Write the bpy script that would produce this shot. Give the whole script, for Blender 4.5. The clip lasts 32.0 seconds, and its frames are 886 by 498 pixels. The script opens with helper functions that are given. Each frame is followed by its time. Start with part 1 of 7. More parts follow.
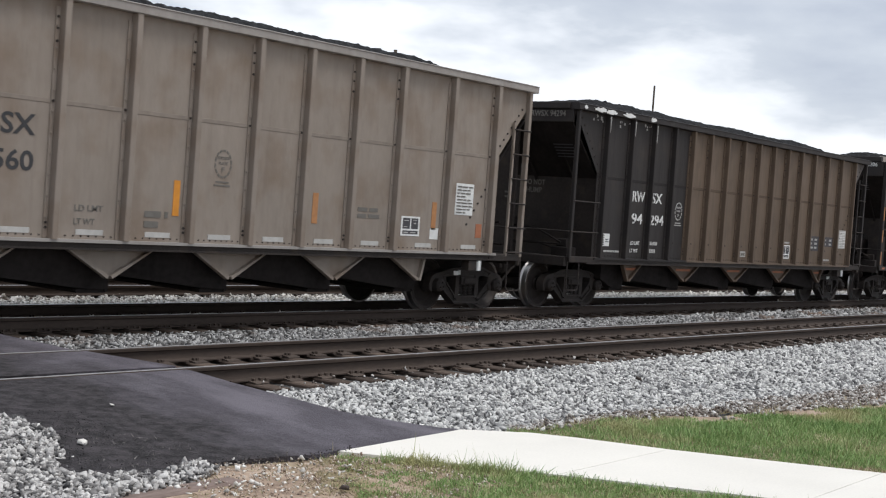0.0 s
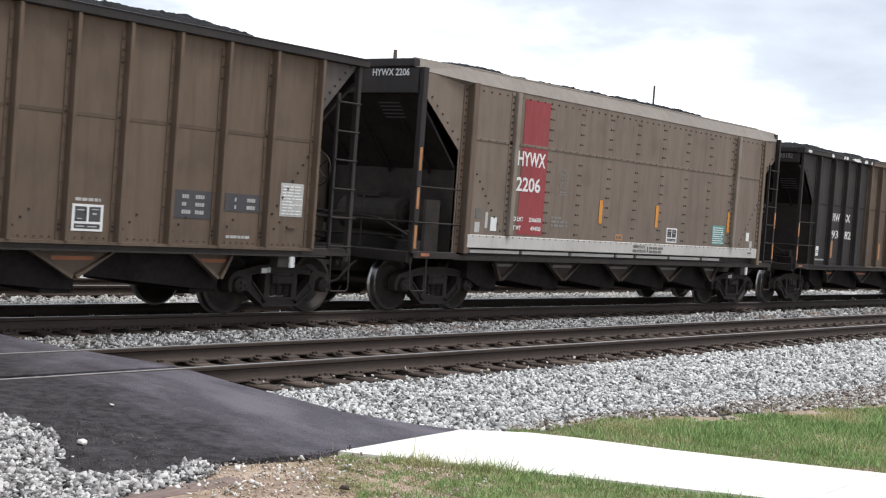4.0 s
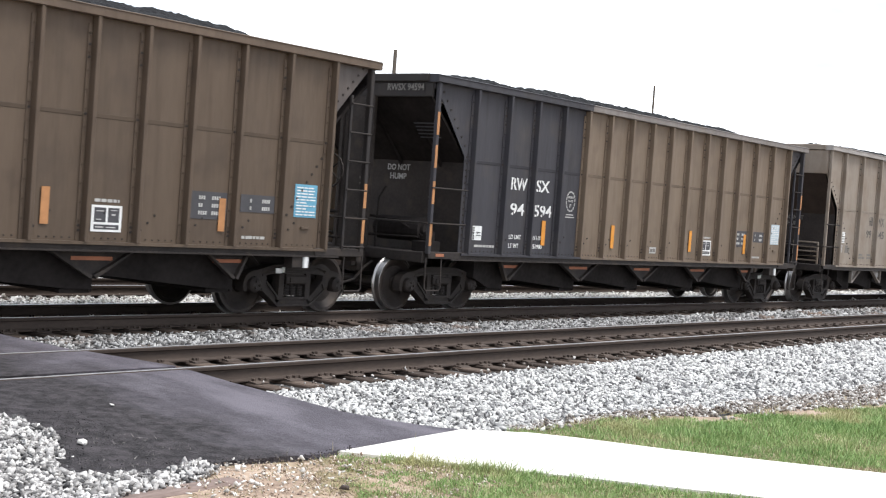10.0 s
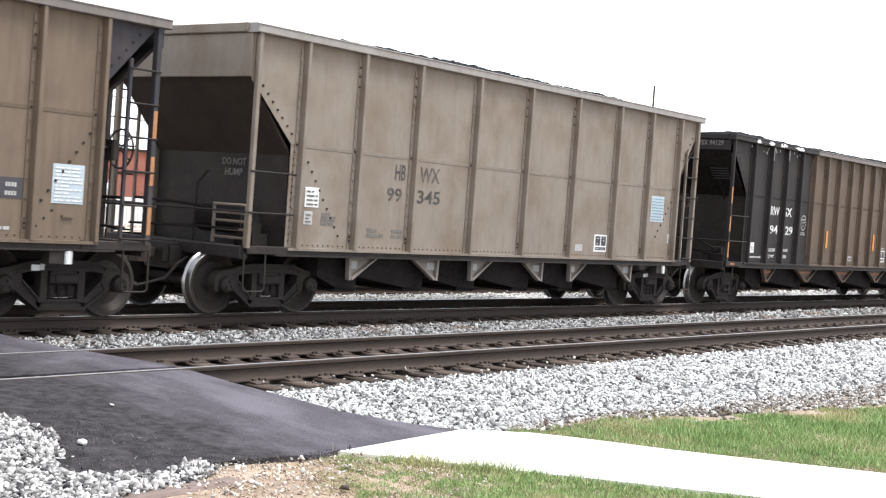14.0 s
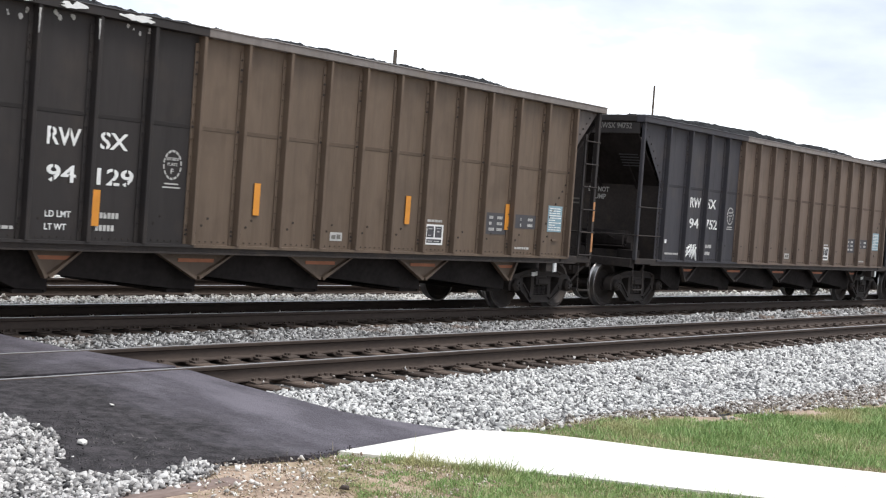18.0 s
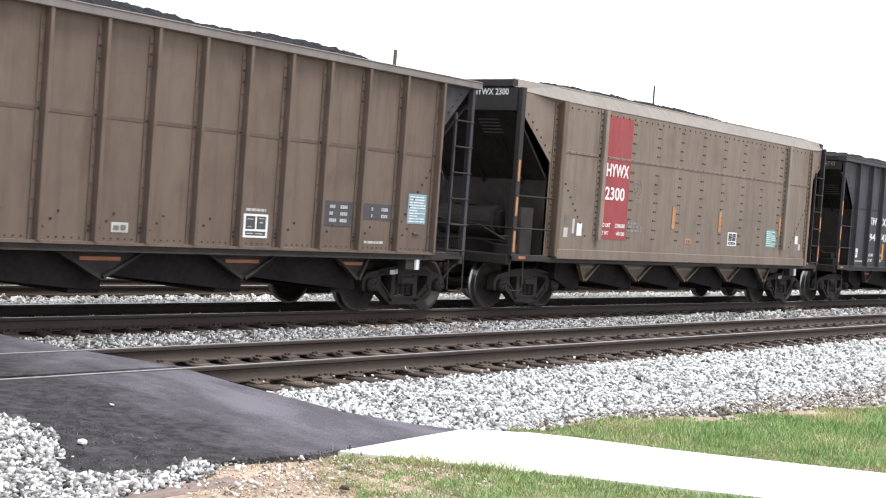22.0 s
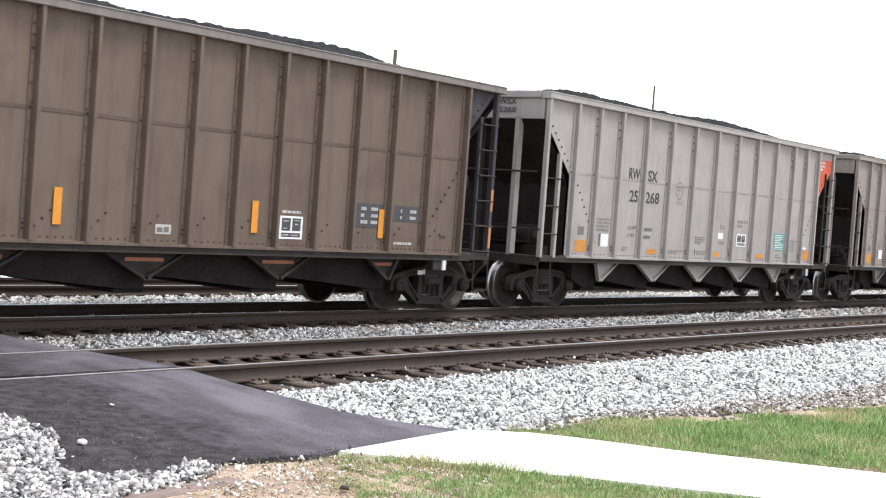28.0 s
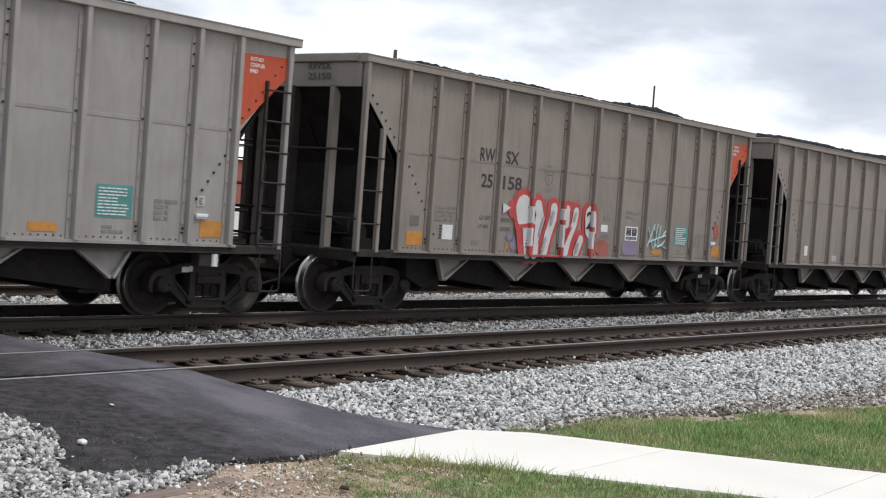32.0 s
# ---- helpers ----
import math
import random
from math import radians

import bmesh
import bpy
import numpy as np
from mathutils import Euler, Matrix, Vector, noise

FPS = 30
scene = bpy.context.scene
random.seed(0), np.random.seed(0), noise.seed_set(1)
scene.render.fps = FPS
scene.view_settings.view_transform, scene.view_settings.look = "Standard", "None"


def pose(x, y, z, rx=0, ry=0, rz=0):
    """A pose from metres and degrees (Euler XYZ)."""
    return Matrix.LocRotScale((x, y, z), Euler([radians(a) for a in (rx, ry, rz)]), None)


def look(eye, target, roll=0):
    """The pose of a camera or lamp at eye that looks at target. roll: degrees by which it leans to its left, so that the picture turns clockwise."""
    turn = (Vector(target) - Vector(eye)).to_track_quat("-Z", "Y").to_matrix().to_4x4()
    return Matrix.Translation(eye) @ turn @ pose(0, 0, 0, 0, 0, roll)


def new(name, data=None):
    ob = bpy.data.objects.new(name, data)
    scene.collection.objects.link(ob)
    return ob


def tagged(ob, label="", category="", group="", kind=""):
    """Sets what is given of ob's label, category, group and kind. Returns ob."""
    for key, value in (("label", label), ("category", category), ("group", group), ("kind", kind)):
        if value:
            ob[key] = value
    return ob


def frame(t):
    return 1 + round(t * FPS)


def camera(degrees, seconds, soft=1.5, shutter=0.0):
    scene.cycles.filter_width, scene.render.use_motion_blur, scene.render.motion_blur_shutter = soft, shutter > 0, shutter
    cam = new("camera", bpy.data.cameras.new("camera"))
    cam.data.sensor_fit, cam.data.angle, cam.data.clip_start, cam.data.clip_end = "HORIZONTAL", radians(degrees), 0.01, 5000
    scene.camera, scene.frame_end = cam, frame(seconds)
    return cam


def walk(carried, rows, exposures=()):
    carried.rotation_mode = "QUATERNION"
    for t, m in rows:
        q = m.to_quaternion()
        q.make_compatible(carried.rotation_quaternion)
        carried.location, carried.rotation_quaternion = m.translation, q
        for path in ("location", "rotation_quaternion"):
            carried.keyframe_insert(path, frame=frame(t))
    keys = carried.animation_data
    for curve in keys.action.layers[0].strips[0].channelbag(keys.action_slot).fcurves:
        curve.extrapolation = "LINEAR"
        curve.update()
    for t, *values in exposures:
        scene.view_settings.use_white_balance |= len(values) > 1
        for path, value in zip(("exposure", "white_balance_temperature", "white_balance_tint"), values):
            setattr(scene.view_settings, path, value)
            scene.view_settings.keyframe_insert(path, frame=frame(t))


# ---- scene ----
# The camera stands still beside the crossing.
EYE = Vector((0.0, 0.0, 1.766))
cam = camera(36.43, 32.0, soft=1.15, shutter=0.12)
STAND = look(EYE, EYE + Vector((0.78803, 0.61495, -0.02903)), 4.177)
walk(cam, [(0.0, STAND), (32.0, STAND)],
     exposures=[(0.0, -0.40), (1.5, -0.20), (2.6, -0.08), (3.5, -0.03), (6.0, -0.28), (8.0, 0.03), (9.0, 0.28), (10.0, 0.42), (11.0, 0.55),
                (13.0, 0.65), (14.5, 0.60), (16.5, 0.10), (18.0, 0.12), (19.0, 0.28), (21.0, 0.54), (23.0, 0.68), (25.5, 0.40), (28.0, 0.60),
                (29.3, 0.66), (30.0, 0.12), (31.0, -0.36), (32.0, -0.33)])

# Overcast day: broken bright cloud, a broad hazy sun high in the sky.
SUN_EL, SUN_AZ = radians(66), radians(150)
world = bpy.data.worlds.new("overcast_sky")
scene.world = world
world.use_nodes = True
wn, wl = world.node_tree.nodes, world.node_tree.links
wn.clear()
w_out, w_bg = wn.new("ShaderNodeOutputWorld"), wn.new("ShaderNodeBackground")
sky = wn.new("ShaderNodeTexSky")
sky.sky_type, sky.sun_disc, sky.sun_elevation, sky.sun_rotation = "NISHITA", False, SUN_EL, SUN_AZ
w_gain = wn.new("ShaderNodeVectorMath")
w_gain.operation, w_gain.inputs[3].default_value = "SCALE", 0.1
w_co, w_map = wn.new("ShaderNodeTexCoord"), wn.new("ShaderNodeMapping")
w_map.inputs["Scale"].default_value = (3.4, 3.4, 10.0)
w_map.inputs["Location"].default_value = (0.35, 0.9, 0.0)
w_noise, w_ramp, w_mix = wn.new("ShaderNodeTexNoise"), wn.new("ShaderNodeValToRGB"), wn.new("ShaderNodeMixRGB")
w_noise.inputs["Scale"].default_value, w_noise.inputs["Detail"].default_value, w_noise.inputs["Roughness"].default_value = 1.6, 7.0, 0.5
w_ramp.color_ramp.elements[0].position, w_ramp.color_ramp.elements[0].color = 0.34, (0.64, 0.70, 0.82, 1)
w_ramp.color_ramp.elements[1].position, w_ramp.color_ramp.elements[1].color = 0.60, (1.22, 1.26, 1.33, 1)
_mid = w_ramp.color_ramp.elements.new(0.47)
_mid.color = (0.78, 0.84, 0.94, 1)
w_sep, w_low, w_sum = wn.new("ShaderNodeSeparateXYZ"), wn.new("ShaderNodeMapRange"), wn.new("ShaderNodeMath")
w_low.inputs[1].default_value, w_low.inputs[2].default_value, w_low.inputs[3].default_value, w_low.inputs[4].default_value = 0.05, 0.16, 0.14, -0.05
w_sum.operation = "ADD"
w_mix.inputs[0].default_value = 0.88
wl.new(sky.outputs[0], w_gain.inputs[0])
wl.new(w_co.outputs["Generated"], w_map.inputs[0])
wl.new(w_map.outputs[0], w_noise.inputs["Vector"])
wl.new(w_co.outputs["Generated"], w_sep.inputs[0])
wl.new(w_sep.outputs[2], w_low.inputs[0])
wl.new(w_noise.outputs[0], w_sum.inputs[0])
wl.new(w_low.outputs[0], w_sum.inputs[1])
wl.new(w_sum.outputs[0], w_ramp.inputs[0])
wl.new(w_gain.outputs[0], w_mix.inputs[1])
wl.new(w_ramp.outputs[0], w_mix.inputs[2])
wl.new(w_mix.outputs[0], w_bg.inputs[0])
w_bg.inputs[1].default_value = 1.2
wl.new(w_bg.outputs[0], w_out.inputs[0])
sun = new("sun", bpy.data.lights.new("sun", "SUN"))
sun.data.energy, sun.data.angle, sun.data.color = 2.95, radians(22), (1.0, 0.98, 0.955)
sun.matrix_world = look((0, 0, 50), (math.sin(SUN_AZ) * -30, math.cos(SUN_AZ) * -30, 50 - 30 * math.tan(SUN_EL)))

# ---- materials ----


def ramp_node(nt, stops):
    r = nt.nodes.new("ShaderNodeValToRGB")
    els = r.color_ramp.elements
    while len(els) < len(stops):
        els.new(0.5)
    for e, (p, c) in zip(els, stops):
        e.position, e.color = p, (*c, 1)
    return r


def surface(name, stops, rough=0.7, metal=0.0, fine=40.0, coarse=1.5, stretch=(1, 1, 1), bump=0.2, rand=0.0, island=False,
            spots=None, spec=0.3, distance=0.01, wavy=0.0, runs=0.0):
    """A surface of two scales of noise between the colours of stops, with relief; rand: how much single pieces differ."""
    m = bpy.data.materials.new(name)
    m.use_nodes = True
    nt = m.node_tree
    n, l = nt.nodes, nt.links
    b = n["Principled BSDF"]
    b.inputs["Roughness"].default_value, b.inputs["Metallic"].default_value = rough, metal
    b.inputs["Specular IOR Level"].default_value = spec
    co, mp = n.new("ShaderNodeTexCoord"), n.new("ShaderNodeMapping")
    mp.inputs["Scale"].default_value = stretch
    l.new(co.outputs["Object"], mp.inputs[0])
    big, small = n.new("ShaderNodeTexNoise"), n.new("ShaderNodeTexNoise")
    big.inputs["Scale"].default_value, big.inputs["Detail"].default_value = coarse, 5
    small.inputs["Scale"].default_value, small.inputs["Detail"].default_value = fine, 6
    l.new(mp.outputs[0], big.inputs["Vector"])
    l.new(mp.outputs[0], small.inputs["Vector"])
    add = n.new("ShaderNodeMath")
    add.operation = "MULTIPLY_ADD"
    add.inputs[1].default_value = 0.55
    half = n.new("ShaderNodeMath")
    half.operation, half.inputs[1].default_value = "MULTIPLY", 0.45
    l.new(small.outputs[0], half.inputs[0])
    l.new(big.outputs[0], add.inputs[0])
    l.new(half.outputs[0], add.inputs[2])
    value = add.outputs[0]
    if rand:
        src = n.new("ShaderNodeNewGeometry").outputs["Random Per Island"] if island else n.new("ShaderNodeObjectInfo").outputs["Random"]
        sh = n.new("ShaderNodeMath")
        sh.operation, sh.inputs[1].default_value, sh.inputs[2].default_value = "MULTIPLY_ADD", rand, -rand / 2
        l.new(src, sh.inputs[0])
        tot = n.new("ShaderNodeMath")
        l.new(value, tot.inputs[0])
        l.new(sh.outputs[0], tot.inputs[1])
        value = tot.outputs[0]
    r = ramp_node(nt, stops)
    l.new(value, r.inputs[0])
    colour = r.outputs[0]
    if spots:
        tint, scale, low, high = spots
        sp = n.new("ShaderNodeTexNoise")
        sp.inputs["Scale"].default_value, sp.inputs["Detail"].default_value = scale, 4
        l.new(co.outputs["Object"], sp.inputs["Vector"])
        sr = ramp_node(nt, [(low, (0, 0, 0)), (high, (1, 1, 1))])
        l.new(sp.outputs[0], sr.inputs[0])
        mix = n.new("ShaderNodeMixRGB")
        l.new(sr.outputs[0], mix.inputs[0])
        l.new(colour, mix.inputs[1])
        mix.inputs[2].default_value = (*tint, 1)
        colour = mix.outputs[0]
    if runs:
        rm, rn = n.new("ShaderNodeMapping"), n.new("ShaderNodeTexNoise")
        rm.inputs["Scale"].default_value = (7.0, 7.0, 0.45)
        rn.inputs["Scale"].default_value, rn.inputs["Detail"].default_value = 1.0, 4
        l.new(co.outputs["Object"], rm.inputs[0])
        l.new(rm.outputs[0], rn.inputs["Vector"])
        rr = ramp_node(nt, [(0.52, (0, 0, 0)), (0.74, (runs, runs, runs))])
        l.new(rn.outputs[0], rr.inputs[0])
        run = n.new("ShaderNodeMixRGB")
        run.blend_type = "MULTIPLY"
        l.new(rr.outputs[0], run.inputs[0])
        l.new(colour, run.inputs[1])
        run.inputs[2].default_value = (0.52, 0.47, 0.43, 1)
        colour = run.outputs[0]
    l.new(colour, b.inputs["Base Color"])
    if bump:
        bp = n.new("ShaderNodeBump")
        bp.inputs["Strength"].default_value, bp.inputs["Distance"].default_value = bump, distance
        l.new(small.outputs[0], bp.inputs["Height"])
        if wavy:
            dent = n.new("ShaderNodeBump")
            dent.inputs["Strength"].default_value, dent.inputs["Distance"].default_value = 0.6, wavy
            l.new(big.outputs[0], dent.inputs["Height"])
            l.new(dent.outputs[0], bp.inputs["Normal"])
        l.new(bp.outputs[0], b.inputs["Normal"])
    return m


def tones(c, spread=0.25):
    lo, hi = [v * (1 - spread) for v in c], [min(1, v * (1 + spread)) for v in c]
    return [(0.30, lo), (0.5, c), (0.72, hi)]


SEAMS = {}


def paint(name, c, grime, spread=0.16, rough=0.56, low=0.52, high=0.75):
    """Car paint with streaks and grime; its overlapping sheet seams carry a darker tone of it."""
    SEAMS[name] = surface("darker_seam_on_" + name, tones([v * (0.88 if c[0] > 0.2 else 0.74) for v in c], 0.2), 0.75, 0.0, 9.0, 1.5, (1, 1, 1), 0.08)
    pale = c[0] > 0.2
    return surface(name, tones(c, spread), rough, 0.0, 9.0, 0.8, (1, 1, 0.45 if pale else 0.25), 0.05, 0.10, False, (grime, 1.3, low, high), 0.30, 0.004, 0.15, 0.20 if pale else 0.38)


def asphalt_surface():
    """Rolled asphalt: coarse and black along its ragged edge, dusty grey with drawn-out scuffs where it is driven on."""
    m = bpy.data.materials.new("fresh_dark_asphalt")
    m.use_nodes = True
    n, l = m.node_tree.nodes, m.node_tree.links
    b = n["Principled BSDF"]
    b.inputs["Specular IOR Level"].default_value = 0.4
    co = n.new("ShaderNodeTexCoord").outputs["Object"]

    def cloud(scale, detail, stretch=(1, 1, 1), turn=0.0):
        mp, t = n.new("ShaderNodeMapping"), n.new("ShaderNodeTexNoise")
        mp.inputs["Scale"].default_value, mp.inputs["Rotation"].default_value = stretch, (0, 0, radians(turn))
        t.inputs["Scale"].default_value, t.inputs["Detail"].default_value = scale, detail
        l.new(co, mp.inputs[0])
        l.new(mp.outputs[0], t.inputs["Vector"])
        return t.outputs[0]

    def calc(op, a, b_, c=0.0):
        k = n.new("ShaderNodeMath")
        k.operation = op
        for i, v in enumerate((a, b_, c)):
            if isinstance(v, float):
                k.inputs[i].default_value = v
            else:
                l.new(v, k.inputs[i])
        return k.outputs[0]

    def span(v, a, b_, c=0.0, d=1.0):
        k = n.new("ShaderNodeMapRange")
        for i, q in enumerate((a, b_, c, d)):
            k.inputs[i + 1].default_value = q
        l.new(v, k.inputs[0])
        return k.outputs[0]

    def blend(f, a, b_):
        k = n.new("ShaderNodeMixRGB")
        for i, v in enumerate((f, a, b_)):
            if isinstance(v, tuple):
                k.inputs[i].default_value = (*v, 1)
            else:
                l.new(v, k.inputs[i])
        return k.outputs[0]

    xyz = n.new("ShaderNodeSeparateXYZ")
    l.new(co, xyz.inputs[0])
    grain, lumps, blot, scuff = cloud(60.0, 6), cloud(9.0, 7), cloud(1.5, 5), cloud(1.1, 7, (2.4, 0.9, 1), 32)
    edge = calc("ADD", calc("MULTIPLY_ADD", xyz.outputs[1], -0.12, 1.02), xyz.outputs[0])
    dusty = span(calc("MULTIPLY_ADD", blot, 1.6, edge), 8.0, 9.1)
    worn = span(calc("MULTIPLY_ADD", grain, 0.40, scuff), 0.60, 0.84)
    rough = calc("MULTIPLY_ADD", lumps, 0.6, calc("MULTIPLY", grain, 0.4))
    coarse = blend(span(rough, 0.38, 0.62), (0.006, 0.005, 0.0055), (0.056, 0.048, 0.052))
    driven = blend(span(calc("MULTIPLY_ADD", lumps, 0.3, calc("MULTIPLY", grain, 0.7)), 0.34, 0.66), (0.040, 0.034, 0.042), (0.092, 0.082, 0.098))
    driven = blend(calc("MULTIPLY", worn, 0.68), driven, (0.170, 0.155, 0.178))
    l.new(blend(dusty, coarse, driven), b.inputs["Base Color"])
    l.new(span(dusty, 0.0, 1.0, 0.88, 0.66), b.inputs["Roughness"])
    bp = n.new("ShaderNodeBump")
    bp.inputs["Strength"].default_value, bp.inputs["Distance"].default_value = 0.9, 0.02
    l.new(calc("ADD", grain, calc("MULTIPLY", lumps, span(dusty, 0.0, 1.0, 2.2, 0.2))), bp.inputs["Height"])
    l.new(bp.outputs[0], b.inputs["Normal"])
    return m


ASPHALT = asphalt_surface()
BROWN = paint("dusty_brown_paint", (0.136, 0.099, 0.076), (0.099, 0.071, 0.054))
BROWN_DARK = paint("sooty_brown_paint", (0.118, 0.084, 0.060), (0.085, 0.060, 0.044))
OCHRE = paint("dusty_ochre_paint", (0.172, 0.128, 0.091), (0.126, 0.091, 0.065))
NAVY = paint("faded_black_paint", (0.044, 0.042, 0.048), (0.064, 0.057, 0.054), 0.16, 0.64)
BLACK = paint("sooty_black_paint", (0.027, 0.023, 0.022), (0.044, 0.035, 0.030), 0.16, 0.62)
BROWN_RED = paint("sooty_red_brown_paint", (0.129, 0.092, 0.065), (0.092, 0.065, 0.046))
END_GREY = paint("smoky_grey_brown_paint", (0.095, 0.082, 0.078), (0.115, 0.094, 0.083))
SILVER = paint("dull_silver_paint", (0.330, 0.305, 0.285), (0.275, 0.248, 0.226), 0.10, 0.5, 0.45, 0.85)
CHORD = paint("grey_brown_rail_paint", (0.19, 0.168, 0.155), (0.17, 0.145, 0.12))
CHORD_PALE = paint("pale_rail_paint", (0.30, 0.275, 0.255), (0.24, 0.21, 0.19))
SILL_PALE = paint("scuffed_white_paint", (0.50, 0.475, 0.445), (0.42, 0.39, 0.355), 0.08, 0.6, 0.5, 0.8)
BROWN_SOOT = paint("dark_sooty_brown_paint", (0.102, 0.0725, 0.0505), (0.072, 0.051, 0.037))
GREY = paint("grimy_grey_paint", (0.262, 0.226, 0.197), (0.217, 0.184, 0.156), 0.10, 0.55, 0.45, 0.85)
RUSTY_GREY = paint("rust_streaked_grey_paint", (0.268, 0.226, 0.190), (0.205, 0.152, 0.112), 0.12, 0.55, 0.48, 0.74)
TAN = paint("dusty_tan_paint", (0.248, 0.207, 0.168), (0.190, 0.142, 0.102), 0.12, 0.6, 0.45, 0.72)
# Side paint made paler: the sky's reflection on the inclined edge is in the colour.
RIDGE = paint("sky_lit_grey_brown_paint", (0.212, 0.184, 0.158), (0.180, 0.150, 0.122), 0.12)
OLIVE = paint("dusty_grey_brown_paint", (0.179, 0.139, 0.108), (0.139, 0.106, 0.081), 0.12)
RED = paint("faded_red_paint", (0.275, 0.046, 0.050), (0.225, 0.066, 0.062), 0.12)
VERMILION = paint("orange_red_paint", (0.50, 0.085, 0.040), (0.40, 0.10, 0.055), 0.1)
STEEL_DARK = surface("grimy_black_steel", tones((0.036, 0.029, 0.026), 0.4), 0.65, 0.2, 18, 2.5, (1, 1, 1), 0.25, 0.1, spots=((0.06, 0.045, 0.035), 3, 0.55, 0.75))
TRUCK = surface("dusty_cast_steel", tones((0.033, 0.0270, 0.0245), 0.35), 0.75, 0.1, 25, 3, (1, 1, 1), 0.3, 0.1, spots=((0.048, 0.037, 0.030), 4, 0.5, 0.7))
SHINY = surface("polished_wheel_steel", tones((0.36, 0.345, 0.335), 0.2), 0.32, 1.0, 30, 4, (1, 1, 1), 0.02)
RAIL_TOP = surface("polished_rail_steel", tones((0.55, 0.55, 0.56), 0.2), 0.36, 0.7, 20, 1, (0.2, 1, 1), 0.03)
RUST = surface("rusty_rail_steel", tones((0.055, 0.040, 0.032), 0.3), 0.8, 0.1, 22, 1.2, (0.4, 1, 1), 0.3, 0.05)
RUST_OLD = surface("dark_rusty_steel", tones((0.050, 0.036, 0.029), 0.35), 0.85, 0.1, 30, 3, (1, 1, 1), 0.4, 0.15)
TIE = surface("weathered_tie_wood", [(0.3, (0.032, 0.023, 0.018)), (0.5, (0.068, 0.048, 0.037)), (0.72, (0.135, 0.100, 0.078))], 0.9, 0, 14, 2.0, (8, 0.9, 8), 0.5, 0.3)
COAL = surface("black_coal", tones((0.011, 0.011, 0.012), 0.5), 0.85, 0, 14, 2, (1, 1, 1), 1.0, spec=0.2, distance=0.05)
STONE = surface("grey_white_ballast_stone", [(0.08, (0.085, 0.083, 0.083)), (0.28, (0.28, 0.276, 0.273)), (0.52, (0.48, 0.473, 0.457)), (0.88, (0.70, 0.69, 0.665))], 0.85, 0, 60, 9, (1, 1, 1), 0.3, 0.84, True)
# Paler than STONE: lifted to offset the train's shade on the back gravel.
STONE_PALE = surface("pale_tan_ballast_stone", [(0.10, (0.30, 0.28, 0.25)), (0.32, (0.54, 0.51, 0.47)), (0.55, (0.70, 0.67, 0.62)), (0.86, (0.82, 0.80, 0.76))], 0.85, 0, 60, 9, (1, 1, 1), 0.3, 0.8, True)
STONE_FAR = surface("dusty_ballast_stone", [(0.10, (0.055, 0.052, 0.050)), (0.34, (0.150, 0.146, 0.142)), (0.56, (0.27, 0.265, 0.26)), (0.88, (0.46, 0.455, 0.445))], 0.85, 0, 60, 9, (1, 1, 1), 0.3, 0.9, True,
                    spots=((0.17, 0.115, 0.085), 0.6, 0.56, 0.68))
# Dirty ballast, its colour also darkened for the shade between the ties.
STONE_DIRTY_SHADE = surface("dirty_shaded_ballast_stone", [(0.10, (0.024, 0.019, 0.016)), (0.5, (0.075, 0.060, 0.050)), (0.9, (0.20, 0.175, 0.155))], 0.9, 0, 60, 9, (1, 1, 1), 0.3, 0.9, True)
STONE_EARTH = surface("soil_stained_ballast_stone", [(0.10, (0.10, 0.083, 0.071)), (0.35, (0.235, 0.203, 0.178)), (0.62, (0.39, 0.362, 0.332)), (0.92, (0.62, 0.60, 0.575))], 0.9, 0, 60, 9, (1, 1, 1), 0.3, 0.95, True)
PLATE_RUST = surface("dusty_rusty_plate", tones((0.074, 0.055, 0.044), 0.45), 0.85, 0.1, 30, 3, (1, 1, 1), 0.4, 0.25)
STONE_DULL = surface("dull_grey_crushed_stone", [(0.08, (0.07, 0.068, 0.069)), (0.28, (0.215, 0.205, 0.198)), (0.52, (0.39, 0.375, 0.362)), (0.88, (0.64, 0.62, 0.595))], 0.85, 0, 60, 9, (1, 1, 1), 0.3, 0.84, True)
PEBBLE = surface("tan_clay_pebble", [(0.10, (0.22, 0.16, 0.12)), (0.4, (0.38, 0.30, 0.24)), (0.7, (0.55, 0.47, 0.40)), (0.95, (0.72, 0.68, 0.62))], 0.9, 0, 60, 9, (1, 1, 1), 0.3, 0.95, True)
# Near-black, so shade in the gaps between loose stones is painted in.
BED = surface("gap_shade_stone_bed", [(0.3, (0.022, 0.021, 0.021)), (0.5, (0.055, 0.053, 0.052)), (0.7, (0.13, 0.127, 0.124))], 0.95, 0, 38, 5, (1, 1, 1), 0.9, distance=0.03)
LITTER = surface("grey_dry_clippings", tones((0.20, 0.185, 0.175), 0.3), 0.8, 0, 8, 1.2, (1, 1, 1), 0, 0.5, True)
CRUMB = surface("loose_asphalt_crumb", tones((0.050, 0.045, 0.047), 0.5), 0.85, 0, 40, 9, (1, 1, 1), 0.4, 0.5, True)
CONCRETE = surface("new_white_concrete", tones((0.72, 0.69, 0.63), 0.07), 0.85, 0, 45, 1.2, (1, 1, 1), 0.12, 0.08, distance=0.004)
SOIL = surface("brown_clay_soil", [(0.32, (0.19, 0.135, 0.098)), (0.5, (0.38, 0.285, 0.215)), (0.68, (0.55, 0.450, 0.360))], 0.95, 0, 22, 2.2, (1, 1, 1), 0.7, spots=((0.24, 0.20, 0.11), 1.6, 0.52, 0.66), distance=0.02)
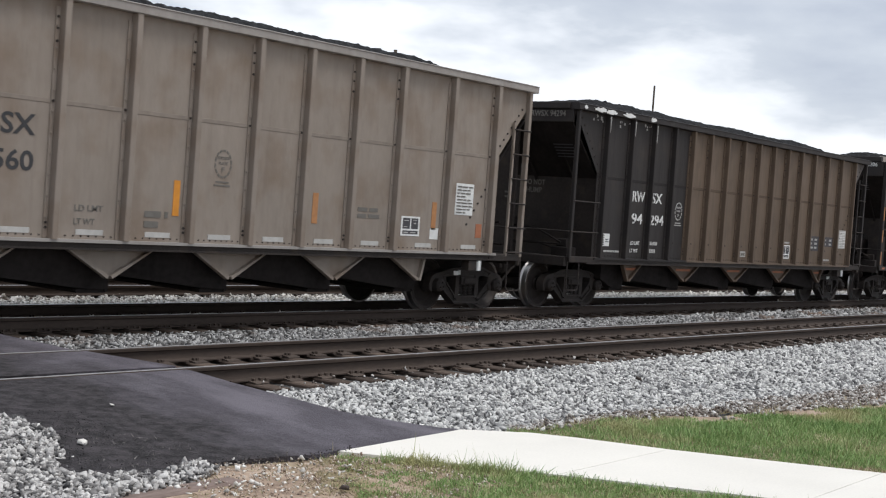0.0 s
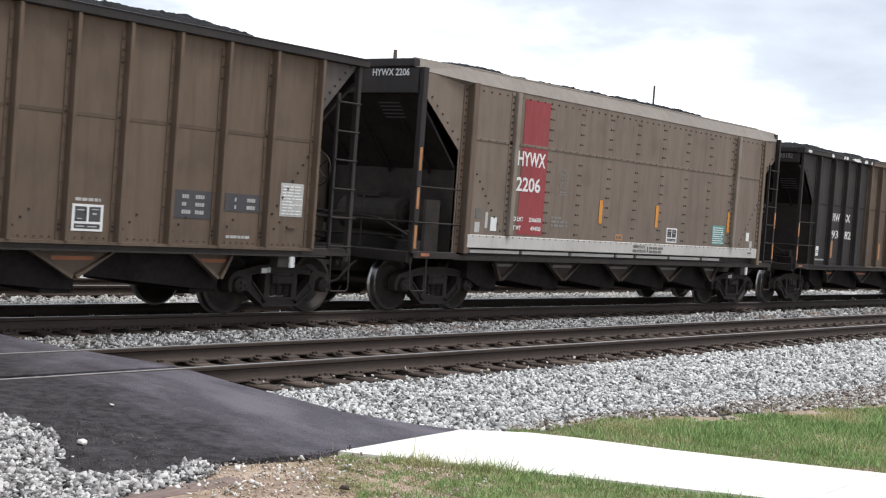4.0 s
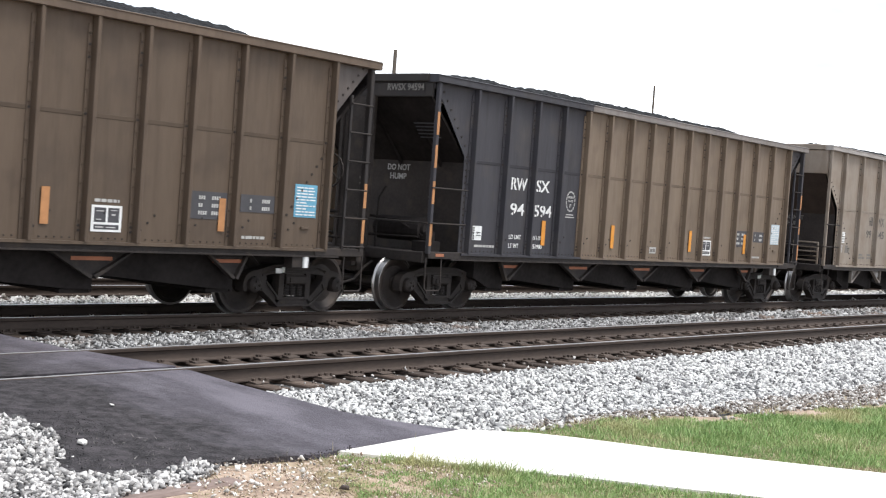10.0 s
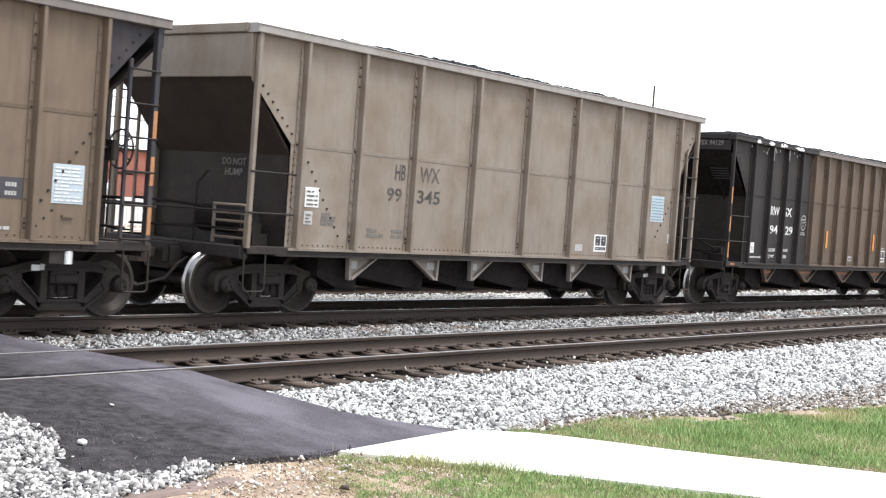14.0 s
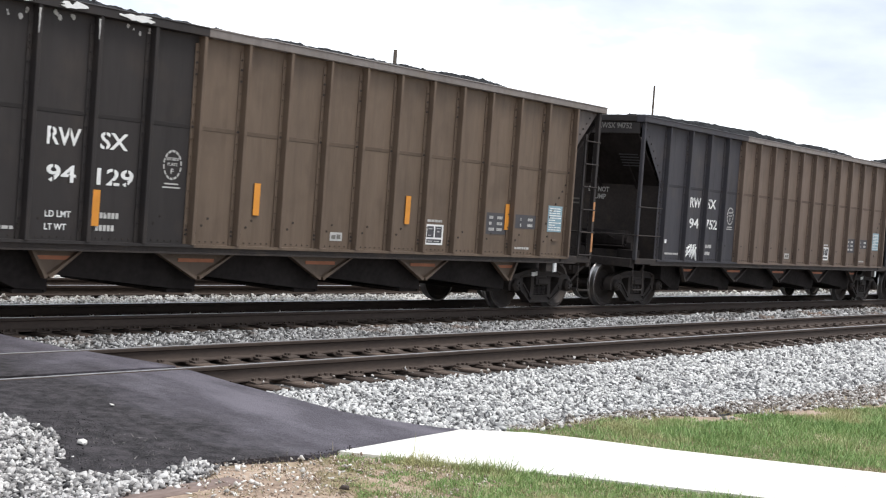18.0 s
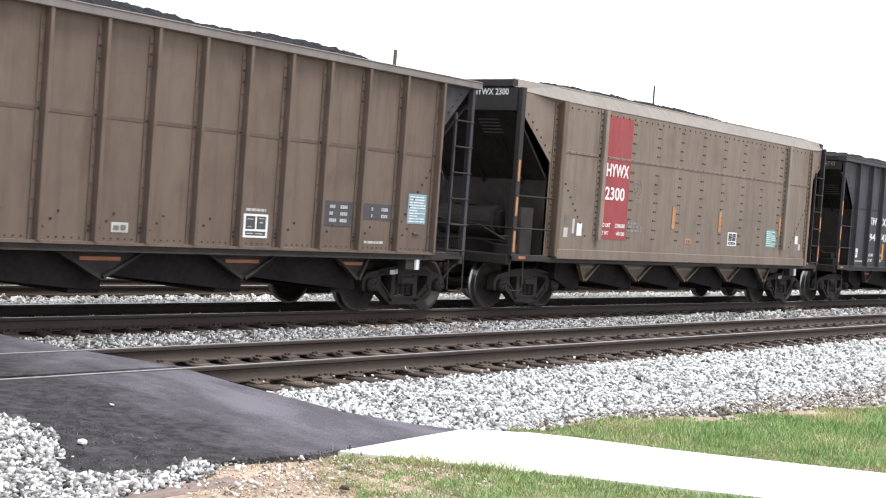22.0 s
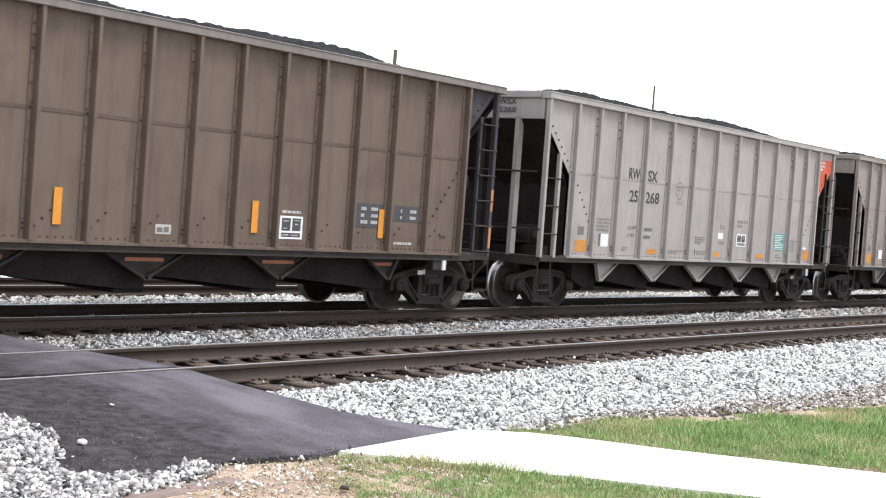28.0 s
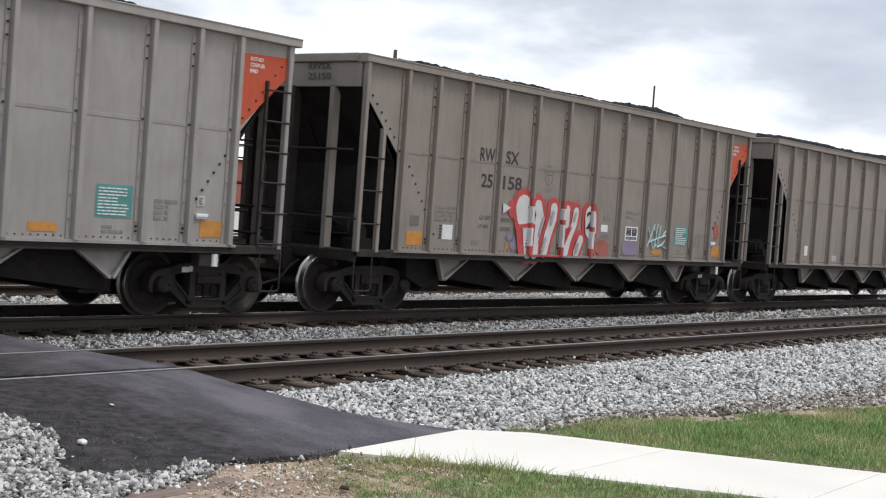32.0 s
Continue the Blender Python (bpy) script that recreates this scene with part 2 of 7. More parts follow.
GRASS = surface("spring_grass", [(0.12, (0.095, 0.175, 0.050)), (0.42, (0.195, 0.325, 0.100)), (0.66, (0.325, 0.430, 0.170)), (0.90, (0.52, 0.49, 0.30))], 0.6, 0, 8, 0.9, (1, 1, 1), 0, 0.55, True, spots=((0.41, 0.40, 0.20), 1.15, 0.53, 0.68))
STRAW = surface("dry_straw_grass", tones((0.36, 0.31, 0.19), 0.3), 0.8, 0, 8, 1.2, (1, 1, 1), 0, 0.4, True)
TIMBER = surface("weathered_red_timber", tones((0.20, 0.150, 0.130), 0.3), 0.9, 0, 12, 2, (1, 6, 6), 0.5)
WHITE = surface("white_lettering", tones((0.72, 0.72, 0.70), 0.12), 0.6, 0, 14, 3, (1, 1, 1), 0.03)
TABLE = surface("black_stencil_panel", tones((0.068, 0.066, 0.071), 0.15), 0.7, 0, 14, 3, (1, 1, 1), 0.03)
WHITE_DIM = surface("dusty_white_lettering", tones((0.44, 0.43, 0.41), 0.2), 0.7, 0, 14, 3, (1, 1, 1), 0.03)
INK = surface("black_lettering", tones((0.045, 0.045, 0.048), 0.25), 0.6, 0, 14, 3, (1, 1, 1), 0.03)
INK_PALE = surface("washed_out_grey_lettering", tones((0.215, 0.200, 0.185), 0.2), 0.6, 0, 14, 3, (1, 1, 1), 0.03)
DUSTY = surface("soot_covered_lettering", tones((0.20, 0.185, 0.17), 0.25), 0.7, 0, 14, 3, (1, 1, 1), 0.03)
INK_WORN = surface("worn_black_lettering", [(0.30, (0.055, 0.052, 0.050)), (0.52, (0.075, 0.068, 0.062)), (0.66, (0.17, 0.142, 0.118))], 0.6, 0, 11, 3, (1, 1, 1), 0.03)
INK_FADED = surface("faded_grey_lettering", tones((0.15, 0.14, 0.125), 0.2), 0.6, 0, 14, 3, (1, 1, 1), 0.03)
ORANGE = surface("orange_reflective_tape", tones((0.62, 0.25, 0.035), 0.14), 0.45, 0, 14, 3, (1, 1, 1), 0.03)
ORANGE_PALE = surface("worn_orange_tape", tones((0.42, 0.20, 0.085), 0.2), 0.6, 0, 14, 3, (1, 1, 1), 0.03)
ORANGE_WARM = surface("sunburnt_orange_tape", tones((0.50, 0.225, 0.055), 0.25), 0.6, 0, 14, 3, (1, 1, 1), 0.03)
SALMON = surface("faded_orange_stencil", tones((0.36, 0.14, 0.075), 0.2), 0.7, 0, 14, 3, (1, 1, 1), 0.03)
BLUE = surface("pale_blue_sticker", tones((0.22, 0.33, 0.38), 0.12), 0.5, 0, 14, 3, (1, 1, 1), 0.03)
SKY_BLUE = surface("bright_blue_sticker", tones((0.13, 0.34, 0.47), 0.1), 0.5, 0, 14, 3, (1, 1, 1), 0.03)
ICE = surface("bleached_blue_sticker", tones((0.46, 0.53, 0.57), 0.1), 0.5, 0, 14, 3, (1, 1, 1), 0.03)
TEAL = surface("teal_sticker", tones((0.09, 0.27, 0.25), 0.12), 0.5, 0, 14, 3, (1, 1, 1), 0.03)
YELLOW = surface("yellow_sign_sheet", tones((0.80, 0.50, 0.02), 0.05), 0.4, 0, 10, 2, (1, 1, 1), 0.02)
BRICK = surface("red_brick_wall", tones((0.30, 0.115, 0.085), 0.2), 0.9, 0, 9, 0.3, (1, 1, 6), 0.3, 0.1)
PALE = surface("white_painted_metal", tones((0.70, 0.70, 0.68), 0.06), 0.5, 0, 9, 0.8, (1, 1, 1), 0.03)
POLE_WOOD = surface("grey_pole_wood", tones((0.11, 0.095, 0.08), 0.25), 0.9, 0, 10, 1, (6, 6, 0.5), 0.3)
LILAC = surface("lilac_spray_paint", tones((0.255, 0.215, 0.30), 0.12), 0.6, 0, 10, 2, (1, 1, 1), 0.03)
SPRAY_RED = surface("red_spray_paint", tones((0.47, 0.070, 0.068), 0.25), 0.6, 0, 6, 2, (1, 1, 1), 0.03)
SPRAY_WHITE = surface("white_spray_paint", tones((0.60, 0.58, 0.57), 0.14), 0.6, 0, 6, 2, (1, 1, 1), 0.03)

# ---- mesh building ----


class Form:
    """Gathers faces of simple solids into one mesh."""

    def __init__(self):
        self.v, self.f, self.m, self.slot = [], [], [], 0

    def add(self, verts, faces):
        o = len(self.v)
        self.v += [tuple(p) for p in verts]
        self.f += [tuple(i + o for i in f) for f in faces]
        self.m += [self.slot] * len(faces)
        return self

    def box(self, x0, x1, y0, y1, z0, z1, c=0.0):
        if c <= 0:
            return self.add([(x, y, z) for x in (x0, x1) for y in (y0, y1) for z in (z0, z1)],
                            [(0, 1, 3, 2), (4, 6, 7, 5), (0, 4, 5, 1), (2, 3, 7, 6), (0, 2, 6, 4), (1, 5, 7, 3)])
        sx, sy, sz = x1 - x0, y1 - y0, z1 - z0
        if sz >= sx and sz >= sy:
            return self.prism([(x0 + c, y0), (x1 - c, y0), (x1, y0 + c), (x1, y1 - c), (x1 - c, y1), (x0 + c, y1), (x0, y1 - c), (x0, y0 + c)], "z", z0, z1)
        if sx >= sy:
            return self.prism([(y0 + c, z0), (y1 - c, z0), (y1, z0 + c), (y1, z1 - c), (y1 - c, z1), (y0 + c, z1), (y0, z1 - c), (y0, z0 + c)], "x", x0, x1)
        return self.prism([(x0 + c, z0), (x1 - c, z0), (x1, z0 + c), (x1, z1 - c), (x1 - c, z1), (x0 + c, z1), (x0, z1 - c), (x0, z0 + c)], "y", y0, y1)

    def prism(self, outline, axis, a, b):
        """An outline in the other two axes, in their order, drawn out along axis from a to b."""
        at = {"x": lambda p, h: (h, p[0], p[1]), "y": lambda p, h: (p[0], h, p[1]), "z": lambda p, h: (p[0], p[1], h)}[axis]
        n = len(outline)
        return self.add([at(p, h) for h in (a, b) for p in outline],
                        [tuple(range(n)), tuple(range(2 * n - 1, n - 1, -1))] + [(i, i + n, (i + 1) % n + n, (i + 1) % n) for i in range(n)])

    def tube(self, points, r, n=8):
        pts = [Vector(p) for p in points]
        verts, faces = [], []
        for i, p in enumerate(pts):
            d = (pts[min(i + 1, len(pts) - 1)] - pts[max(i - 1, 0)]).normalized()
            a = d.orthogonal().normalized() if i == 0 else (a - d * a.dot(d)).normalized()
            b = d.cross(a)
            verts += [p + (a * math.cos(math.tau * k / n) + b * math.sin(math.tau * k / n)) * r for k in range(n)]
        for i in range(len(pts) - 1):
            faces += [(i * n + k, i * n + (k + 1) % n, (i + 1) * n + (k + 1) % n, (i + 1) * n + k) for k in range(n)]
        faces += [tuple(range(n))[::-1], tuple(range((len(pts) - 1) * n, len(pts) * n))]
        return self.add(verts, faces)

    def lathe(self, profile, cx, cz, n=32):
        """A profile of (radius, y) turned round the y axis at (cx, cz); closed between its ends."""
        k = len(profile)
        verts = [(cx + r * math.cos(math.tau * i / n), y, cz + r * math.sin(math.tau * i / n)) for i in range(n) for r, y in profile]
        faces = [(i * k + j, i * k + (j + 1) % k, (i + 1) % n * k + (j + 1) % k, (i + 1) % n * k + j) for i in range(n) for j in range(k)]
        return self.add(verts, faces)

    def ring(self, cx, cz, r0, r1, y0, y1, n=24):
        return self.lathe([(r0, y0), (r1, y0), (r1, y1), (r0, y1)], cx, cz, n)

    def bolt(self, x, y, z, r=0.022, h=0.018):
        """A bolt head that stands out towards -y."""
        return self.prism([(x + r * math.cos(math.tau * k / 6), z + r * math.sin(math.tau * k / 6)) for k in range(6)], "y", y - h, y + 0.002)

    def mesh(self, name, *mats, smooth=False):
        me = bpy.data.meshes.new(name)
        me.from_pydata(self.v, [], self.f)
        for m in mats:
            me.materials.append(m)
        if len(mats) > 1:
            me.polygons.foreach_set("material_index", self.m)
        bm = bmesh.new()
        bm.from_mesh(me)
        bmesh.ops.recalc_face_normals(bm, faces=bm.faces)
        bm.to_mesh(me)
        bm.free()
        if smooth:
            me.shade_smooth()
            me.set_sharp_from_angle(angle=radians(32))
        return me


def put(name, me, parent=None, m=None, label=""):
    """One object on a mesh, under parent, at the pose m in the parent's space."""
    ob = new(name, me)
    ob.parent = parent
    if m is not None:
        ob.matrix_basis = m
    if name in ("print", "small_print", "end_print", "lift_mark", "rivet_row", "stencil_bridge"):
        tagged(ob, kind="stuff")
    return tagged(ob, label) if label else ob


def empty(name, m, label, category, group="", kind=""):
    ob = new(name)
    ob.matrix_basis = m
    ob.empty_display_size = 0.3
    return tagged(ob, label, category, group, kind)


TEXTS = {}


def lettering(txt, x0, x1, z0, z1, mat, y):
    """A mesh of raised letters that fills the given width and height, read from -y."""
    key = (txt, x0, x1, z0, z1, mat.name, y)
    if key not in TEXTS:
        cu = bpy.data.curves.new("letters", "FONT")
        cu.body, cu.extrude, cu.resolution_u, cu.offset = txt, 0.002, 3, 0.018
        ob = new("letters", cu)
        me = bpy.data.meshes.new_from_object(ob.evaluated_get(bpy.context.evaluated_depsgraph_get()))
        bpy.data.objects.remove(ob)
        co = np.empty(len(me.vertices) * 3)
        me.vertices.foreach_get("co", co)
        co = co.reshape(-1, 3)
        lo, hi = co.min(0), co.max(0)
        out = np.stack([x0 + (co[:, 0] - lo[0]) / (hi[0] - lo[0]) * (x1 - x0), y - 0.004 + co[:, 2] * -0.6,
                        z0 + (co[:, 1] - lo[1]) / (hi[1] - lo[1]) * (z1 - z0)], 1)
        me.vertices.foreach_set("co", out.ravel())
        me.materials.clear()
        me.materials.append(mat)
        TEXTS[key] = me
    return TEXTS[key]


def bars(rows, mat, y, name="bars"):
    """Plain strips (x0, x1, z0, z1) that stand for writing too small to read."""
    f = Form()
    for x0, x1, z0, z1 in rows:
        f.box(x0, x1, y - 0.006, y - 0.001, z0, z1)
    return f.mesh(name, mat)


# ---- setting ----
YT, YN, YB = 15.53, 10.99, 20.05      # centre lines of the train's track, the near track and the back track


def foot(x):
    """Where the ballast shoulder ends towards the grass."""
    return float(np.interp(x, [9.5, 10.5, 11.4, 12.3, 13.6, 15.4, 17.4, 20.0], [7.3, 7.15, 7.22, 7.16, 7.0, 6.82, 6.68, 6.75]))


def lawn_edge(x):
    """Where the mown strip ends; bare stained soil lies between it and the ballast."""
    return float(np.interp(x, [9.5, 10.7, 11.0, 12.3, 13.6, 15.5, 16.2, 20.0, 40.0], [7.15, 7.02, 7.02, 6.74, 6.25, 5.95, 5.75, 5.4, 5.0]))


def bed_height(x, y):
    return float(np.interp(y, [foot(x), 9.3, 22.5, 24.0], [-0.29, -0.232, -0.235, -0.36]))


def ground_height(x, y):
    base = -0.245 if y < foot(x) - 0.2 else -0.36
    if 5.5 < x < 9.5 and y < 8:
        base = -0.245
    if x > 7.5 and y < foot(max(x, 9.5)) - 0.2 and y < 7.0:
        base = -0.224
    near = max(0.0, 1 - math.hypot(x - 9, y - 5) / 40)
    return base + (0.012 if x > 7.2 else 0.03) * near * noise.noise((x * 0.7, y * 0.7, 3.1))


def ground():
    xs = [-1500, -600, -200, -80, -40, -20, -10, -5] + [i * 0.4 for i in range(0, 76)] + [32, 36, 42, 50, 65, 90, 140, 250, 600, 1500]
    ys = [-1500, -600, -200, -80, -40, -20, -10, -5] + [i * 0.4 for i in range(0, 62)] + [26, 30, 36, 45, 60, 90, 150, 300, 700, 1500]
    f = Form()
    f.add([(x, y, ground_height(x, y)) for x in xs for y in ys],
          [(i * len(ys) + j, (i + 1) * len(ys) + j, (i + 1) * len(ys) + j + 1, i * len(ys) + j + 1) for i in range(len(xs) - 1) for j in range(len(ys) - 1)])
    tagged(new("ground", f.mesh("ground", SOIL, smooth=True)), "brown clay soil with thin grass beside the railway", "ground", kind="structure")


ground()

# the ballast bed that carries the three tracks
bx = [-120, -60, -20, -5, 0] + [5 + 0.5 * i for i in range(40)] + [26, 30, 36, 45, 60, 100, 260]
by = [0.0, 0.25, 0.6, 1.0]
bf = Form()
rows_y = [[foot(x) - 0.25, foot(x), 8.0, 9.3, 12, 16, 20, 22.5, 24.0] for x in bx]
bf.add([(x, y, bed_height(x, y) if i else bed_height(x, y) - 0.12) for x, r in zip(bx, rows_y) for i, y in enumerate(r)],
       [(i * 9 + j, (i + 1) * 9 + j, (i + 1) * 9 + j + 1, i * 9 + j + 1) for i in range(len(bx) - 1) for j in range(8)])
tagged(new("ballast_bed", bf.mesh("ballast_bed", BED)), "crushed stone bed, gap shade in its colour, under three tracks", "ballast", kind="structure")


def rail_mesh(x0, x1):
    p = [(-0.075, -0.178), (0.075, -0.178), (0.075, -0.165), (0.02, -0.148), (0.009, -0.13), (0.009, -0.055), (0.035, -0.04), (0.037, -0.012), (0.030, -0.0015),
         (-0.030, -0.0015), (-0.037, -0.012), (-0.035, -0.04), (-0.009, -0.055), (-0.009, -0.13), (-0.02, -0.148), (-0.075, -0.165)]
    f = Form()
    f.prism(p, "x", x0, x1)
    f.slot = 1
    f.box(x0, x1, -0.027, 0.027, -0.006, 0.0)
    return f.mesh("rail", RUST, RAIL_TOP, smooth=True)


def tie_mesh():
    f = Form()
    f.box(-0.115, 0.115, -1.3, 1.3, -0.37, -0.186, 0.014)
    return f.mesh("tie", TIE)


def plate_mesh():
    """A tie plate with two spike heads on each side of the rail and a rail anchor."""
    f = Form()
    f.prism([(-0.19, -0.186), (0.19, -0.186), (0.18, -0.176), (0.085, -0.166), (-0.085, -0.166), (-0.18, -0.176)], "x", -0.10, 0.10)
    for sx, sy in ((-0.05, -0.095), (0.05, -0.095), (0.0, 0.095), (0.05, 0.095)):
        f.box(sx - 0.014, sx + 0.014, sy - 0.022, sy + 0.016, -0.175, -0.138, 0.004)
    f.box(0.12, 0.165, -0.10, 0.10, -0.20, -0.172, 0.006)
    f.box(0.12, 0.165, -0.115, -0.085, -0.20, -0.145, 0.006)
    return f.mesh("tie_plate", PLATE_RUST)


TIE_ME, PLATE_ME, RAIL_ME = tie_mesh(), plate_mesh(), rail_mesh(-120, 260)


def track(yc, near_x, far_x, plates, label):
    t = empty("railway_track", pose(0, yc, 0), label, "railway track", kind="structure")
    for s in (-1, 1):
        put("rail", RAIL_ME, t, pose(0, s * 0.755, 0), "rusty steel rail with a polished top")
    rng = random.Random(int(yc * 10))
    rest = Form()
    x = -60.0
    while x < 120:
        dx, rz = rng.uniform(-0.03, 0.03), rng.uniform(-1.2, 1.2)
        if near_x <= x <= far_x:
            put("tie", TIE_ME, t, pose(x + dx, rng.uniform(-0.05, 0.05), rng.uniform(-0.012, 0.0), 0, 0, rz))
            if plates:
                for s in (-1, 1):
                    put("tie_plate", PLATE_ME, t, pose(x + dx, s * 0.755, 0, 0, 0, 0 if s < 0 else 180))
        else:
            rest.box(x - 0.115, x + 0.115, -1.3, 1.3, -0.37, -0.19)
        x += 0.5
    tagged(put("distant_ties", rest.mesh("distant_ties", TIE), t), kind="stuff")


track(YN, 8.0, 48.0, True, "empty near railway track with rusty rails on wooden ties")
track(YT, 6.0, 48.0, True, "railway track under the coal train on wooden ties")
track(YB, 8.0, 40.0, False, "empty back railway track with dull brown rails")


# the asphalt path and the crossing, in strips between the rails
def slab(outline, zf, depth=0.10, mat=ASPHALT, name="slab"):
    """A paved sheet with an outline in plan; zf gives the height of its top."""
    bm = bmesh.new()
    vs = [bm.verts.new((x, y, 0)) for x, y in outline]
    bm.faces.new(vs)
    bmesh.ops.triangulate(bm, faces=bm.faces[:])
    bmesh.ops.subdivide_edges(bm, edges=bm.edges[:], cuts=5, use_grid_fill=True)
    r = bmesh.ops.extrude_face_region(bm, geom=bm.faces[:])
    top = [v for v in r["geom"] if isinstance(v, bmesh.types.BMVert)]
    keep = set(top)
    for v in bm.verts:
        v.co.z = zf(v.co.x, v.co.y) - (0 if v in keep else depth)
    bmesh.ops.recalc_face_normals(bm, faces=bm.faces[:])
    me = bpy.data.meshes.new(name)
    bm.to_mesh(me)
    bm.free()
    me.materials.append(mat)
    return me


def path_z(x, y):
    return float(np.interp(y, [7.4, 9.6, 10.1], [-0.20, -0.03, -0.008])) + 0.008 * noise.noise((x * 1.3, y * 1.3, 7.7))


path = empty("asphalt_path", pose(0, 0, 0), "fresh dark asphalt path over the railway crossing", "path", kind="structure")
put("approach", slab([(9.05, YN - 0.80), (9.0, 9.5), (9.04, 9.1), (9.09, 8.73), (9.16, 8.19), (9.39, 7.73), (9.69, 7.30), (9.69, 7.235), (8.8, 7.16), (7.91, 7.09),
                      (7.65, 7.07), (7.38, 7.16), (6.83, 7.26), (6.5, 7.20), (6.15, 7.12), (5.75, 7.20), (5.42, 7.46), (5.62, 7.80), (5.85, 8.3), (5.96, 8.7),
                      (5.7, 9.0), (5.0, 9.25), (3.0, 9.45), (-6.0, 9.6), (-6.0, YN - 0.80)], path_z), path)
flat = lambda x, y: -0.008 + 0.004 * noise.noise((x * 1.3, y * 1.3, 7.7))
put("panel", slab([(-6, YN - 0.645), (9.045, YN - 0.645), (8.92, YN + 0.64), (-6, YN + 0.64)], lambda x, y: flat(x, y) + 0.013), path)
put("panel", slab([(-6, YN + 0.80), (8.9, YN + 0.80), (8.95, 12.6), (9.0, YT - 1.9), (8.7, YT - 0.80), (-6, YT - 0.80)], flat), path)
put("panel", slab([(-6, YT - 0.712), (7.6, YT - 0.712), (7.6, YT + 0.64), (-6, YT + 0.64)], flat), path)

# the concrete pavement, slab by slab
pv = empty("pavement", pose(0, 0, 0), "new white concrete pavement between grass strips", "pavement", kind="structure")
NEAR_EDGE = ([7.1, 5.85, 5.1, 4.15, 2.5, 0.0, -4.0], [7.92, 8.56, 8.95, 9.42, 10.25, 11.6, 13.8])
FAR_EDGE = ([7.24, 6.9, 6.5, 5.5, 3.95, 2.2, 0.0, -4.0], [9.68, 10.12, 10.33, 10.67, 11.4, 12.2, 13.4, 15.6])
edge_n = lambda y: float(np.interp(-y, [-v for v in NEAR_EDGE[0]], NEAR_EDGE[1]))
edge_f = lambda y: float(np.interp(-y, [-v for v in FAR_EDGE[0]], FAR_EDGE[1]))
cuts = [7.1, 5.54, 3.90, 2.2, 0.45, -1.3, -3.2]
for a, b in zip(cuts, cuts[1:]):
    g = 0.003
    ys = [a - g - (a - b - 2 * g) * k / 4 for k in range(5)]
    head = [(edge_n(7.1), 7.08), (9.70, 7.22)] if a == 7.1 else [(edge_n(ys[0]), ys[0]), (edge_f(ys[0] + 0.07), ys[0] + 0.07)]
    ring_pts = [head[1]] + [(edge_f(y + 0.07), y + 0.07) for y in ys[1:]] + [(edge_n(y), y) for y in reversed(ys[1:])] + [head[0]]
    put("slab", slab(ring_pts, lambda x, y: -0.197, 0.1, CONCRETE, "pavement_slab"), pv)

# ---- stones and grass ----


def scatter_mesh(name, base_v, base_f, pos, rot, scl, mat):
    """Many copies of small shapes joined into one mesh: base_v is (kinds, points, 3), one kind picked for each place."""
    n, (kinds, k, _) = len(pos), base_v.shape
    pick = np.random.randint(0, kinds, n)
    a, b, c = rot.T
    ca, sa, cb, sb, cc, sc = np.cos(a), np.sin(a), np.cos(b), np.sin(b), np.cos(c), np.sin(c)
    R = np.stack([np.stack([ca * cb, ca * sb * sc - sa * cc, ca * sb * cc + sa * sc], -1),
                  np.stack([sa * cb, sa * sb * sc + ca * cc, sa * sb * cc - ca * sc], -1),
                  np.stack([-sb, cb * sc, cb * cc], -1)], 1)
    v = np.einsum("nij,nkj->nki", R, base_v[pick] * scl[:, None, :]) + pos[:, None, :]
    f = (base_f[None] + (np.arange(n) * k)[:, None, None]).reshape(-1, base_f.shape[1])
    me = bpy.data.meshes.new(name)
    me.vertices.add(n * k)
    me.vertices.foreach_set("co", v.astype(np.float32).ravel())
    w = base_f.shape[1]
    me.loops.add(f.size)
    me.loops.foreach_set("vertex_index", f.astype(np.int32).ravel())
    me.polygons.add(len(f))
    me.polygons.foreach_set("loop_start", np.arange(0, f.size, w, dtype=np.int32))
    me.update(calc_edges=True)
    me.materials.append(mat)
    return me


def stone_shapes(kinds=14):
    """Angular crushed stones: cubes with their corners pushed about."""
    rng = np.random.RandomState(5)
    cube = np.array([(x, y, z) for x in (-1, 1) for y in (-1, 1) for z in (-1, 1)]) * 0.62
    faces = np.array([(0, 1, 3), (0, 3, 2), (4, 6, 7), (4, 7, 5), (0, 4, 5), (0, 5, 1), (2, 3, 7), (2, 7, 6), (0, 2, 6), (0, 6, 4), (1, 5, 7), (1, 7, 3)])
    return np.stack([(cube * rng.uniform(0.6, 1.12, (8, 1)) + rng.uniform(-0.16, 0.16, (8, 3))) * np.array([rng.uniform(1.0, 1.7), rng.uniform(0.7, 1.1), rng.uniform(0.34, 0.62)]) for _ in range(kinds)]), faces


SHAPES, SHAPE_F = stone_shapes()
rs = np.random.RandomState(11)


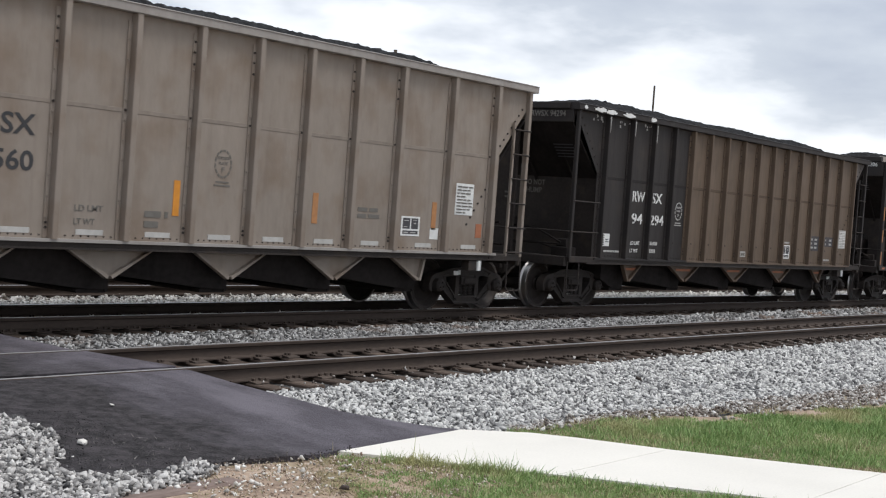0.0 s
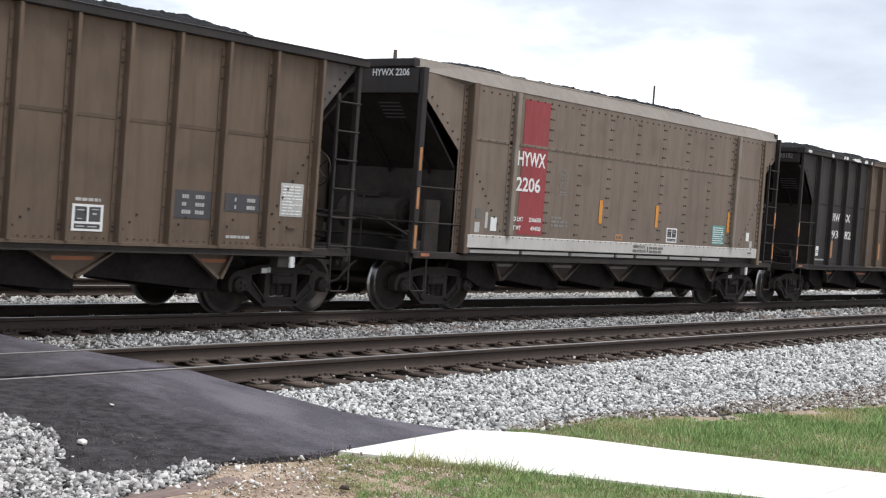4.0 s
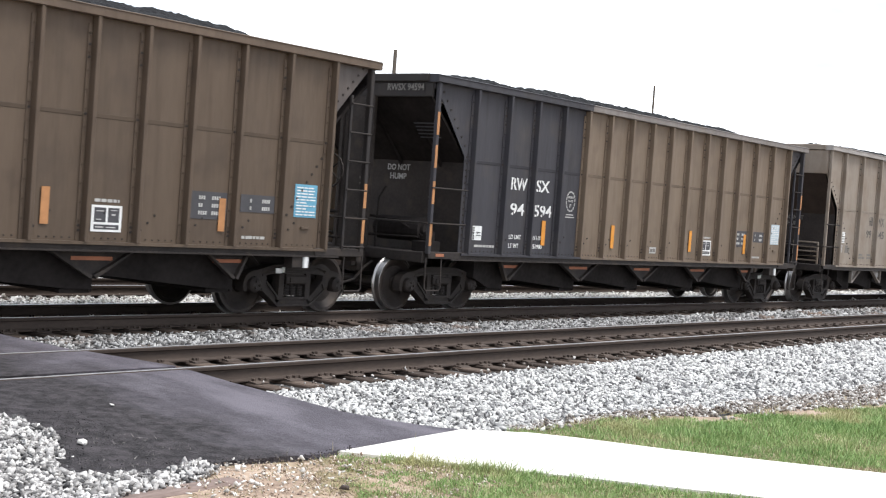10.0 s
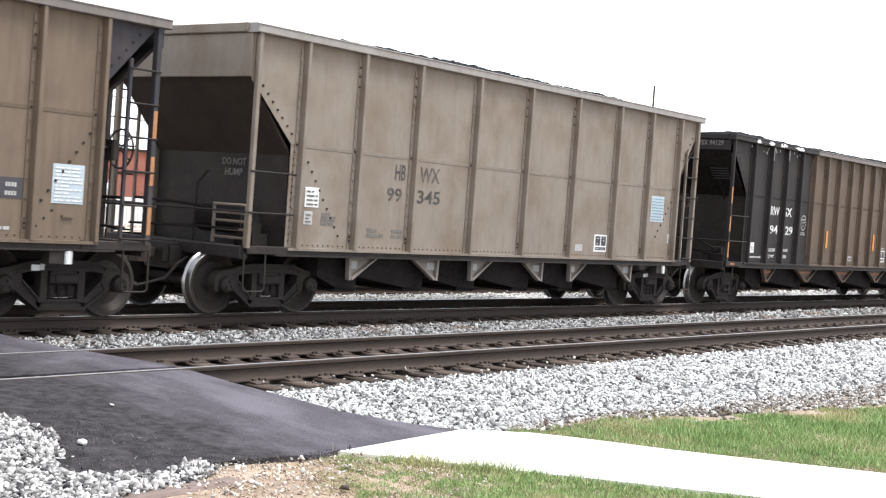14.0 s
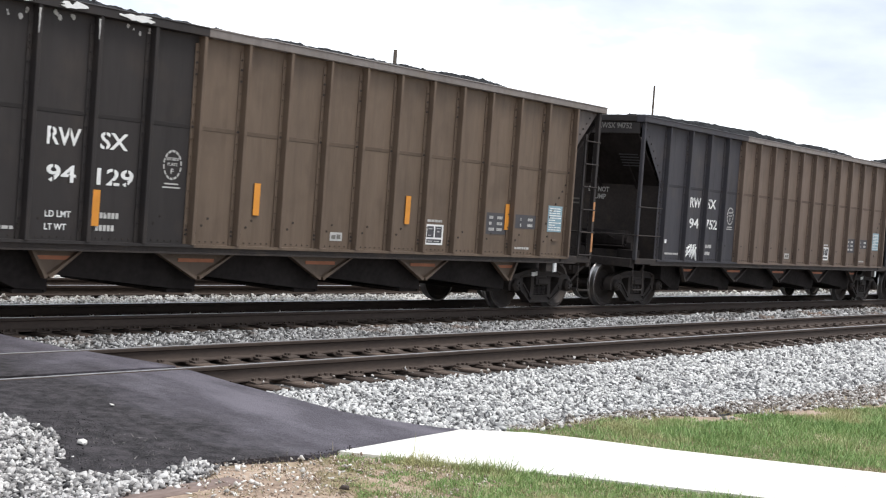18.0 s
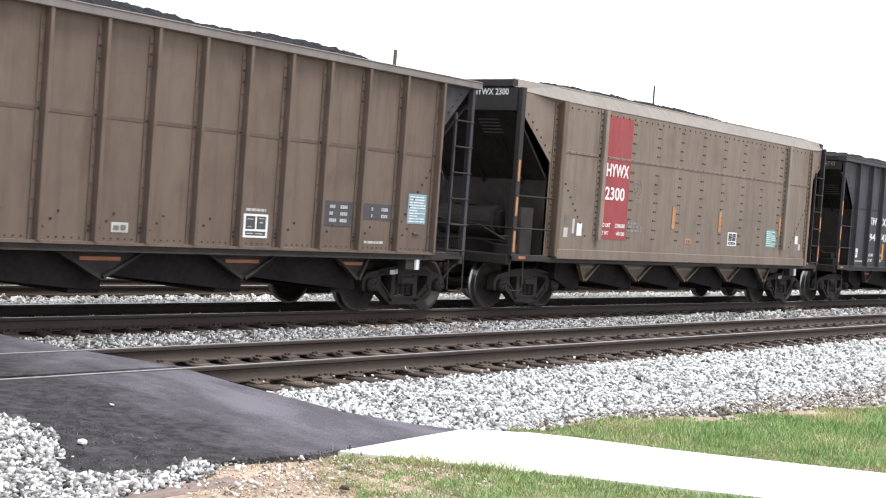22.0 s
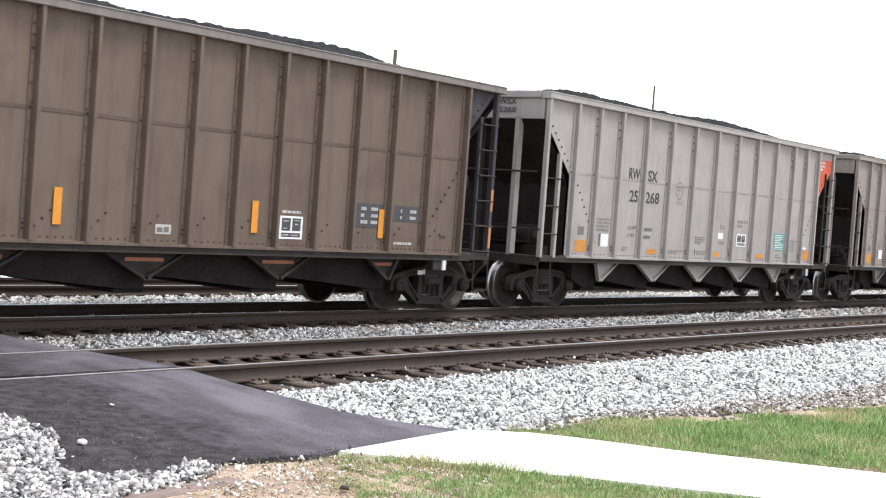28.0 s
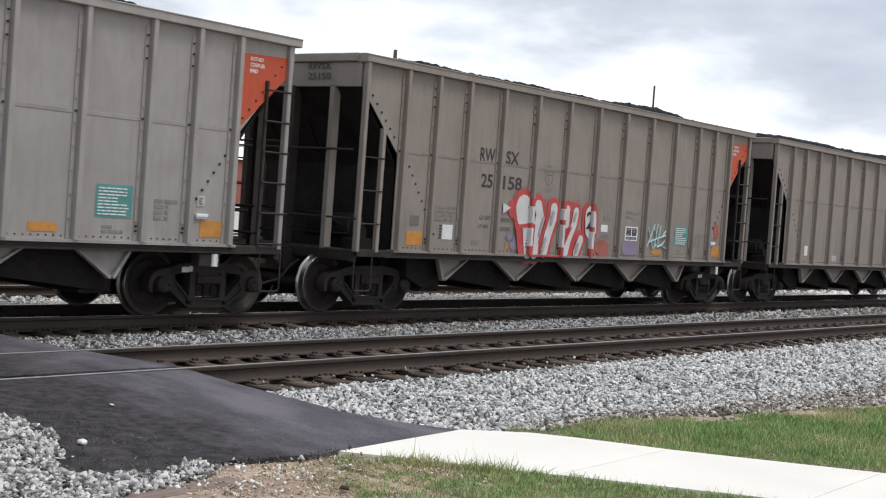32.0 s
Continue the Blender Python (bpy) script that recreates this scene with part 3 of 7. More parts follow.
def gravel(name, label, x0, x1, y0, y1, per_m2, r, inside, height, mat):
    n = int((x1 - x0) * (y1 - y0) * per_m2)
    x, y = rs.uniform(x0, x1, n), rs.uniform(y0, y1, n)
    ok = np.array([inside(a, b) for a, b in zip(x, y)])
    x, y = x[ok], y[ok]
    z = np.array([height(a, b) for a, b in zip(x, y)]) + rs.uniform(-0.020, 0.026, len(x))
    s = r * np.exp(np.clip(rs.normal(0, 0.30, len(x)), -0.9, 0.5))
    me = scatter_mesh(name, SHAPES, SHAPE_F, np.stack([x, y, z], 1), np.stack([rs.uniform(-3.1, 3.1, len(x)), rs.normal(0, 0.68, len(x)), rs.normal(0, 0.68, len(x))], 1), np.stack([s, s, s], 1), mat)
    tagged(new(name, me), label, "ballast", kind="stuff")


def tied(z):
    """Height of the stones of the two main tracks: full between them, low beside the tie ends."""
    def height(x, y):
        d = min(abs(y - YN), abs(y - YT))
        return (bed_height(x, y) if z is None else z) - float(np.interp(d, [1.05, 1.35], [0.012, 0.0]))
    return height


def clear_of_track(x, y, yc):
    """Outside the dirty strip, darkened for crib shade, along the ties of the track at yc."""
    return abs(y - yc) > 1.27 + 0.10 * noise.noise((x * 3, y * 2, 1.5))


def off_ties(x, y, yc):
    """Clear of the ties of the track at yc, but for stones that lie against them."""
    return abs(y - yc) > 1.13 + 0.06 * noise.noise((x * 4, y, 0)) or 0.13 < (x + 0.25) % 0.5 < 0.37


def path_edge(y):
    return float(np.interp(y, [7.2, 7.73, 8.19, 9.1, 13.0], [9.74, 9.43, 9.2, 9.08, 9.05]))


side_in = lambda x, y: y > foot(x) - 0.12 + 0.25 * noise.noise((x * 2, y * 2, 0)) and x > path_edge(y) - 0.03 and clear_of_track(x, y, YN)
gravel("shoulder_gravel", "loose grey and white crushed ballast stones", 9.0, 17.0, 6.1, 10.6, 1050, 0.030, side_in, tied(None), STONE)
gravel("shoulder_gravel_beyond", "loose grey and white crushed ballast stones", 17.0, 30.0, 5.9, 10.6, 620, 0.037, side_in, tied(None), STONE)
gravel("shoulder_gravel_distant", "loose grey and white crushed ballast stones", 30.0, 75.0, 5.9, 10.6, 170, 0.070, side_in, bed_height, STONE)
mid_in = lambda x, y: x > 8.95 + 0.12 * noise.noise((x, y * 2, 0)) and clear_of_track(x, y, YN) and clear_of_track(x, y, YT)
for yc, x0, z in ((YN, 9.15, -0.262), (YT, 8.9, -0.258)):
    gravel("crib_gravel", "dirty ballast stones between the ties, crib shade in their colour", x0, 30.0, yc - 1.38, yc + 1.38, 330, 0.028, lambda x, y: off_ties(x, y, yc) and not clear_of_track(x, y, yc), lambda x, y: z, STONE_DIRTY_SHADE)
on_tie = lambda x, y: abs((x + 0.25) % 0.5 - 0.25) < 0.09 and 0.80 < abs(y - YN) < 1.30 and noise.noise((x * 5, y * 5, 4)) > 0.05 - 0.5 * (abs(y - YN) > 1.12)
gravel("tie_gravel", "stained stones lying on the tie ends", 9.3, 30.0, YN - 1.32, YN + 1.32, 100, 0.020, on_tie, lambda x, y: -0.186, STONE_EARTH)
gravel("middle_gravel", "grey ballast stones between the two tracks", 8.8, 26.0, 11.8, 15.0, 620, 0.034, mid_in, tied(-0.222), STONE_FAR)
gravel("middle_gravel_distant", "grey ballast stones between the two tracks", 26.0, 75.0, 11.8, 15.0, 190, 0.064, mid_in, lambda x, y: -0.228, STONE_FAR)
# Back gravel's colour is brightened to make up for the train's shadow.
gravel("back_gravel", "ballast stones behind the train, lightened against its shade", 7.5, 36.0, 16.0, 23.5, 240, 0.040, lambda x, y: off_ties(x, y, YT) and off_ties(x, y, YB), lambda x, y: -0.205, STONE_PALE)
gravel("back_gravel_distant", "distant ballast stones behind the train, lightened against its shade", 20.0, 85.0, 16.2, 24.0, 100, 0.08, lambda x, y: (y > 23.5 or x > 36) and off_ties(x, y, YB), bed_height, STONE_PALE)


def heap_edge(y):
    """The ragged edge of the asphalt against the loose stones."""
    return float(np.interp(y, [7.4, 7.66, 7.9, 8.4, 8.8, 9.0, 9.3], [5.55, 5.72, 5.92, 6.12, 6.2, 5.98, 5.3]))


def left_heap(x, y):
    low = float(np.interp(x, [3.0, 5.0, 6.4, 6.9], [6.3, 6.72, 6.96, 7.22]))
    if y < 7.50:
        edge = float(np.interp(x, [4.0, 5.5, 5.68, 5.9, 6.2, 6.6, 6.85, 7.0], [7.60, 7.54, 7.40, 7.27, 7.20, 7.28, 7.30, 7.22])) + 0.05 * noise.noise((x * 7, y, 2))
        return low < y < edge and noise.noise((x * 3, y * 3, 1)) > float(np.interp(x, [5.9, 6.9], [-1.0, 0.05]))
    return x < heap_edge(y) + 0.10 * noise.noise((x * 5, y * 5, 0)) and y > low


def left_height(x, y):
    out = max(0.0, heap_edge(max(y, 7.45)) - x)
    return float(np.interp(y, [6.4, 7.4, 9.6], [-0.235, -0.196, -0.022])) - 0.05 * min(1.0, out) + 0.018 * noise.noise((x * 2.5, y * 2.5, 9))


gravel("path_side_gravel", "large pale crushed stones beside the asphalt path", 3.0, 7.0, 6.2, 9.9, 2300, 0.027, left_heap, left_height, STONE_DULL)
strewn = lambda x, y: 0.0 < x - heap_edge(y) < 0.30 and noise.noise((x * 4, y * 4, 8)) > 0.12
gravel("strewn_stones", "few pale stones strewn over the asphalt edge", 5.5, 7.0, 7.4, 9.6, 60, 0.017, strewn, lambda x, y: path_z(x, y) + 0.006, STONE)
gravel("dirt_pebbles", "small scattered stones on bare clay", 5.9, 8.2, 5.6, 7.3, 700, 0.010, lambda x, y: x < edge_n(min(y, 7.1)) and noise.noise((x * 1.4, y * 1.4, 4)) > -0.3,
       lambda x, y: ground_height(x, y) + 0.003, PEBBLE)
gravel("dirt_stones", "pale loose stones strewn over bare clay", 5.9, 7.6, 6.2, 7.3, 75, 0.021, lambda x, y: x < edge_n(min(y, 7.1)) and y > 6.4 + 0.3 * noise.noise((x * 2, y * 2, 7)),
       lambda x, y: ground_height(x, y) + 0.008, STONE_PALE)
near_path = lambda x, y: 0 < x - float(np.interp(y, [7.2, 7.5, 7.96, 8.5, 9.1], [6.9, 5.55, 5.8, 6.08, 6.15])) < 0.62 + 0.5 * noise.noise((x * 3, y * 3, 3)) and y < 9.0
gravel("asphalt_crumbs", "loose crumbs of dark asphalt at the path's edge", 5.4, 7.6, 7.2, 9.0, 1000, 0.0052, near_path, lambda x, y: path_z(x, y) + 0.004, CRUMB)
low_edge = lambda x, y: abs(y - float(np.interp(x, [6.8, 7.4, 7.65, 7.91, 8.8, 9.7], [7.33, 7.16, 7.07, 7.09, 7.16, 7.24]))) < 0.05
gravel("asphalt_crumbs_along_soil", "loose crumbs of dark asphalt at the path's edge", 6.8, 8.2, 7.0, 7.4, 1600, 0.007, low_edge, lambda x, y: path_z(x, y) - 0.012, CRUMB)
stained = lambda x, y: lawn_edge(x) - 0.22 < y < foot(x) + 0.10 and noise.noise((x * 2.1, y * 2.1, 6)) > -0.28 + 0.5 * (y < lawn_edge(x))
gravel("foot_pebbles", "brown stained stones at the ballast foot", 10.2, 40.0, 5.0, 7.4, 700, 0.024, stained, lambda x, y: ground_height(x, y) + 0.006 if y < foot(x) - 0.2 else -0.262, STONE_EARTH)


def blades(kinds=6):
    out = []
    rng = np.random.RandomState(8)
    for _ in range(kinds):
        lean, w = rng.uniform(0.15, 0.6), 0.045
        out.append([(-w, 0, 0), (w, 0, 0), (-w * 0.8, lean * 0.3, 0.55), (w * 0.8, lean * 0.3, 0.55), (0, lean, 1.0)])
    return np.array(out), np.array([(0, 1, 3), (0, 3, 2), (2, 3, 4)])


BLADES, BLADE_F = blades()


def grass(name, label, x0, x1, y0, y1, per_m2, h, inside, mat, lie=0.16):
    n = int((x1 - x0) * (y1 - y0) * per_m2)
    x, y = rs.uniform(x0, x1, n), rs.uniform(y0, y1, n)
    keep, tall = [], []
    for a, b in zip(x, y):
        k = inside(a, b)
        keep.append(k > 0)
        tall.append(k)
    keep = np.array(keep)
    x, y, tall = x[keep], y[keep], np.array(tall)[keep]
    z = np.array([path_z(a, b) if name == "path_weeds" else ground_height(a, b) for a, b in zip(x, y)]) - 0.004
    s = h * np.exp(rs.normal(0, 0.35, len(x))) * tall
    wide = 0.055 + rs.uniform(0, 0.03, len(x))
    rot = np.stack([rs.uniform(-3.14, 3.14, len(x)), rs.normal(0, lie, len(x)), rs.normal(0, lie, len(x))], 1)
    me = scatter_mesh(name, BLADES, BLADE_F, np.stack([x, y, z], 1), rot, np.stack([wide, s, s], 1), mat)
    tagged(new(name, me), label, "grass", kind="stuff")


def near_lawn(x, y):
    """Thin tufts over straw next to the bare clay, closing to a sward away from it; tall along the concrete's edge."""
    side = edge_n(min(y, 7.1)) - x
    if y > 7.10 or side < -0.03 + 0.05 * noise.noise((x * 9, y * 9, 2)):
        return 0
    dense = min(1.0, max(0.0, (5.98 + 0.24 * (x - 7.1) - y + 0.25 * noise.noise((x * 2.2, y * 2.2, 9))) / 0.28))
    rim = 0.95 if side < 0.20 and 5.6 < y < 6.72 else 0.0
    thin = 0.50 * min(1.0, max(0.0, (x - 6.75 - 0.85 * (y - 6.1) + 0.35 * noise.noise((x * 3, y * 3, 4))) / 0.30))
    cover = max(dense, rim, thin)
    if cover <= 0.02 or 0.46 + 0.62 * noise.noise((x * 7.5, y * 7.5, 3.3)) + 0.28 * noise.noise((x * 23, y * 23, 1.3)) > cover:
        return 0
    clump = 0.85 + 0.75 * noise.noise((x * 4.2, y * 4.2, 6.1))
    return max((0.62 * cover + 0.22) * clump, 2.0 * rim * (0.8 + 0.5 * noise.noise((x * 5, y * 5, 2))))


def far_lawn(x, y):
    lim = lawn_edge(x) + 0.3 * noise.noise((x * 1.3, y, 1))
    if y > lim or x < edge_f(y) + 0.03:
        return 0
    d = min(lim - y, (x - edge_f(y)) * 0.8)
    worn = noise.noise((x * 1.4, y * 1.4, 8.8)) + min(d, 0.6) * 0.9 + 0.2
    return 0 if worn < 0.0 or noise.noise((x * 17, y * 17, 4.4)) > worn * 1.6 + 0.1 else min(1.0, 0.45 + d) * (1.0 + 0.8 * noise.noise((x * 3.4, y * 3.4, 1.5)))


grass("near_grass", "short green spring grass with bare patches", 6.0, 10.4, 3.0, 7.2, 7000, 0.047, near_lawn, GRASS, 0.42)
grass("near_straw", "dry straw between the grass", 6.2, 10.0, 3.2, 7.1, 3000, 0.036, lambda x, y: 1 if x < edge_n(min(y, 7.1)) - 0.02 and x > 6.62 + 0.85 * (y - 6.1) and noise.noise((x * 1.9, y * 1.9, 6)) > -0.12 else 0, STRAW, 1.1)
grass("bare_straw", "bleached straw and clippings on bare clay", 6.0, 7.9, 5.6, 7.15, 1300, 0.030, lambda x, y: 1 if x < edge_n(min(y, 7.1)) - 0.02 and noise.noise((x * 2.6, y * 2.6, 3)) > -0.10 else 0, STRAW, 1.25)
grass("lawn_strip", "green mown grass between pavement and ballast", 10.1, 20.0, 2.0, 7.1, 5600, 0.048, far_lawn, GRASS, 0.3)
grass("lawn_strip_straw", "dry straw in the mown grass", 10.2, 20.0, 2.5, 7.1, 2400, 0.040, lambda x, y: 1 if edge_f(y) + 0.03 < x and y < lawn_edge(x) + 0.28 and noise.noise((x * 1.2, y * 1.2, 2)) > (-0.45 if x - edge_f(y) < 0.8 else 0.0) else 0, STRAW, 1.0)
grass("lawn_strip_distant", "green mown grass between pavement and ballast", 20.0, 50.0, -4.0, 6.6, 420, 0.09, lambda x, y: 1 if y < lawn_edge(x) else 0, GRASS)
grass("path_weeds", "sparse dry weeds at the edge of the asphalt", 5.7, 7.9, 7.15, 8.7, 620, 0.028, lambda x, y: 1 if noise.noise((x * 3, y * 3, 2)) > -0.05 and x < 7.6 - 0.9 * (y - 7.2) else 0, LITTER, 1.3)


def rock(name, label, x, y, z, r, mat):
    me = scatter_mesh(name, SHAPES, SHAPE_F, np.zeros((1, 3)), np.array([[0.4, 0.1, 0.2]]), np.array([[r, r * 0.9, r * 0.9]]), mat)
    ob = tagged(new(name, me), label, "stone")
    ob.matrix_basis = pose(x, y, z)
    return ob


DARK_STONE = surface("dark_brown_stone", tones((0.075, 0.058, 0.05), 0.3), 0.9, 0, 30, 5, (1, 1, 1), 0.4)
rock("rock", "dark brown stone lying on the pale ballast", 15.02, 8.43, -0.19, 0.10, DARK_STONE)
rock("rock", "dark stone lying in the thin grass", 7.02, 6.2, -0.215, 0.05, DARK_STONE)
rock("rock", "pale stone lying on the asphalt path", 6.2, 8.06, -0.128, 0.055, STONE_PALE)
rock("rock", "small pale stone on the asphalt path", 7.2, 9.0, -0.058, 0.026, STONE_PALE)
tf = Form()
tf.box(-1.5, 0.62, -0.09, 0.09, -0.16, 0.02, 0.02)
tagged(put("landscape_timber", tf.mesh("landscape_timber", TIMBER), None, pose(5.98, 6.83, -0.245, 0, 0, 2)), "weathered reddish timber half buried in gravel", "timber")

# ---- the coal train ----
WHEEL_R = 0.457
# Near-black: soot, and the shade of recesses and voids put into the colour.
UNDER = surface("sooty_shaded_underframe_steel", tones((0.0245, 0.021, 0.020), 0.4), 0.85, 0, 12, 2, (1, 1, 1), 0.2, spec=0.05)


def truck_meshes():
    side = Form()
    y0, y1 = -1.10, -0.93
    arc = lambda cx, cz, r, a, b, n: [(cx + r * math.cos(radians(a + (b - a) * k / n)), cz + r * math.sin(radians(a + (b - a) * k / n))) for k in range(n + 1)]

    def member(top, low):
        """A cast bar between an upper and a lower line, with a raised rim along both."""
        side.prism(top + low[::-1], "y", y0 + 0.03, y1)
        for line, w in ((top, -0.035), (low, 0.035)):
            for (xa, za), (xb, zb) in zip(line, line[1:]):
                side.prism([(xa, za), (xb, zb), (xb, zb + w), (xa, za + w)], "y", y0, y0 + 0.032)

    member([(-0.70, 0.70), (-0.52, 0.745), (-0.30, 0.765), (0.30, 0.765), (0.52, 0.745), (0.70, 0.70)],
           [(-0.70, 0.585), (-0.52, 0.615), (-0.30, 0.625), (0.30, 0.625), (0.52, 0.615), (0.70, 0.585)])
    for s in (-1, 1):
        jaw = [(s * 0.69, 0.70), (s * 0.80, 0.675)] + [(s * a, b) for a, b in arc(0.87, 0.457, 0.205, 82, -8, 6)] + [(s * 1.06, 0.36), (s * 1.00, 0.35)] + \
              [(s * a, b) for a, b in arc(0.87, 0.457, 0.125, 0, 180, 8)] + [(s * 0.735, 0.35), (s * 0.66, 0.38), (s * 0.60, 0.50), (s * 0.62, 0.585)]
        side.prism(jaw, "y", y0 + 0.01, y1)
        member([(s * 0.62, 0.53), (s * 0.30, 0.235)], [(s * 0.70, 0.37), (s * 0.34, 0.115)])
        side.prism([(s * 0.335, 0.63), (s * 0.235, 0.63), (s * 0.235, 0.22), (s * 0.345, 0.22)], "y", y0 + 0.01, y1)
    member([(-0.37, 0.265), (0.37, 0.265)], [(-0.37, 0.125), (0.37, 0.125)])
    side.box(-0.225, 0.225, y0 - 0.03, y1, 0.46, 0.60, 0.025)
    side.box(-0.15, 0.15, y0 - 0.045, y0 - 0.03, 0.49, 0.57)
    side = side.mesh("side_frame", TRUCK)
    spring = Form()
    for k in range(6):
        z = 0.285 + k * 0.027
        spring.prism([(0.07 * math.cos(math.tau * i / 10), -1.02 + 0.07 * math.sin(math.tau * i / 10)) for i in range(10)], "z", z, z + 0.014)
    spring.prism([(0.035 * math.cos(math.tau * i / 8), -1.02 + 0.035 * math.sin(math.tau * i / 8)) for i in range(8)], "z", 0.28, 0.45)
    spring = spring.mesh("spring", TRUCK)
    bol = Form()
    bol.prism([(-1.1, 0.50), (-0.5, 0.46), (0.5, 0.46), (1.1, 0.50), (1.1, 0.62), (0.4, 0.72), (-0.4, 0.72), (-1.1, 0.62)], "x", -0.19, 0.19)
    bol.box(-0.62, -0.52, -0.85, 0.85, 0.30, 0.42, 0.02)
    bol.box(0.52, 0.62, -0.85, 0.85, 0.30, 0.42, 0.02)
    bol = bol.mesh("bolster", STEEL_DARK)
    w = Form()
    w.lathe([(0.08, -0.84), (0.13, -0.84), (0.14, -0.80), (0.30, -0.775), (0.385, -0.83), (0.40, -0.845), (0.448, -0.845), (0.448, -0.70), (0.39, -0.70), (0.375, -0.73), (0.14, -0.71), (0.08, -0.68)], 0, 0, 40)
    w.slot = 1
    w.lathe([(0.446, -0.8455), (0.453, -0.840), (0.457, -0.745), (0.470, -0.735), (0.483, -0.722), (0.480, -0.703), (0.445, -0.70)], 0, 0, 40)
    w = w.mesh("wheel", STEEL_DARK, SHINY, smooth=True)
    ax = Form()
    ax.lathe([(0.0001, -1.12), (0.075, -1.12), (0.075, -0.7), (0.085, -0.68), (0.085, 0.68), (0.075, 0.7), (0.075, 1.12), (0.0001, 1.12)], 0, 0, 14)
    ax = ax.mesh("axle", STEEL_DARK, smooth=True)
    cap = Form()
    cap.lathe([(0.0001, -1.19), (0.075, -1.19), (0.095, -1.175), (0.115, -1.15), (0.115, -0.95), (0.0001, -0.95)], 0, 0, 16)
    for k in range(3):
        a = math.tau * k / 3
        cap.bolt(0.05 * math.cos(a), -1.19, 0.05 * math.sin(a), 0.02, 0.022)
    cap = cap.mesh("bearing_cap", TRUCK, smooth=True)
    return side, spring, bol, w, ax, cap


SIDE_FRAME, SPRING, BOLSTER, WHEEL, AXLE, CAP = truck_meshes()
TURN = pose(0, 0, 0, 0, 0, 180)
WHEELSETS = []


def truck(car, x):
    t = put("truck", BOLSTER, car, pose(x, 0, 0))
    for m in (None, TURN):
        put("side_frame", SIDE_FRAME, t, m)
        for dx in (-0.145, 0.0, 0.145):
            put("spring", SPRING, t, (m or Matrix()) @ pose(dx, 0, 0))


def wheelset(car, x):
    a = put("wheelset", AXLE, car, pose(x, 0, WHEEL_R))
    for m in (None, TURN):
        put("wheel", WHEEL, a, m, "dark steel wheel with a polished tread")
        put("bearing_cap", CAP, a, m)
    WHEELSETS.append((a, x))


def heap(L, zt, seed, high=0.50):
    """The coal load: an uneven mound along the car."""
    nx, ny = 210, 34
    f = Form()
    x0, x1, y0, y1 = 0.12, L - 0.12, -1.42, 1.42
    vs = []
    for i in range(nx + 1):
        for j in range(ny + 1):
            u, v = i / nx, j / ny
            x, y = x0 + (x1 - x0) * u, y0 + (y1 - y0) * v
            ends = min(1.0, min(u, 1 - u) * L / 2.6)
            mound = (high + 0.10 * noise.noise((x * 0.35, seed, 0))) * ends ** 0.7 * (1 - (y / 1.5) ** 2) ** 0.8
            lump = 0.035 * noise.noise((x * 1.8, y * 2.5, seed)) + 0.028 * noise.noise((x * 6, y * 6, seed)) + 0.040 * noise.noise((x * 14, y * 14, seed))
            vs.append((x, y, zt - 0.16 + mound * 0.95 + lump))
    f.add(vs, [(i * (ny + 1) + j, (i + 1) * (ny + 1) + j, (i + 1) * (ny + 1) + j + 1, i * (ny + 1) + j + 1) for i in range(nx) for j in range(ny)])
    return f.mesh("coal_load", COAL)


MESHES = {}


def cached(key, build):
    if key not in MESHES:
        MESHES[key] = build()
    return MESHES[key]


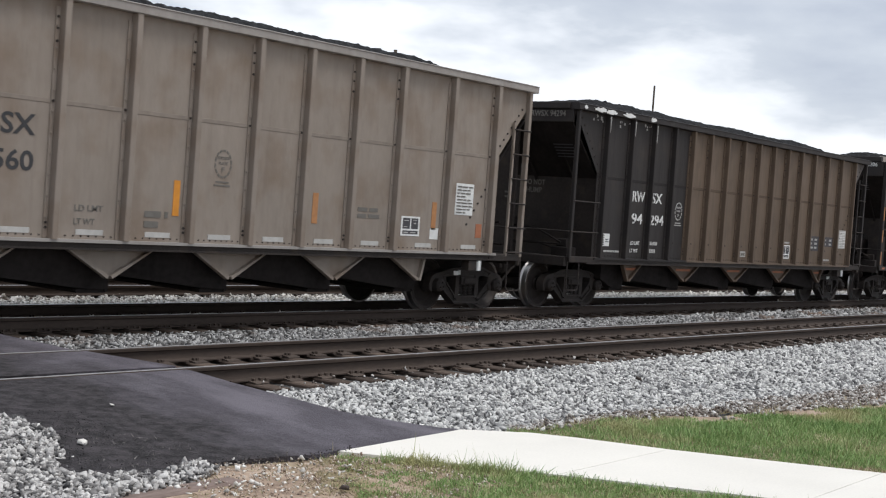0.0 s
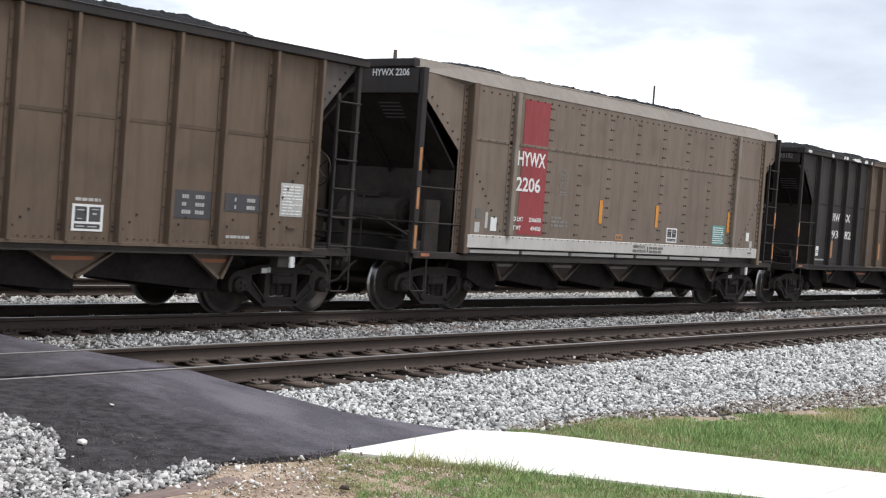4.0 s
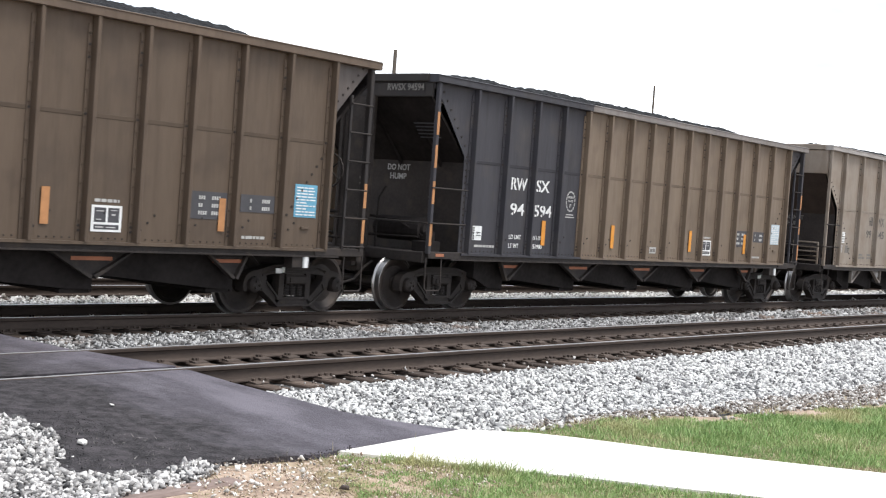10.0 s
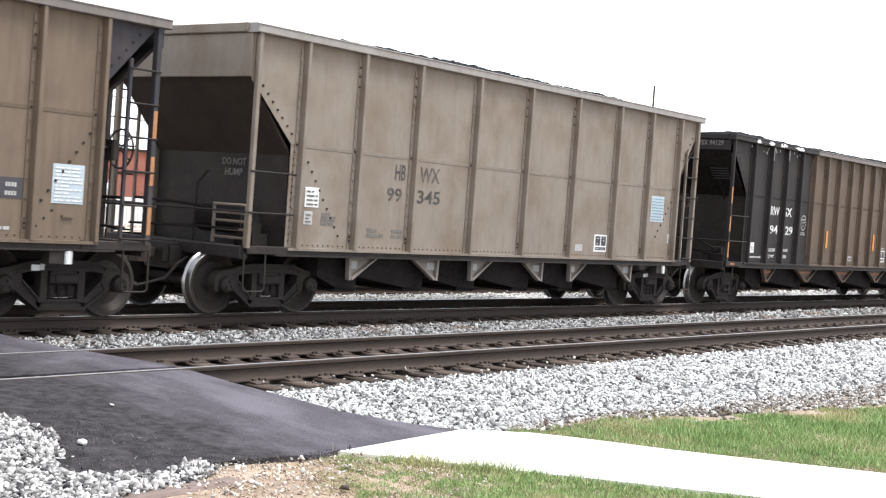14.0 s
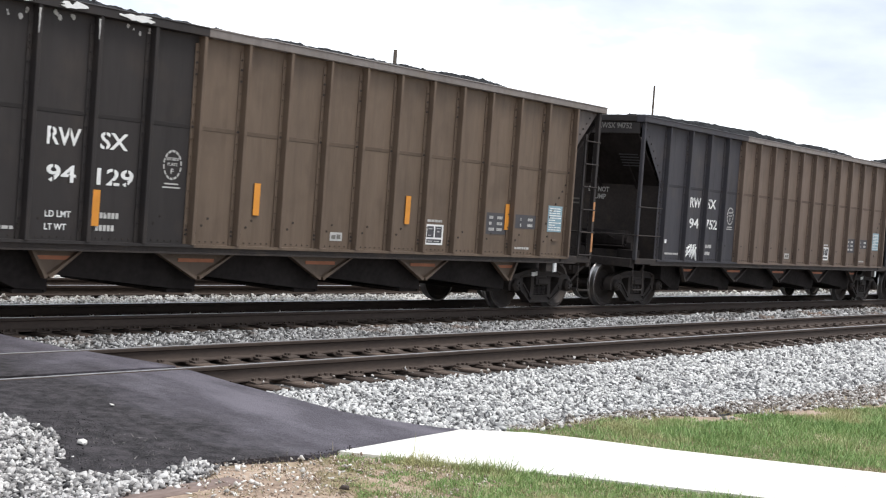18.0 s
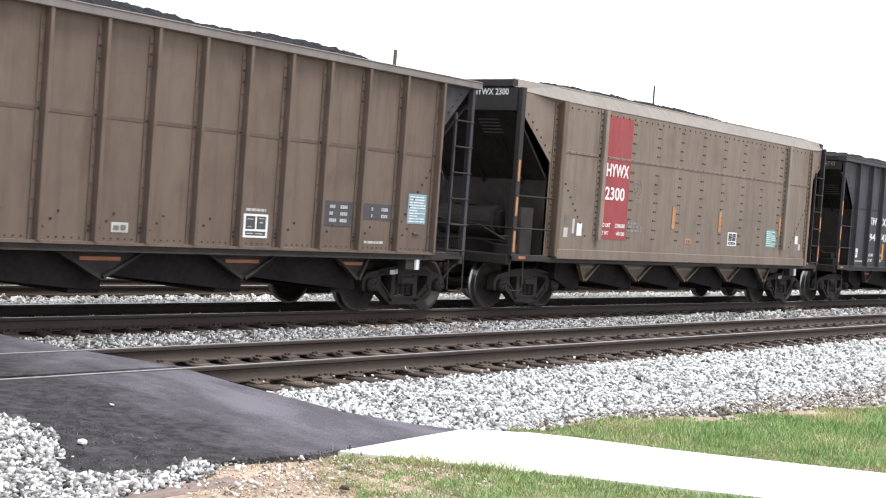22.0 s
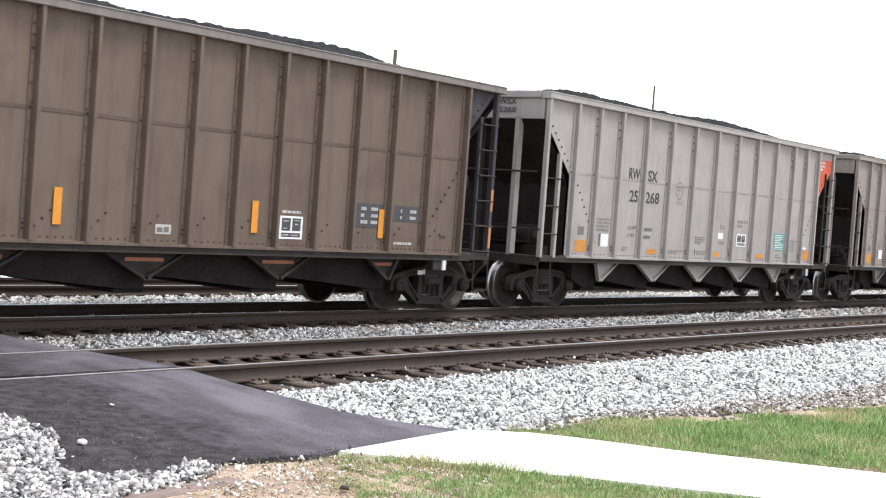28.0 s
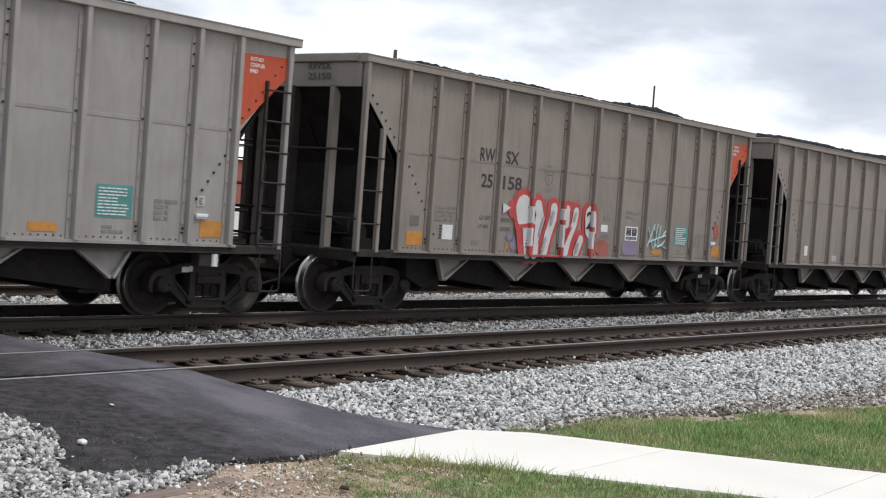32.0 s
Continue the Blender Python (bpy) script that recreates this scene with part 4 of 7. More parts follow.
def panel_mesh(x0, x1, S, kind, mat, low_left=None, low_right=None):
    """One side sheet between two ribs, with its seam, its bolts and, at the car's ends, its slanted lower edge."""
    zb, zt, y = S["zb"], S["zt"] - 0.10, -1.625 + S["deep"]
    f = Form()
    if kind == "first":
        (xa, za), (xb, zb2) = S["cut_l"]
        out = [(xb, zb), (x1, zb), (x1, zt), (0.03, zt), (0.03, za + 0.1), (xa, za), (xb, zb2)]
    elif kind == "last":
        (xa, za), (xb, zb2) = S["cut_r"]
        out = [(x0, zb), (xb, zb), (xb, zb2), (xa, za), (S["L"] - 0.03, za + 0.12), (S["L"] - 0.03, zt), (x0, zt)]
    else:
        out = [(x0, zb), (x1, zb), (x1, zt), (x0, zt)]
    f.prism(out, "y", y, y + 0.012)
    if kind == "mid" or kind == "first":
        a = max(x0, S["cut_l"][1][0] + 0.02) if kind == "first" else x0
        f.slot = 2
        f.box(a, x1, y - 0.005, y + 0.002, S["seam"] - 0.032, S["seam"] + 0.026, 0.004)
    elif kind == "last":
        f.slot = 2
        f.box(x0, S["cut_r"][1][0] - 0.02, y - 0.005, y + 0.002, S["seam"] - 0.032, S["seam"] + 0.026, 0.004)
    n = max(2, int((x1 - x0) / 0.11))
    f.slot = 1
    if kind == "mid":
        for k in range(n):
            f.bolt(x0 + 0.08 + (x1 - x0 - 0.16) * k / (n - 1), y, zb + 0.045, 0.012, 0.008)
        for k in range(10 if S["diag"] and x0 < 1.4 else 0):
            f.bolt(x0 + 0.10 + 0.095 * k, y, S["seam"] - 0.10 - 0.135 * k, 0.020, 0.012)
        for k in range(S["spots"]):
            f.bolt(x0 + 0.10 + 0.11 * k, y, zb + 0.17 + 0.10 * ((k * 7) % 3), 0.019, 0.008)
    else:
        (xa, za), (xb, zb2) = S["cut_l"] if kind == "first" else S["cut_r"]
        s = 1 if kind == "first" else -1
        for k in range(8):
            u = k / 7
            f.bolt(xa + (xb - xa) * u + s * 0.10, y, za + (zb2 - za) * u + 0.05, 0.02, 0.012)
        for k in range(15):
            f.bolt(xb + s * 0.07, y, zb + 0.1 + (zb2 - zb - 0.1) * k / 14, 0.02, 0.012)
        for k in range(8 if kind == "last" else 0):
            f.bolt(xb + s * (0.16 + 0.095 * k), y, zb + 1.36 - 0.125 * k, 0.022, 0.012)
    return f.mesh("side_panel", mat, STEEL_DARK, SEAMS[mat.name])


def rib_mesh(S, mat, lower=True):
    """A deep pressed stake with a bolted flange along its side; its face ends at x = 0."""
    y, d, z0, z1 = -1.625 + S["deep"], S["deep"], S["zb"], S["zt"] - 0.13
    w = S["ribw"]
    f = Form()
    f.prism([(-w - 0.012, y + 0.005), (-w, y - d + 0.008), (-w + 0.008, y - d), (-0.014, y - d), (-0.004, y - d + 0.010), (0.0, y + 0.005)], "z", z0, z1)
    f.box(-w - 0.075, -w - 0.010, y - 0.018, y + 0.002, z0 + 0.01, z1 - 0.10, 0.006)
    f.slot = 1
    z = z0 + 0.26
    while z < z1 - 0.15:
        f.bolt(-w - 0.046, y - 0.017, z, 0.024 if S["pitch"] < 0.2 else 0.015, 0.016)
        z += S["pitch"]
    f.slot = 2
    for z in (S["seam"], z1 - 0.22, z1 - 0.36, z1 - 0.52, z0 + 0.14, z0 + 0.2)[0 if lower else 0:6 if lower else 1]:
        f.bolt(-w - 0.046, y - 0.017, z, 0.019, 0.014)
    return f.mesh("side_stake", mat, SEAMS[mat.name], STEEL_DARK)


def chord_mesh(x0, x1, zt, mat):
    f = Form()
    f.prism([(-1.638, zt - 0.125), (-1.62, zt - 0.135), (-1.43, zt - 0.135), (-1.43, zt - 0.02), (-1.46, zt), (-1.60, zt), (-1.648, zt - 0.012), (-1.648, zt - 0.022), (-1.638, zt - 0.028)], "x", x0, x1)
    return f.mesh("top_chord", mat)


def end_header_mesh(zt, zh, mat):
    f = Form()
    f.box(0.0, 0.05, -1.50, 1.50, zh, zt - 0.135, 0.01)
    return f.mesh("end_header", mat)


def end_cap_mesh(zt, mat):
    f = Form()
    f.box(-0.05, 0.10, -1.428, 1.428, zt - 0.133, zt + 0.004, 0.015)
    return f.mesh("end_cap", mat)


def sill_mesh(L, a, b, zb, mat):
    f = Form()
    f.prism([(-1.60, zb - 0.035), (-1.44, zb - 0.035), (-1.44, zb + 0.005), (-1.60, zb + 0.005)], "x", a, L - b)
    return f.mesh("side_sill", mat)


def flange_mesh(L, a, b, zb):
    f = Form()
    f.prism([(-1.585, zb - 0.125), (-1.42, zb - 0.125), (-1.42, zb - 0.037), (-1.56, zb - 0.037), (-1.56, zb - 0.10), (-1.585, zb - 0.10)], "x", a - 0.25, L - b + 0.3)
    return f.mesh("lower_flange", STEEL_DARK)


def chute_mesh(xl, xt, xr, zt, zb, mat, tape):
    """The side of a discharge chute: a steel triangle with folded rims."""
    f = Form()
    f.prism([(xl, zt), (xr, zt), (xt + 0.04, zb), (xt - 0.04, zb)], "y", -1.40, -1.385)
    for a, b, s in ((xl, xt - 0.04, 1), (xr, xt + 0.04, -1)):
        dx, dz = b - a, zb - zt
        n = math.hypot(dx, dz)
        ox, oz = -dz / n * 0.05 * s * (1 if s > 0 else 1), dx / n * 0.05 * s
        if s > 0:
            ox, oz = abs(ox), abs(oz)
        else:
            ox, oz = -abs(ox), abs(oz)
        f.prism([(a, zt), (b, zb), (b + ox, zb + oz), (a + ox, zt + oz * 0.2)], "y", -1.47, -1.39)
    if tape:
        f.slot = 1
        m = (max(xl, xt - 0.45) + min(xr, xt + 0.45)) / 2
        w = min(xr - xl, 0.9) * 0.36
        f.box(m - w, m + w, -1.408, -1.40, zt - 0.13, zt - 0.08)
        return f.mesh("chute_side", mat, tape)
    return f.mesh("chute_side", mat)


def pocket_mesh(xa, xt, zt, high=0.60):
    """The dark hopper pocket: its floor slopes down towards the tip at xt, where it ends in an upright door frame."""
    f = Form()
    f.prism([(xa, zt), (xt + 0.13, zt), (xt + 0.13, 0.40), (xt - 0.30, 0.42), (xa, high)], "y", -1.24, 1.24)
    f.box(xt - 0.32, xt + 0.16, -1.20, 1.20, 0.355, 0.41, 0.015)
    f.box(xt + 0.12, xt + 0.17, -1.22, 1.22, 0.37, 0.80, 0.01)
    # The void's shade between the chutes is in this near-black colour.
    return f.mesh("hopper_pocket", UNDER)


def slope_mesh(S, mat):
    f = Form()
    zh = S["zh"]
    x1, z1 = S["bulk"] + 0.02, S["bulk_z"]
    f.add([(0.06, -1.44, zh), (0.06, 1.44, zh), (x1, 1.44, z1), (x1, -1.44, z1), (0.10, -1.44, zh + 0.02), (0.10, 1.44, zh + 0.02), (x1 + 0.04, 1.44, z1 + 0.02), (x1 + 0.04, -1.44, z1 + 0.02)],
          [(0, 1, 2, 3), (4, 7, 6, 5), (0, 4, 5, 1), (1, 5, 6, 2), (2, 6, 7, 3), (3, 7, 4, 0)])
    return f.mesh("slope_sheet", mat)


def stiffener_mesh(S):
    zh, x1, z1 = S["zh"], S["bulk"] + 0.02, S["bulk_z"]
    f = Form()
    f.prism([(0.10, zh - 0.01), (x1 - 0.0, z1 - 0.01), (x1, z1 - 0.09), (0.18, zh - 0.08)], "y", -0.02, 0.02)
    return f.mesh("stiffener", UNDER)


def platform_mesh(S):
    f = Form()
    f.box(0.0, 0.16, -1.52, 1.52, 0.86, 1.045, 0.015)
    f.box(0.16, S["bulk"] + 0.05, -1.46, 1.46, 0.985, 1.02)
    f.box(-0.30, 0.4, -0.24, 0.24, 0.70, 1.00, 0.02)
    for s in (-1, 1):
        f.box(0.10, S["bulk"] + 0.06, s * 1.555 - 0.02, s * 1.555 + 0.02, 0.935, 1.055, 0.01)
    return f.mesh("end_platform", STEEL_DARK)


def coupler_mesh(reach):
    f = Form()
    f.box(-reach + 0.22, 0.0, -0.075, 0.075, 0.76, 0.92, 0.02)
    f.prism([(-reach + 0.26, -0.17), (-reach + 0.05, -0.19), (-reach - 0.06, -0.10), (-reach - 0.02, 0.0), (-reach + 0.08, 0.03), (-reach + 0.02, 0.15), (-reach + 0.20, 0.17), (-reach + 0.28, 0.08)], "z", 0.71, 0.97)
    return f.mesh("coupler", RUST_OLD)


def hose_mesh(reach):
    f = Form()
    f.tube([(0.02, -0.42, 0.80), (-0.15, -0.40, 0.70), (-0.30, -0.32, 0.48), (-reach + 0.05, -0.18, 0.36), (-reach - 0.02, -0.08, 0.40)], 0.024, 8)
    f.tube([(-reach + 0.06, -0.16, 0.36), (-reach - 0.05, -0.06, 0.42)], 0.045, 8)
    return f.mesh("air_hose", STEEL_DARK, smooth=True)


def step_mesh():
    f = Form()
    f.tube([(0.06, -1.56, 0.95), (0.06, -1.57, 0.44), (0.10, -1.57, 0.40), (0.44, -1.57, 0.40), (0.48, -1.57, 0.44), (0.48, -1.56, 0.95)], 0.013, 8)
    return f.mesh("sill_step", STEEL_DARK, smooth=True)


def rod(name, a, b, r, mat):
    f = Form()
    f.tube([a, b], r, 8)
    return f.mesh(name, mat, smooth=True)


def brake_gear_mesh(k):
    """Reservoir, cylinder, pipes and rods on the end platform."""
    f = Form()
    if k == 2:
        f.prism([(0.80 + 0.30 * math.cos(math.tau * i / 20), 1.62 + 0.30 * math.sin(math.tau * i / 20)) for i in range(20)], "y", -0.75, 0.55)
        f.prism([(0.80 + 0.22 * math.cos(math.tau * i / 20), 1.62 + 0.22 * math.sin(math.tau * i / 20)) for i in range(20)], "y", -0.83, 0.63)
        f.box(0.62, 1.05, -1.34, -0.98, 1.02, 1.92, 0.03)
        f.box(0.66, 0.95, -0.25, 0.25, 1.90, 2.0, 0.02)
    elif k:
        f.prism([(0.62 + 0.21 * math.cos(math.tau * i / 16), 1.40 + 0.21 * math.sin(math.tau * i / 16)) for i in range(16)], "y", -1.05, -0.05)
        f.prism([(0.62 + 0.14 * math.cos(math.tau * i / 16), 1.40 + 0.14 * math.sin(math.tau * i / 16)) for i in range(16)], "y", -1.12, 0.02)
    else:
        f.prism([(0.66 + 0.15 * math.cos(math.tau * i / 16), 1.60 + 0.15 * math.sin(math.tau * i / 16)) for i in range(16)], "y", 0.1, 1.0)
    f.box(0.45, 0.75, -1.30, -0.92, 1.02, 1.22, 0.02)
    f.box(0.5, 0.7, -1.22, -1.0, 1.22, 1.38, 0.02)
    f.tube([(0.5, -1.1, 1.3), (0.35, -0.6, 1.55), (0.3, 0.2, 1.6), (0.3, 1.2, 1.62)], 0.022, 6)
    f.tube([(0.7, -1.15, 1.1), (0.5, -0.5, 1.28), (0.35, 0.4, 1.25), (0.4, 1.3, 1.22)], 0.018, 6)
    f.tube([(0.2, -0.3, 1.05), (0.22, -0.3, 1.9), (0.5, -0.2, 2.1)], 0.018, 6)
    return f.mesh("brake_gear", TRUCK if k == 2 else UNDER)


def brake_wheel_mesh():
    f = Form()
    r = 0.27
    for k in range(20):
        a, b = math.tau * k / 20, math.tau * (k + 1) / 20
        f.tube([(0, r * math.cos(a), r * math.sin(a)), (0, r * math.cos(b), r * math.sin(b))], 0.016, 6)
    for k in range(5):
        a = math.tau * k / 5
        f.tube([(-0.02, 0, 0), (0, r * math.cos(a), r * math.sin(a))], 0.012, 6)
    f.tube([(-0.22, 0, 0), (0.02, 0, 0)], 0.03, 8)
    f.box(-0.21, -0.09, -0.10, 0.10, -0.17, 0.11, 0.02)
    f.tube([(-0.15, 0, -0.15), (-0.15, 0, -1.22)], 0.016, 6)
    f.tube([(-0.22, 0.0, 0.0), (-0.30, 0.0, 0.0)], 0.02, 6)
    return f.mesh("hand_brake", STEEL_DARK)


def plain_mesh(mat, *boxes):
    f = Form()
    for b in boxes:
        f.box(*b)
    return f.mesh("piece", mat)


# the four kinds of cars
A_RIBS = [1.21, 2.19, 3.09, 3.98, 4.82, 5.65, 6.49, 7.34, 8.16, 8.99, 9.82, 10.64, 11.47, 12.35, 13.27, 14.22]
TYPES = {
    "A": dict(diag=False, pitch=0.235, L=15.15, ribs=A_RIBS, zb=1.04, zt=4.00, zh=3.62, deep=0.11, ribw=0.065, seam=2.64, cut_l=((0.19, 3.68), (0.98, 2.70)), cut_r=((14.95, 3.80), (14.22, 3.02)), spots=3,
              chutes=[(2.33, 2.60, 3.12), (4.28, 5.05, 5.72), (6.80, 7.55, 8.25), (9.33, 10.05, 10.70), (11.95, 12.52, 12.76)], axles=(0.20, 1.95, 13.22, 15.0), bulk=1.10, bulk_z=2.60),
    "T": dict(diag=True, pitch=0.165, L=13.56, ribs=[1.11, 2.39, 3.76, 5.38, 6.96, 8.55, 10.12, 11.41, 12.66], zb=1.04, zt=4.21, zh=3.45, deep=0.11, ribw=0.070, seam=2.56, cut_l=((0.15, 3.30), (0.90, 2.56)), cut_r=((13.36, 3.66), (12.75, 2.76)), spots=0,
              chutes=[(2.40, 2.46, 3.10), (3.95, 4.62, 4.68), (5.58, 5.64, 6.24), (7.16, 7.80, 7.86), (8.78, 8.84, 9.40), (10.45, 11.1, 11.16)], axles=(0.17, 1.92, 11.72, 13.48), bulk=0.92, bulk_z=2.40),
    "S": dict(diag=True, pitch=0.3, L=13.80, ribs=[1.11, 1.92, 2.78, 3.80, 4.87, 5.93, 6.99, 8.04, 9.09, 10.13, 11.18, 11.97, 12.72], zb=1.06, zt=4.10, zh=3.58, deep=0.09, ribw=0.085, seam=2.66, cut_l=((0.16, 3.42), (0.98, 2.58)), cut_r=((13.62, 3.60), (12.80, 2.66)), spots=0,
              chutes=[(2.30, 2.50, 3.18), (3.92, 4.64, 5.34), (6.02, 6.72, 7.40), (8.10, 8.80, 9.46), (10.20, 10.80, 11.1)], axles=(0.16, 1.85, 11.95, 13.64), bulk=1.0, bulk_z=2.40),
    "G": dict(diag=True, pitch=0.26, L=13.70, ribs=[1.20, 2.42, 3.56, 4.66, 5.76, 6.86, 7.91, 8.98, 10.05, 11.39, 12.64], zb=1.06, zt=4.13, zh=3.50, deep=0.11, ribw=0.10, seam=2.75, cut_l=((0.16, 3.42), (0.98, 2.62)), cut_r=((13.50, 3.62), (12.80, 2.80)), spots=0,
              chutes=[(2.20, 2.42, 3.08), (3.80, 4.50, 5.20), (5.90, 6.60, 7.30), (8.05, 8.78, 9.48), (10.10, 10.86, 11.0)], axles=(0.16, 1.85, 11.85, 13.54), bulk=1.0, bulk_z=2.40),
}


def half_turn(S):
    return pose(S["L"], 0, 0, 0, 0, 180)


def common_gear(car, S, kind, post_mat, end_mat, intermediate, gear, reach):
    """What both sides and both ends of every car carry: posts, ladders, steps, platforms, couplers, trucks."""
    L, zt = S["L"], S["zt"]
    back = half_turn(S)
    for m in (None, back):
        put("end_header", cached((kind, "header", end_mat[0].name), lambda: end_header_mesh(zt, S["zh"], end_mat[0])), car, m)
        put("end_cap", cached((kind, "cap", end_mat[0].name), lambda: end_cap_mesh(zt, end_mat[0])), car, m)
        # Slope sheets get dark steel that holds the end recess's shade in its colour.
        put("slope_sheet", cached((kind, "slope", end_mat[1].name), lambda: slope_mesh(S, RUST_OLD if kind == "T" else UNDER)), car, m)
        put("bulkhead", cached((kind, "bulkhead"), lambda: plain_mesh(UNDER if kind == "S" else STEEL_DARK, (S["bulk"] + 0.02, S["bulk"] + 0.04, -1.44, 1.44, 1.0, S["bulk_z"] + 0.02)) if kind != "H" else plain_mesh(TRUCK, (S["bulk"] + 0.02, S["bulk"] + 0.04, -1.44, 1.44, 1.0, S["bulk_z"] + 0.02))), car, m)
        for yy in () if kind == "T" else (-0.9, 0.0, 0.9):
            put("stiffener", cached((kind, "stiffener"), lambda: stiffener_mesh(S)), car, (m or Matrix()) @ pose(0, yy, 0))
        put("end_platform", cached((kind, "platform"), lambda: platform_mesh(S)), car, m)
        put("coupler", cached((kind, "coupler", round(reach, 2)), lambda: coupler_mesh(reach)), car, m)
        put("air_hose", cached((kind, "hose", round(reach, 2)), lambda: hose_mesh(reach)), car, m)
        put("sill_step", cached("step", step_mesh), car, m)
        put("sill_step", cached("step", step_mesh), car, (m or Matrix()) @ pose(L - 0.55, 0, 0))
        put("corner_post", cached((kind, "post", post_mat.name), lambda: plain_mesh(post_mat, (0.02, 0.10, -1.625, -1.53, 1.02, zt - 0.135, 0.01) if kind == "S" else (0.03, 0.16, -1.60, -1.50, 1.02, zt - 0.135, 0.01) if kind == "H" else (0.055, 0.13, -1.605, -1.53, 1.02, zt - 0.135, 0.01))), car, m)
        put("corner_post", cached((kind, "post_r", post_mat.name), lambda: plain_mesh(post_mat, (L - 0.175, L - 0.095, -1.60, -1.50, 1.02, zt - 0.135, 0.01))), car, m)
        for y in intermediate:
            pm = post_mat if m is None and y < -0.5 else TRUCK
            put("end_post", cached((kind, "mid_post", y, pm.name), lambda: plain_mesh(pm, (0.0, 0.012, y - 0.045, y + 0.045, 1.02, S["zh"] + 0.02), (0.012, 0.15, y - 0.045, y - 0.03, 1.02, S["zh"] + 0.02), (0.012, 0.15, y + 0.03, y + 0.045, 1.02, S["zh"] + 0.02))), car, m)
        if kind == "A":
            put("end_print", bars([(0.02, 0.24, 2.20, 2.235), (0.03, 0.22, 2.11, 2.145)], INK_FADED, 0.0), car, (m or Matrix()) @ pose(0.008, 0, 0, 0, 0, -90))
            put("end_post", cached((kind, "centre_post"), lambda: plain_mesh(STEEL_DARK, (0.01, 0.025, -0.19, 0.42, 1.02, S["zh"] + 0.02), (-0.02, 0.06, -0.27, -0.19, 1.02, S["zh"] + 0.02, 0.01), (-0.02, 0.06, 0.42, 0.50, 1.02, S["zh"] + 0.02, 0.01))), car, m)
        if intermediate:
            put("end_rail", cached((kind, "end_rail"), lambda: rod("end_rail", (-0.02, -1.45, 2.60), (-0.02, 1.45, 2.60), 0.018, STEEL_DARK)), car, m)
        ladder = put("ladder", cached((kind, "ladder", post_mat.name), lambda: plain_mesh(TRUCK if kind == "S" else post_mat, (L - 0.58, L - 0.53, -1.58, -1.53, 1.02, 3.42, 0.008))), car, m)
        for k in range(6):
            put("rung", cached((kind, "rung", k), lambda: rod("rung", (L - 0.58, -1.60, 1.09 + 0.44 * k), (L - 0.09, -1.60, 1.09 + 0.44 * k), 0.014, TRUCK)), ladder)
        grabs = (1.53, 2.12) if not intermediate else (1.46, 1.98, 2.50)
        gx = S["cut_l"][1][0] + 0.06 if not intermediate else 0.56
        for z in grabs:
            put("grab_iron", cached((kind, "grab", z), lambda: rod("grab_iron", (0.04, -1.61, z), (gx, -1.60, z), 0.014, TRUCK)), car, m)
        put("end_rail", cached((kind, "low_rail"), lambda: rod("end_rail", (0.02, -1.58, 1.53), (0.02, 1.58, 1.53), 0.016, TRUCK)), car, m)
        if intermediate:
            put("ladder_stile", cached((kind, "stile", post_mat.name), lambda: plain_mesh(post_mat, (0.52, 0.60, -1.59, -1.51, 1.02, 2.98, 0.01))), car, m)
        put("brake_gear", cached(("gear", gear), lambda: brake_gear_mesh(gear)), car, m)
        put("air_pipe", cached((kind, "air_pipe"), lambda: rod("air_pipe", (0.25, -1.2, 1.28), (0.25, 1.25, 1.22), 0.016, UNDER)), car, m)
    put("hand_brake", cached("hand_brake", brake_wheel_mesh), car, pose(L + 0.16, -0.75 if kind == "H" else -0.55 if kind == "A" else 0.62, 2.28))
    put("center_sill", cached((kind, "sill"), lambda: plain_mesh(STEEL_DARK, (-0.2, L + 0.2, -0.28, 0.28, 0.62, 0.96, 0.02))), car)
    put("bearing_pad", cached((kind, "pad_b"), lambda: plain_mesh(TRUCK, (S["axles"][3] - 1.46, S["axles"][3] - 1.10, -1.56, -1.40, 0.74, 0.93, 0.015))), car, None, "dark metal tag box over the truck")
    put("reader_tag", cached((kind, "tag_a"), lambda: plain_mesh(PALE, (S["axles"][3] - 1.24, S["axles"][3] - 1.14, -1.585, -1.555, 0.75, 0.925, 0.03))), car, None, "white oval tag")
    put("reader_tag", cached((kind, "tag_b"), lambda: plain_mesh(PALE, (S["axles"][3] - 1.52, S["axles"][3] - 1.40, -1.30, -1.285, 0.645, 0.72, 0.01), (S["axles"][3] - 1.39, S["axles"][3] - 1.33, -1.30, -1.285, 0.655, 0.735, 0.01))), car, None, "white bearing tag")
    for a, b in ((0, 1), (2, 3)):
        truck(car, (S["axles"][a] + S["axles"][b]) / 2)
    for x in S["axles"]:
        wheelset(car, x)


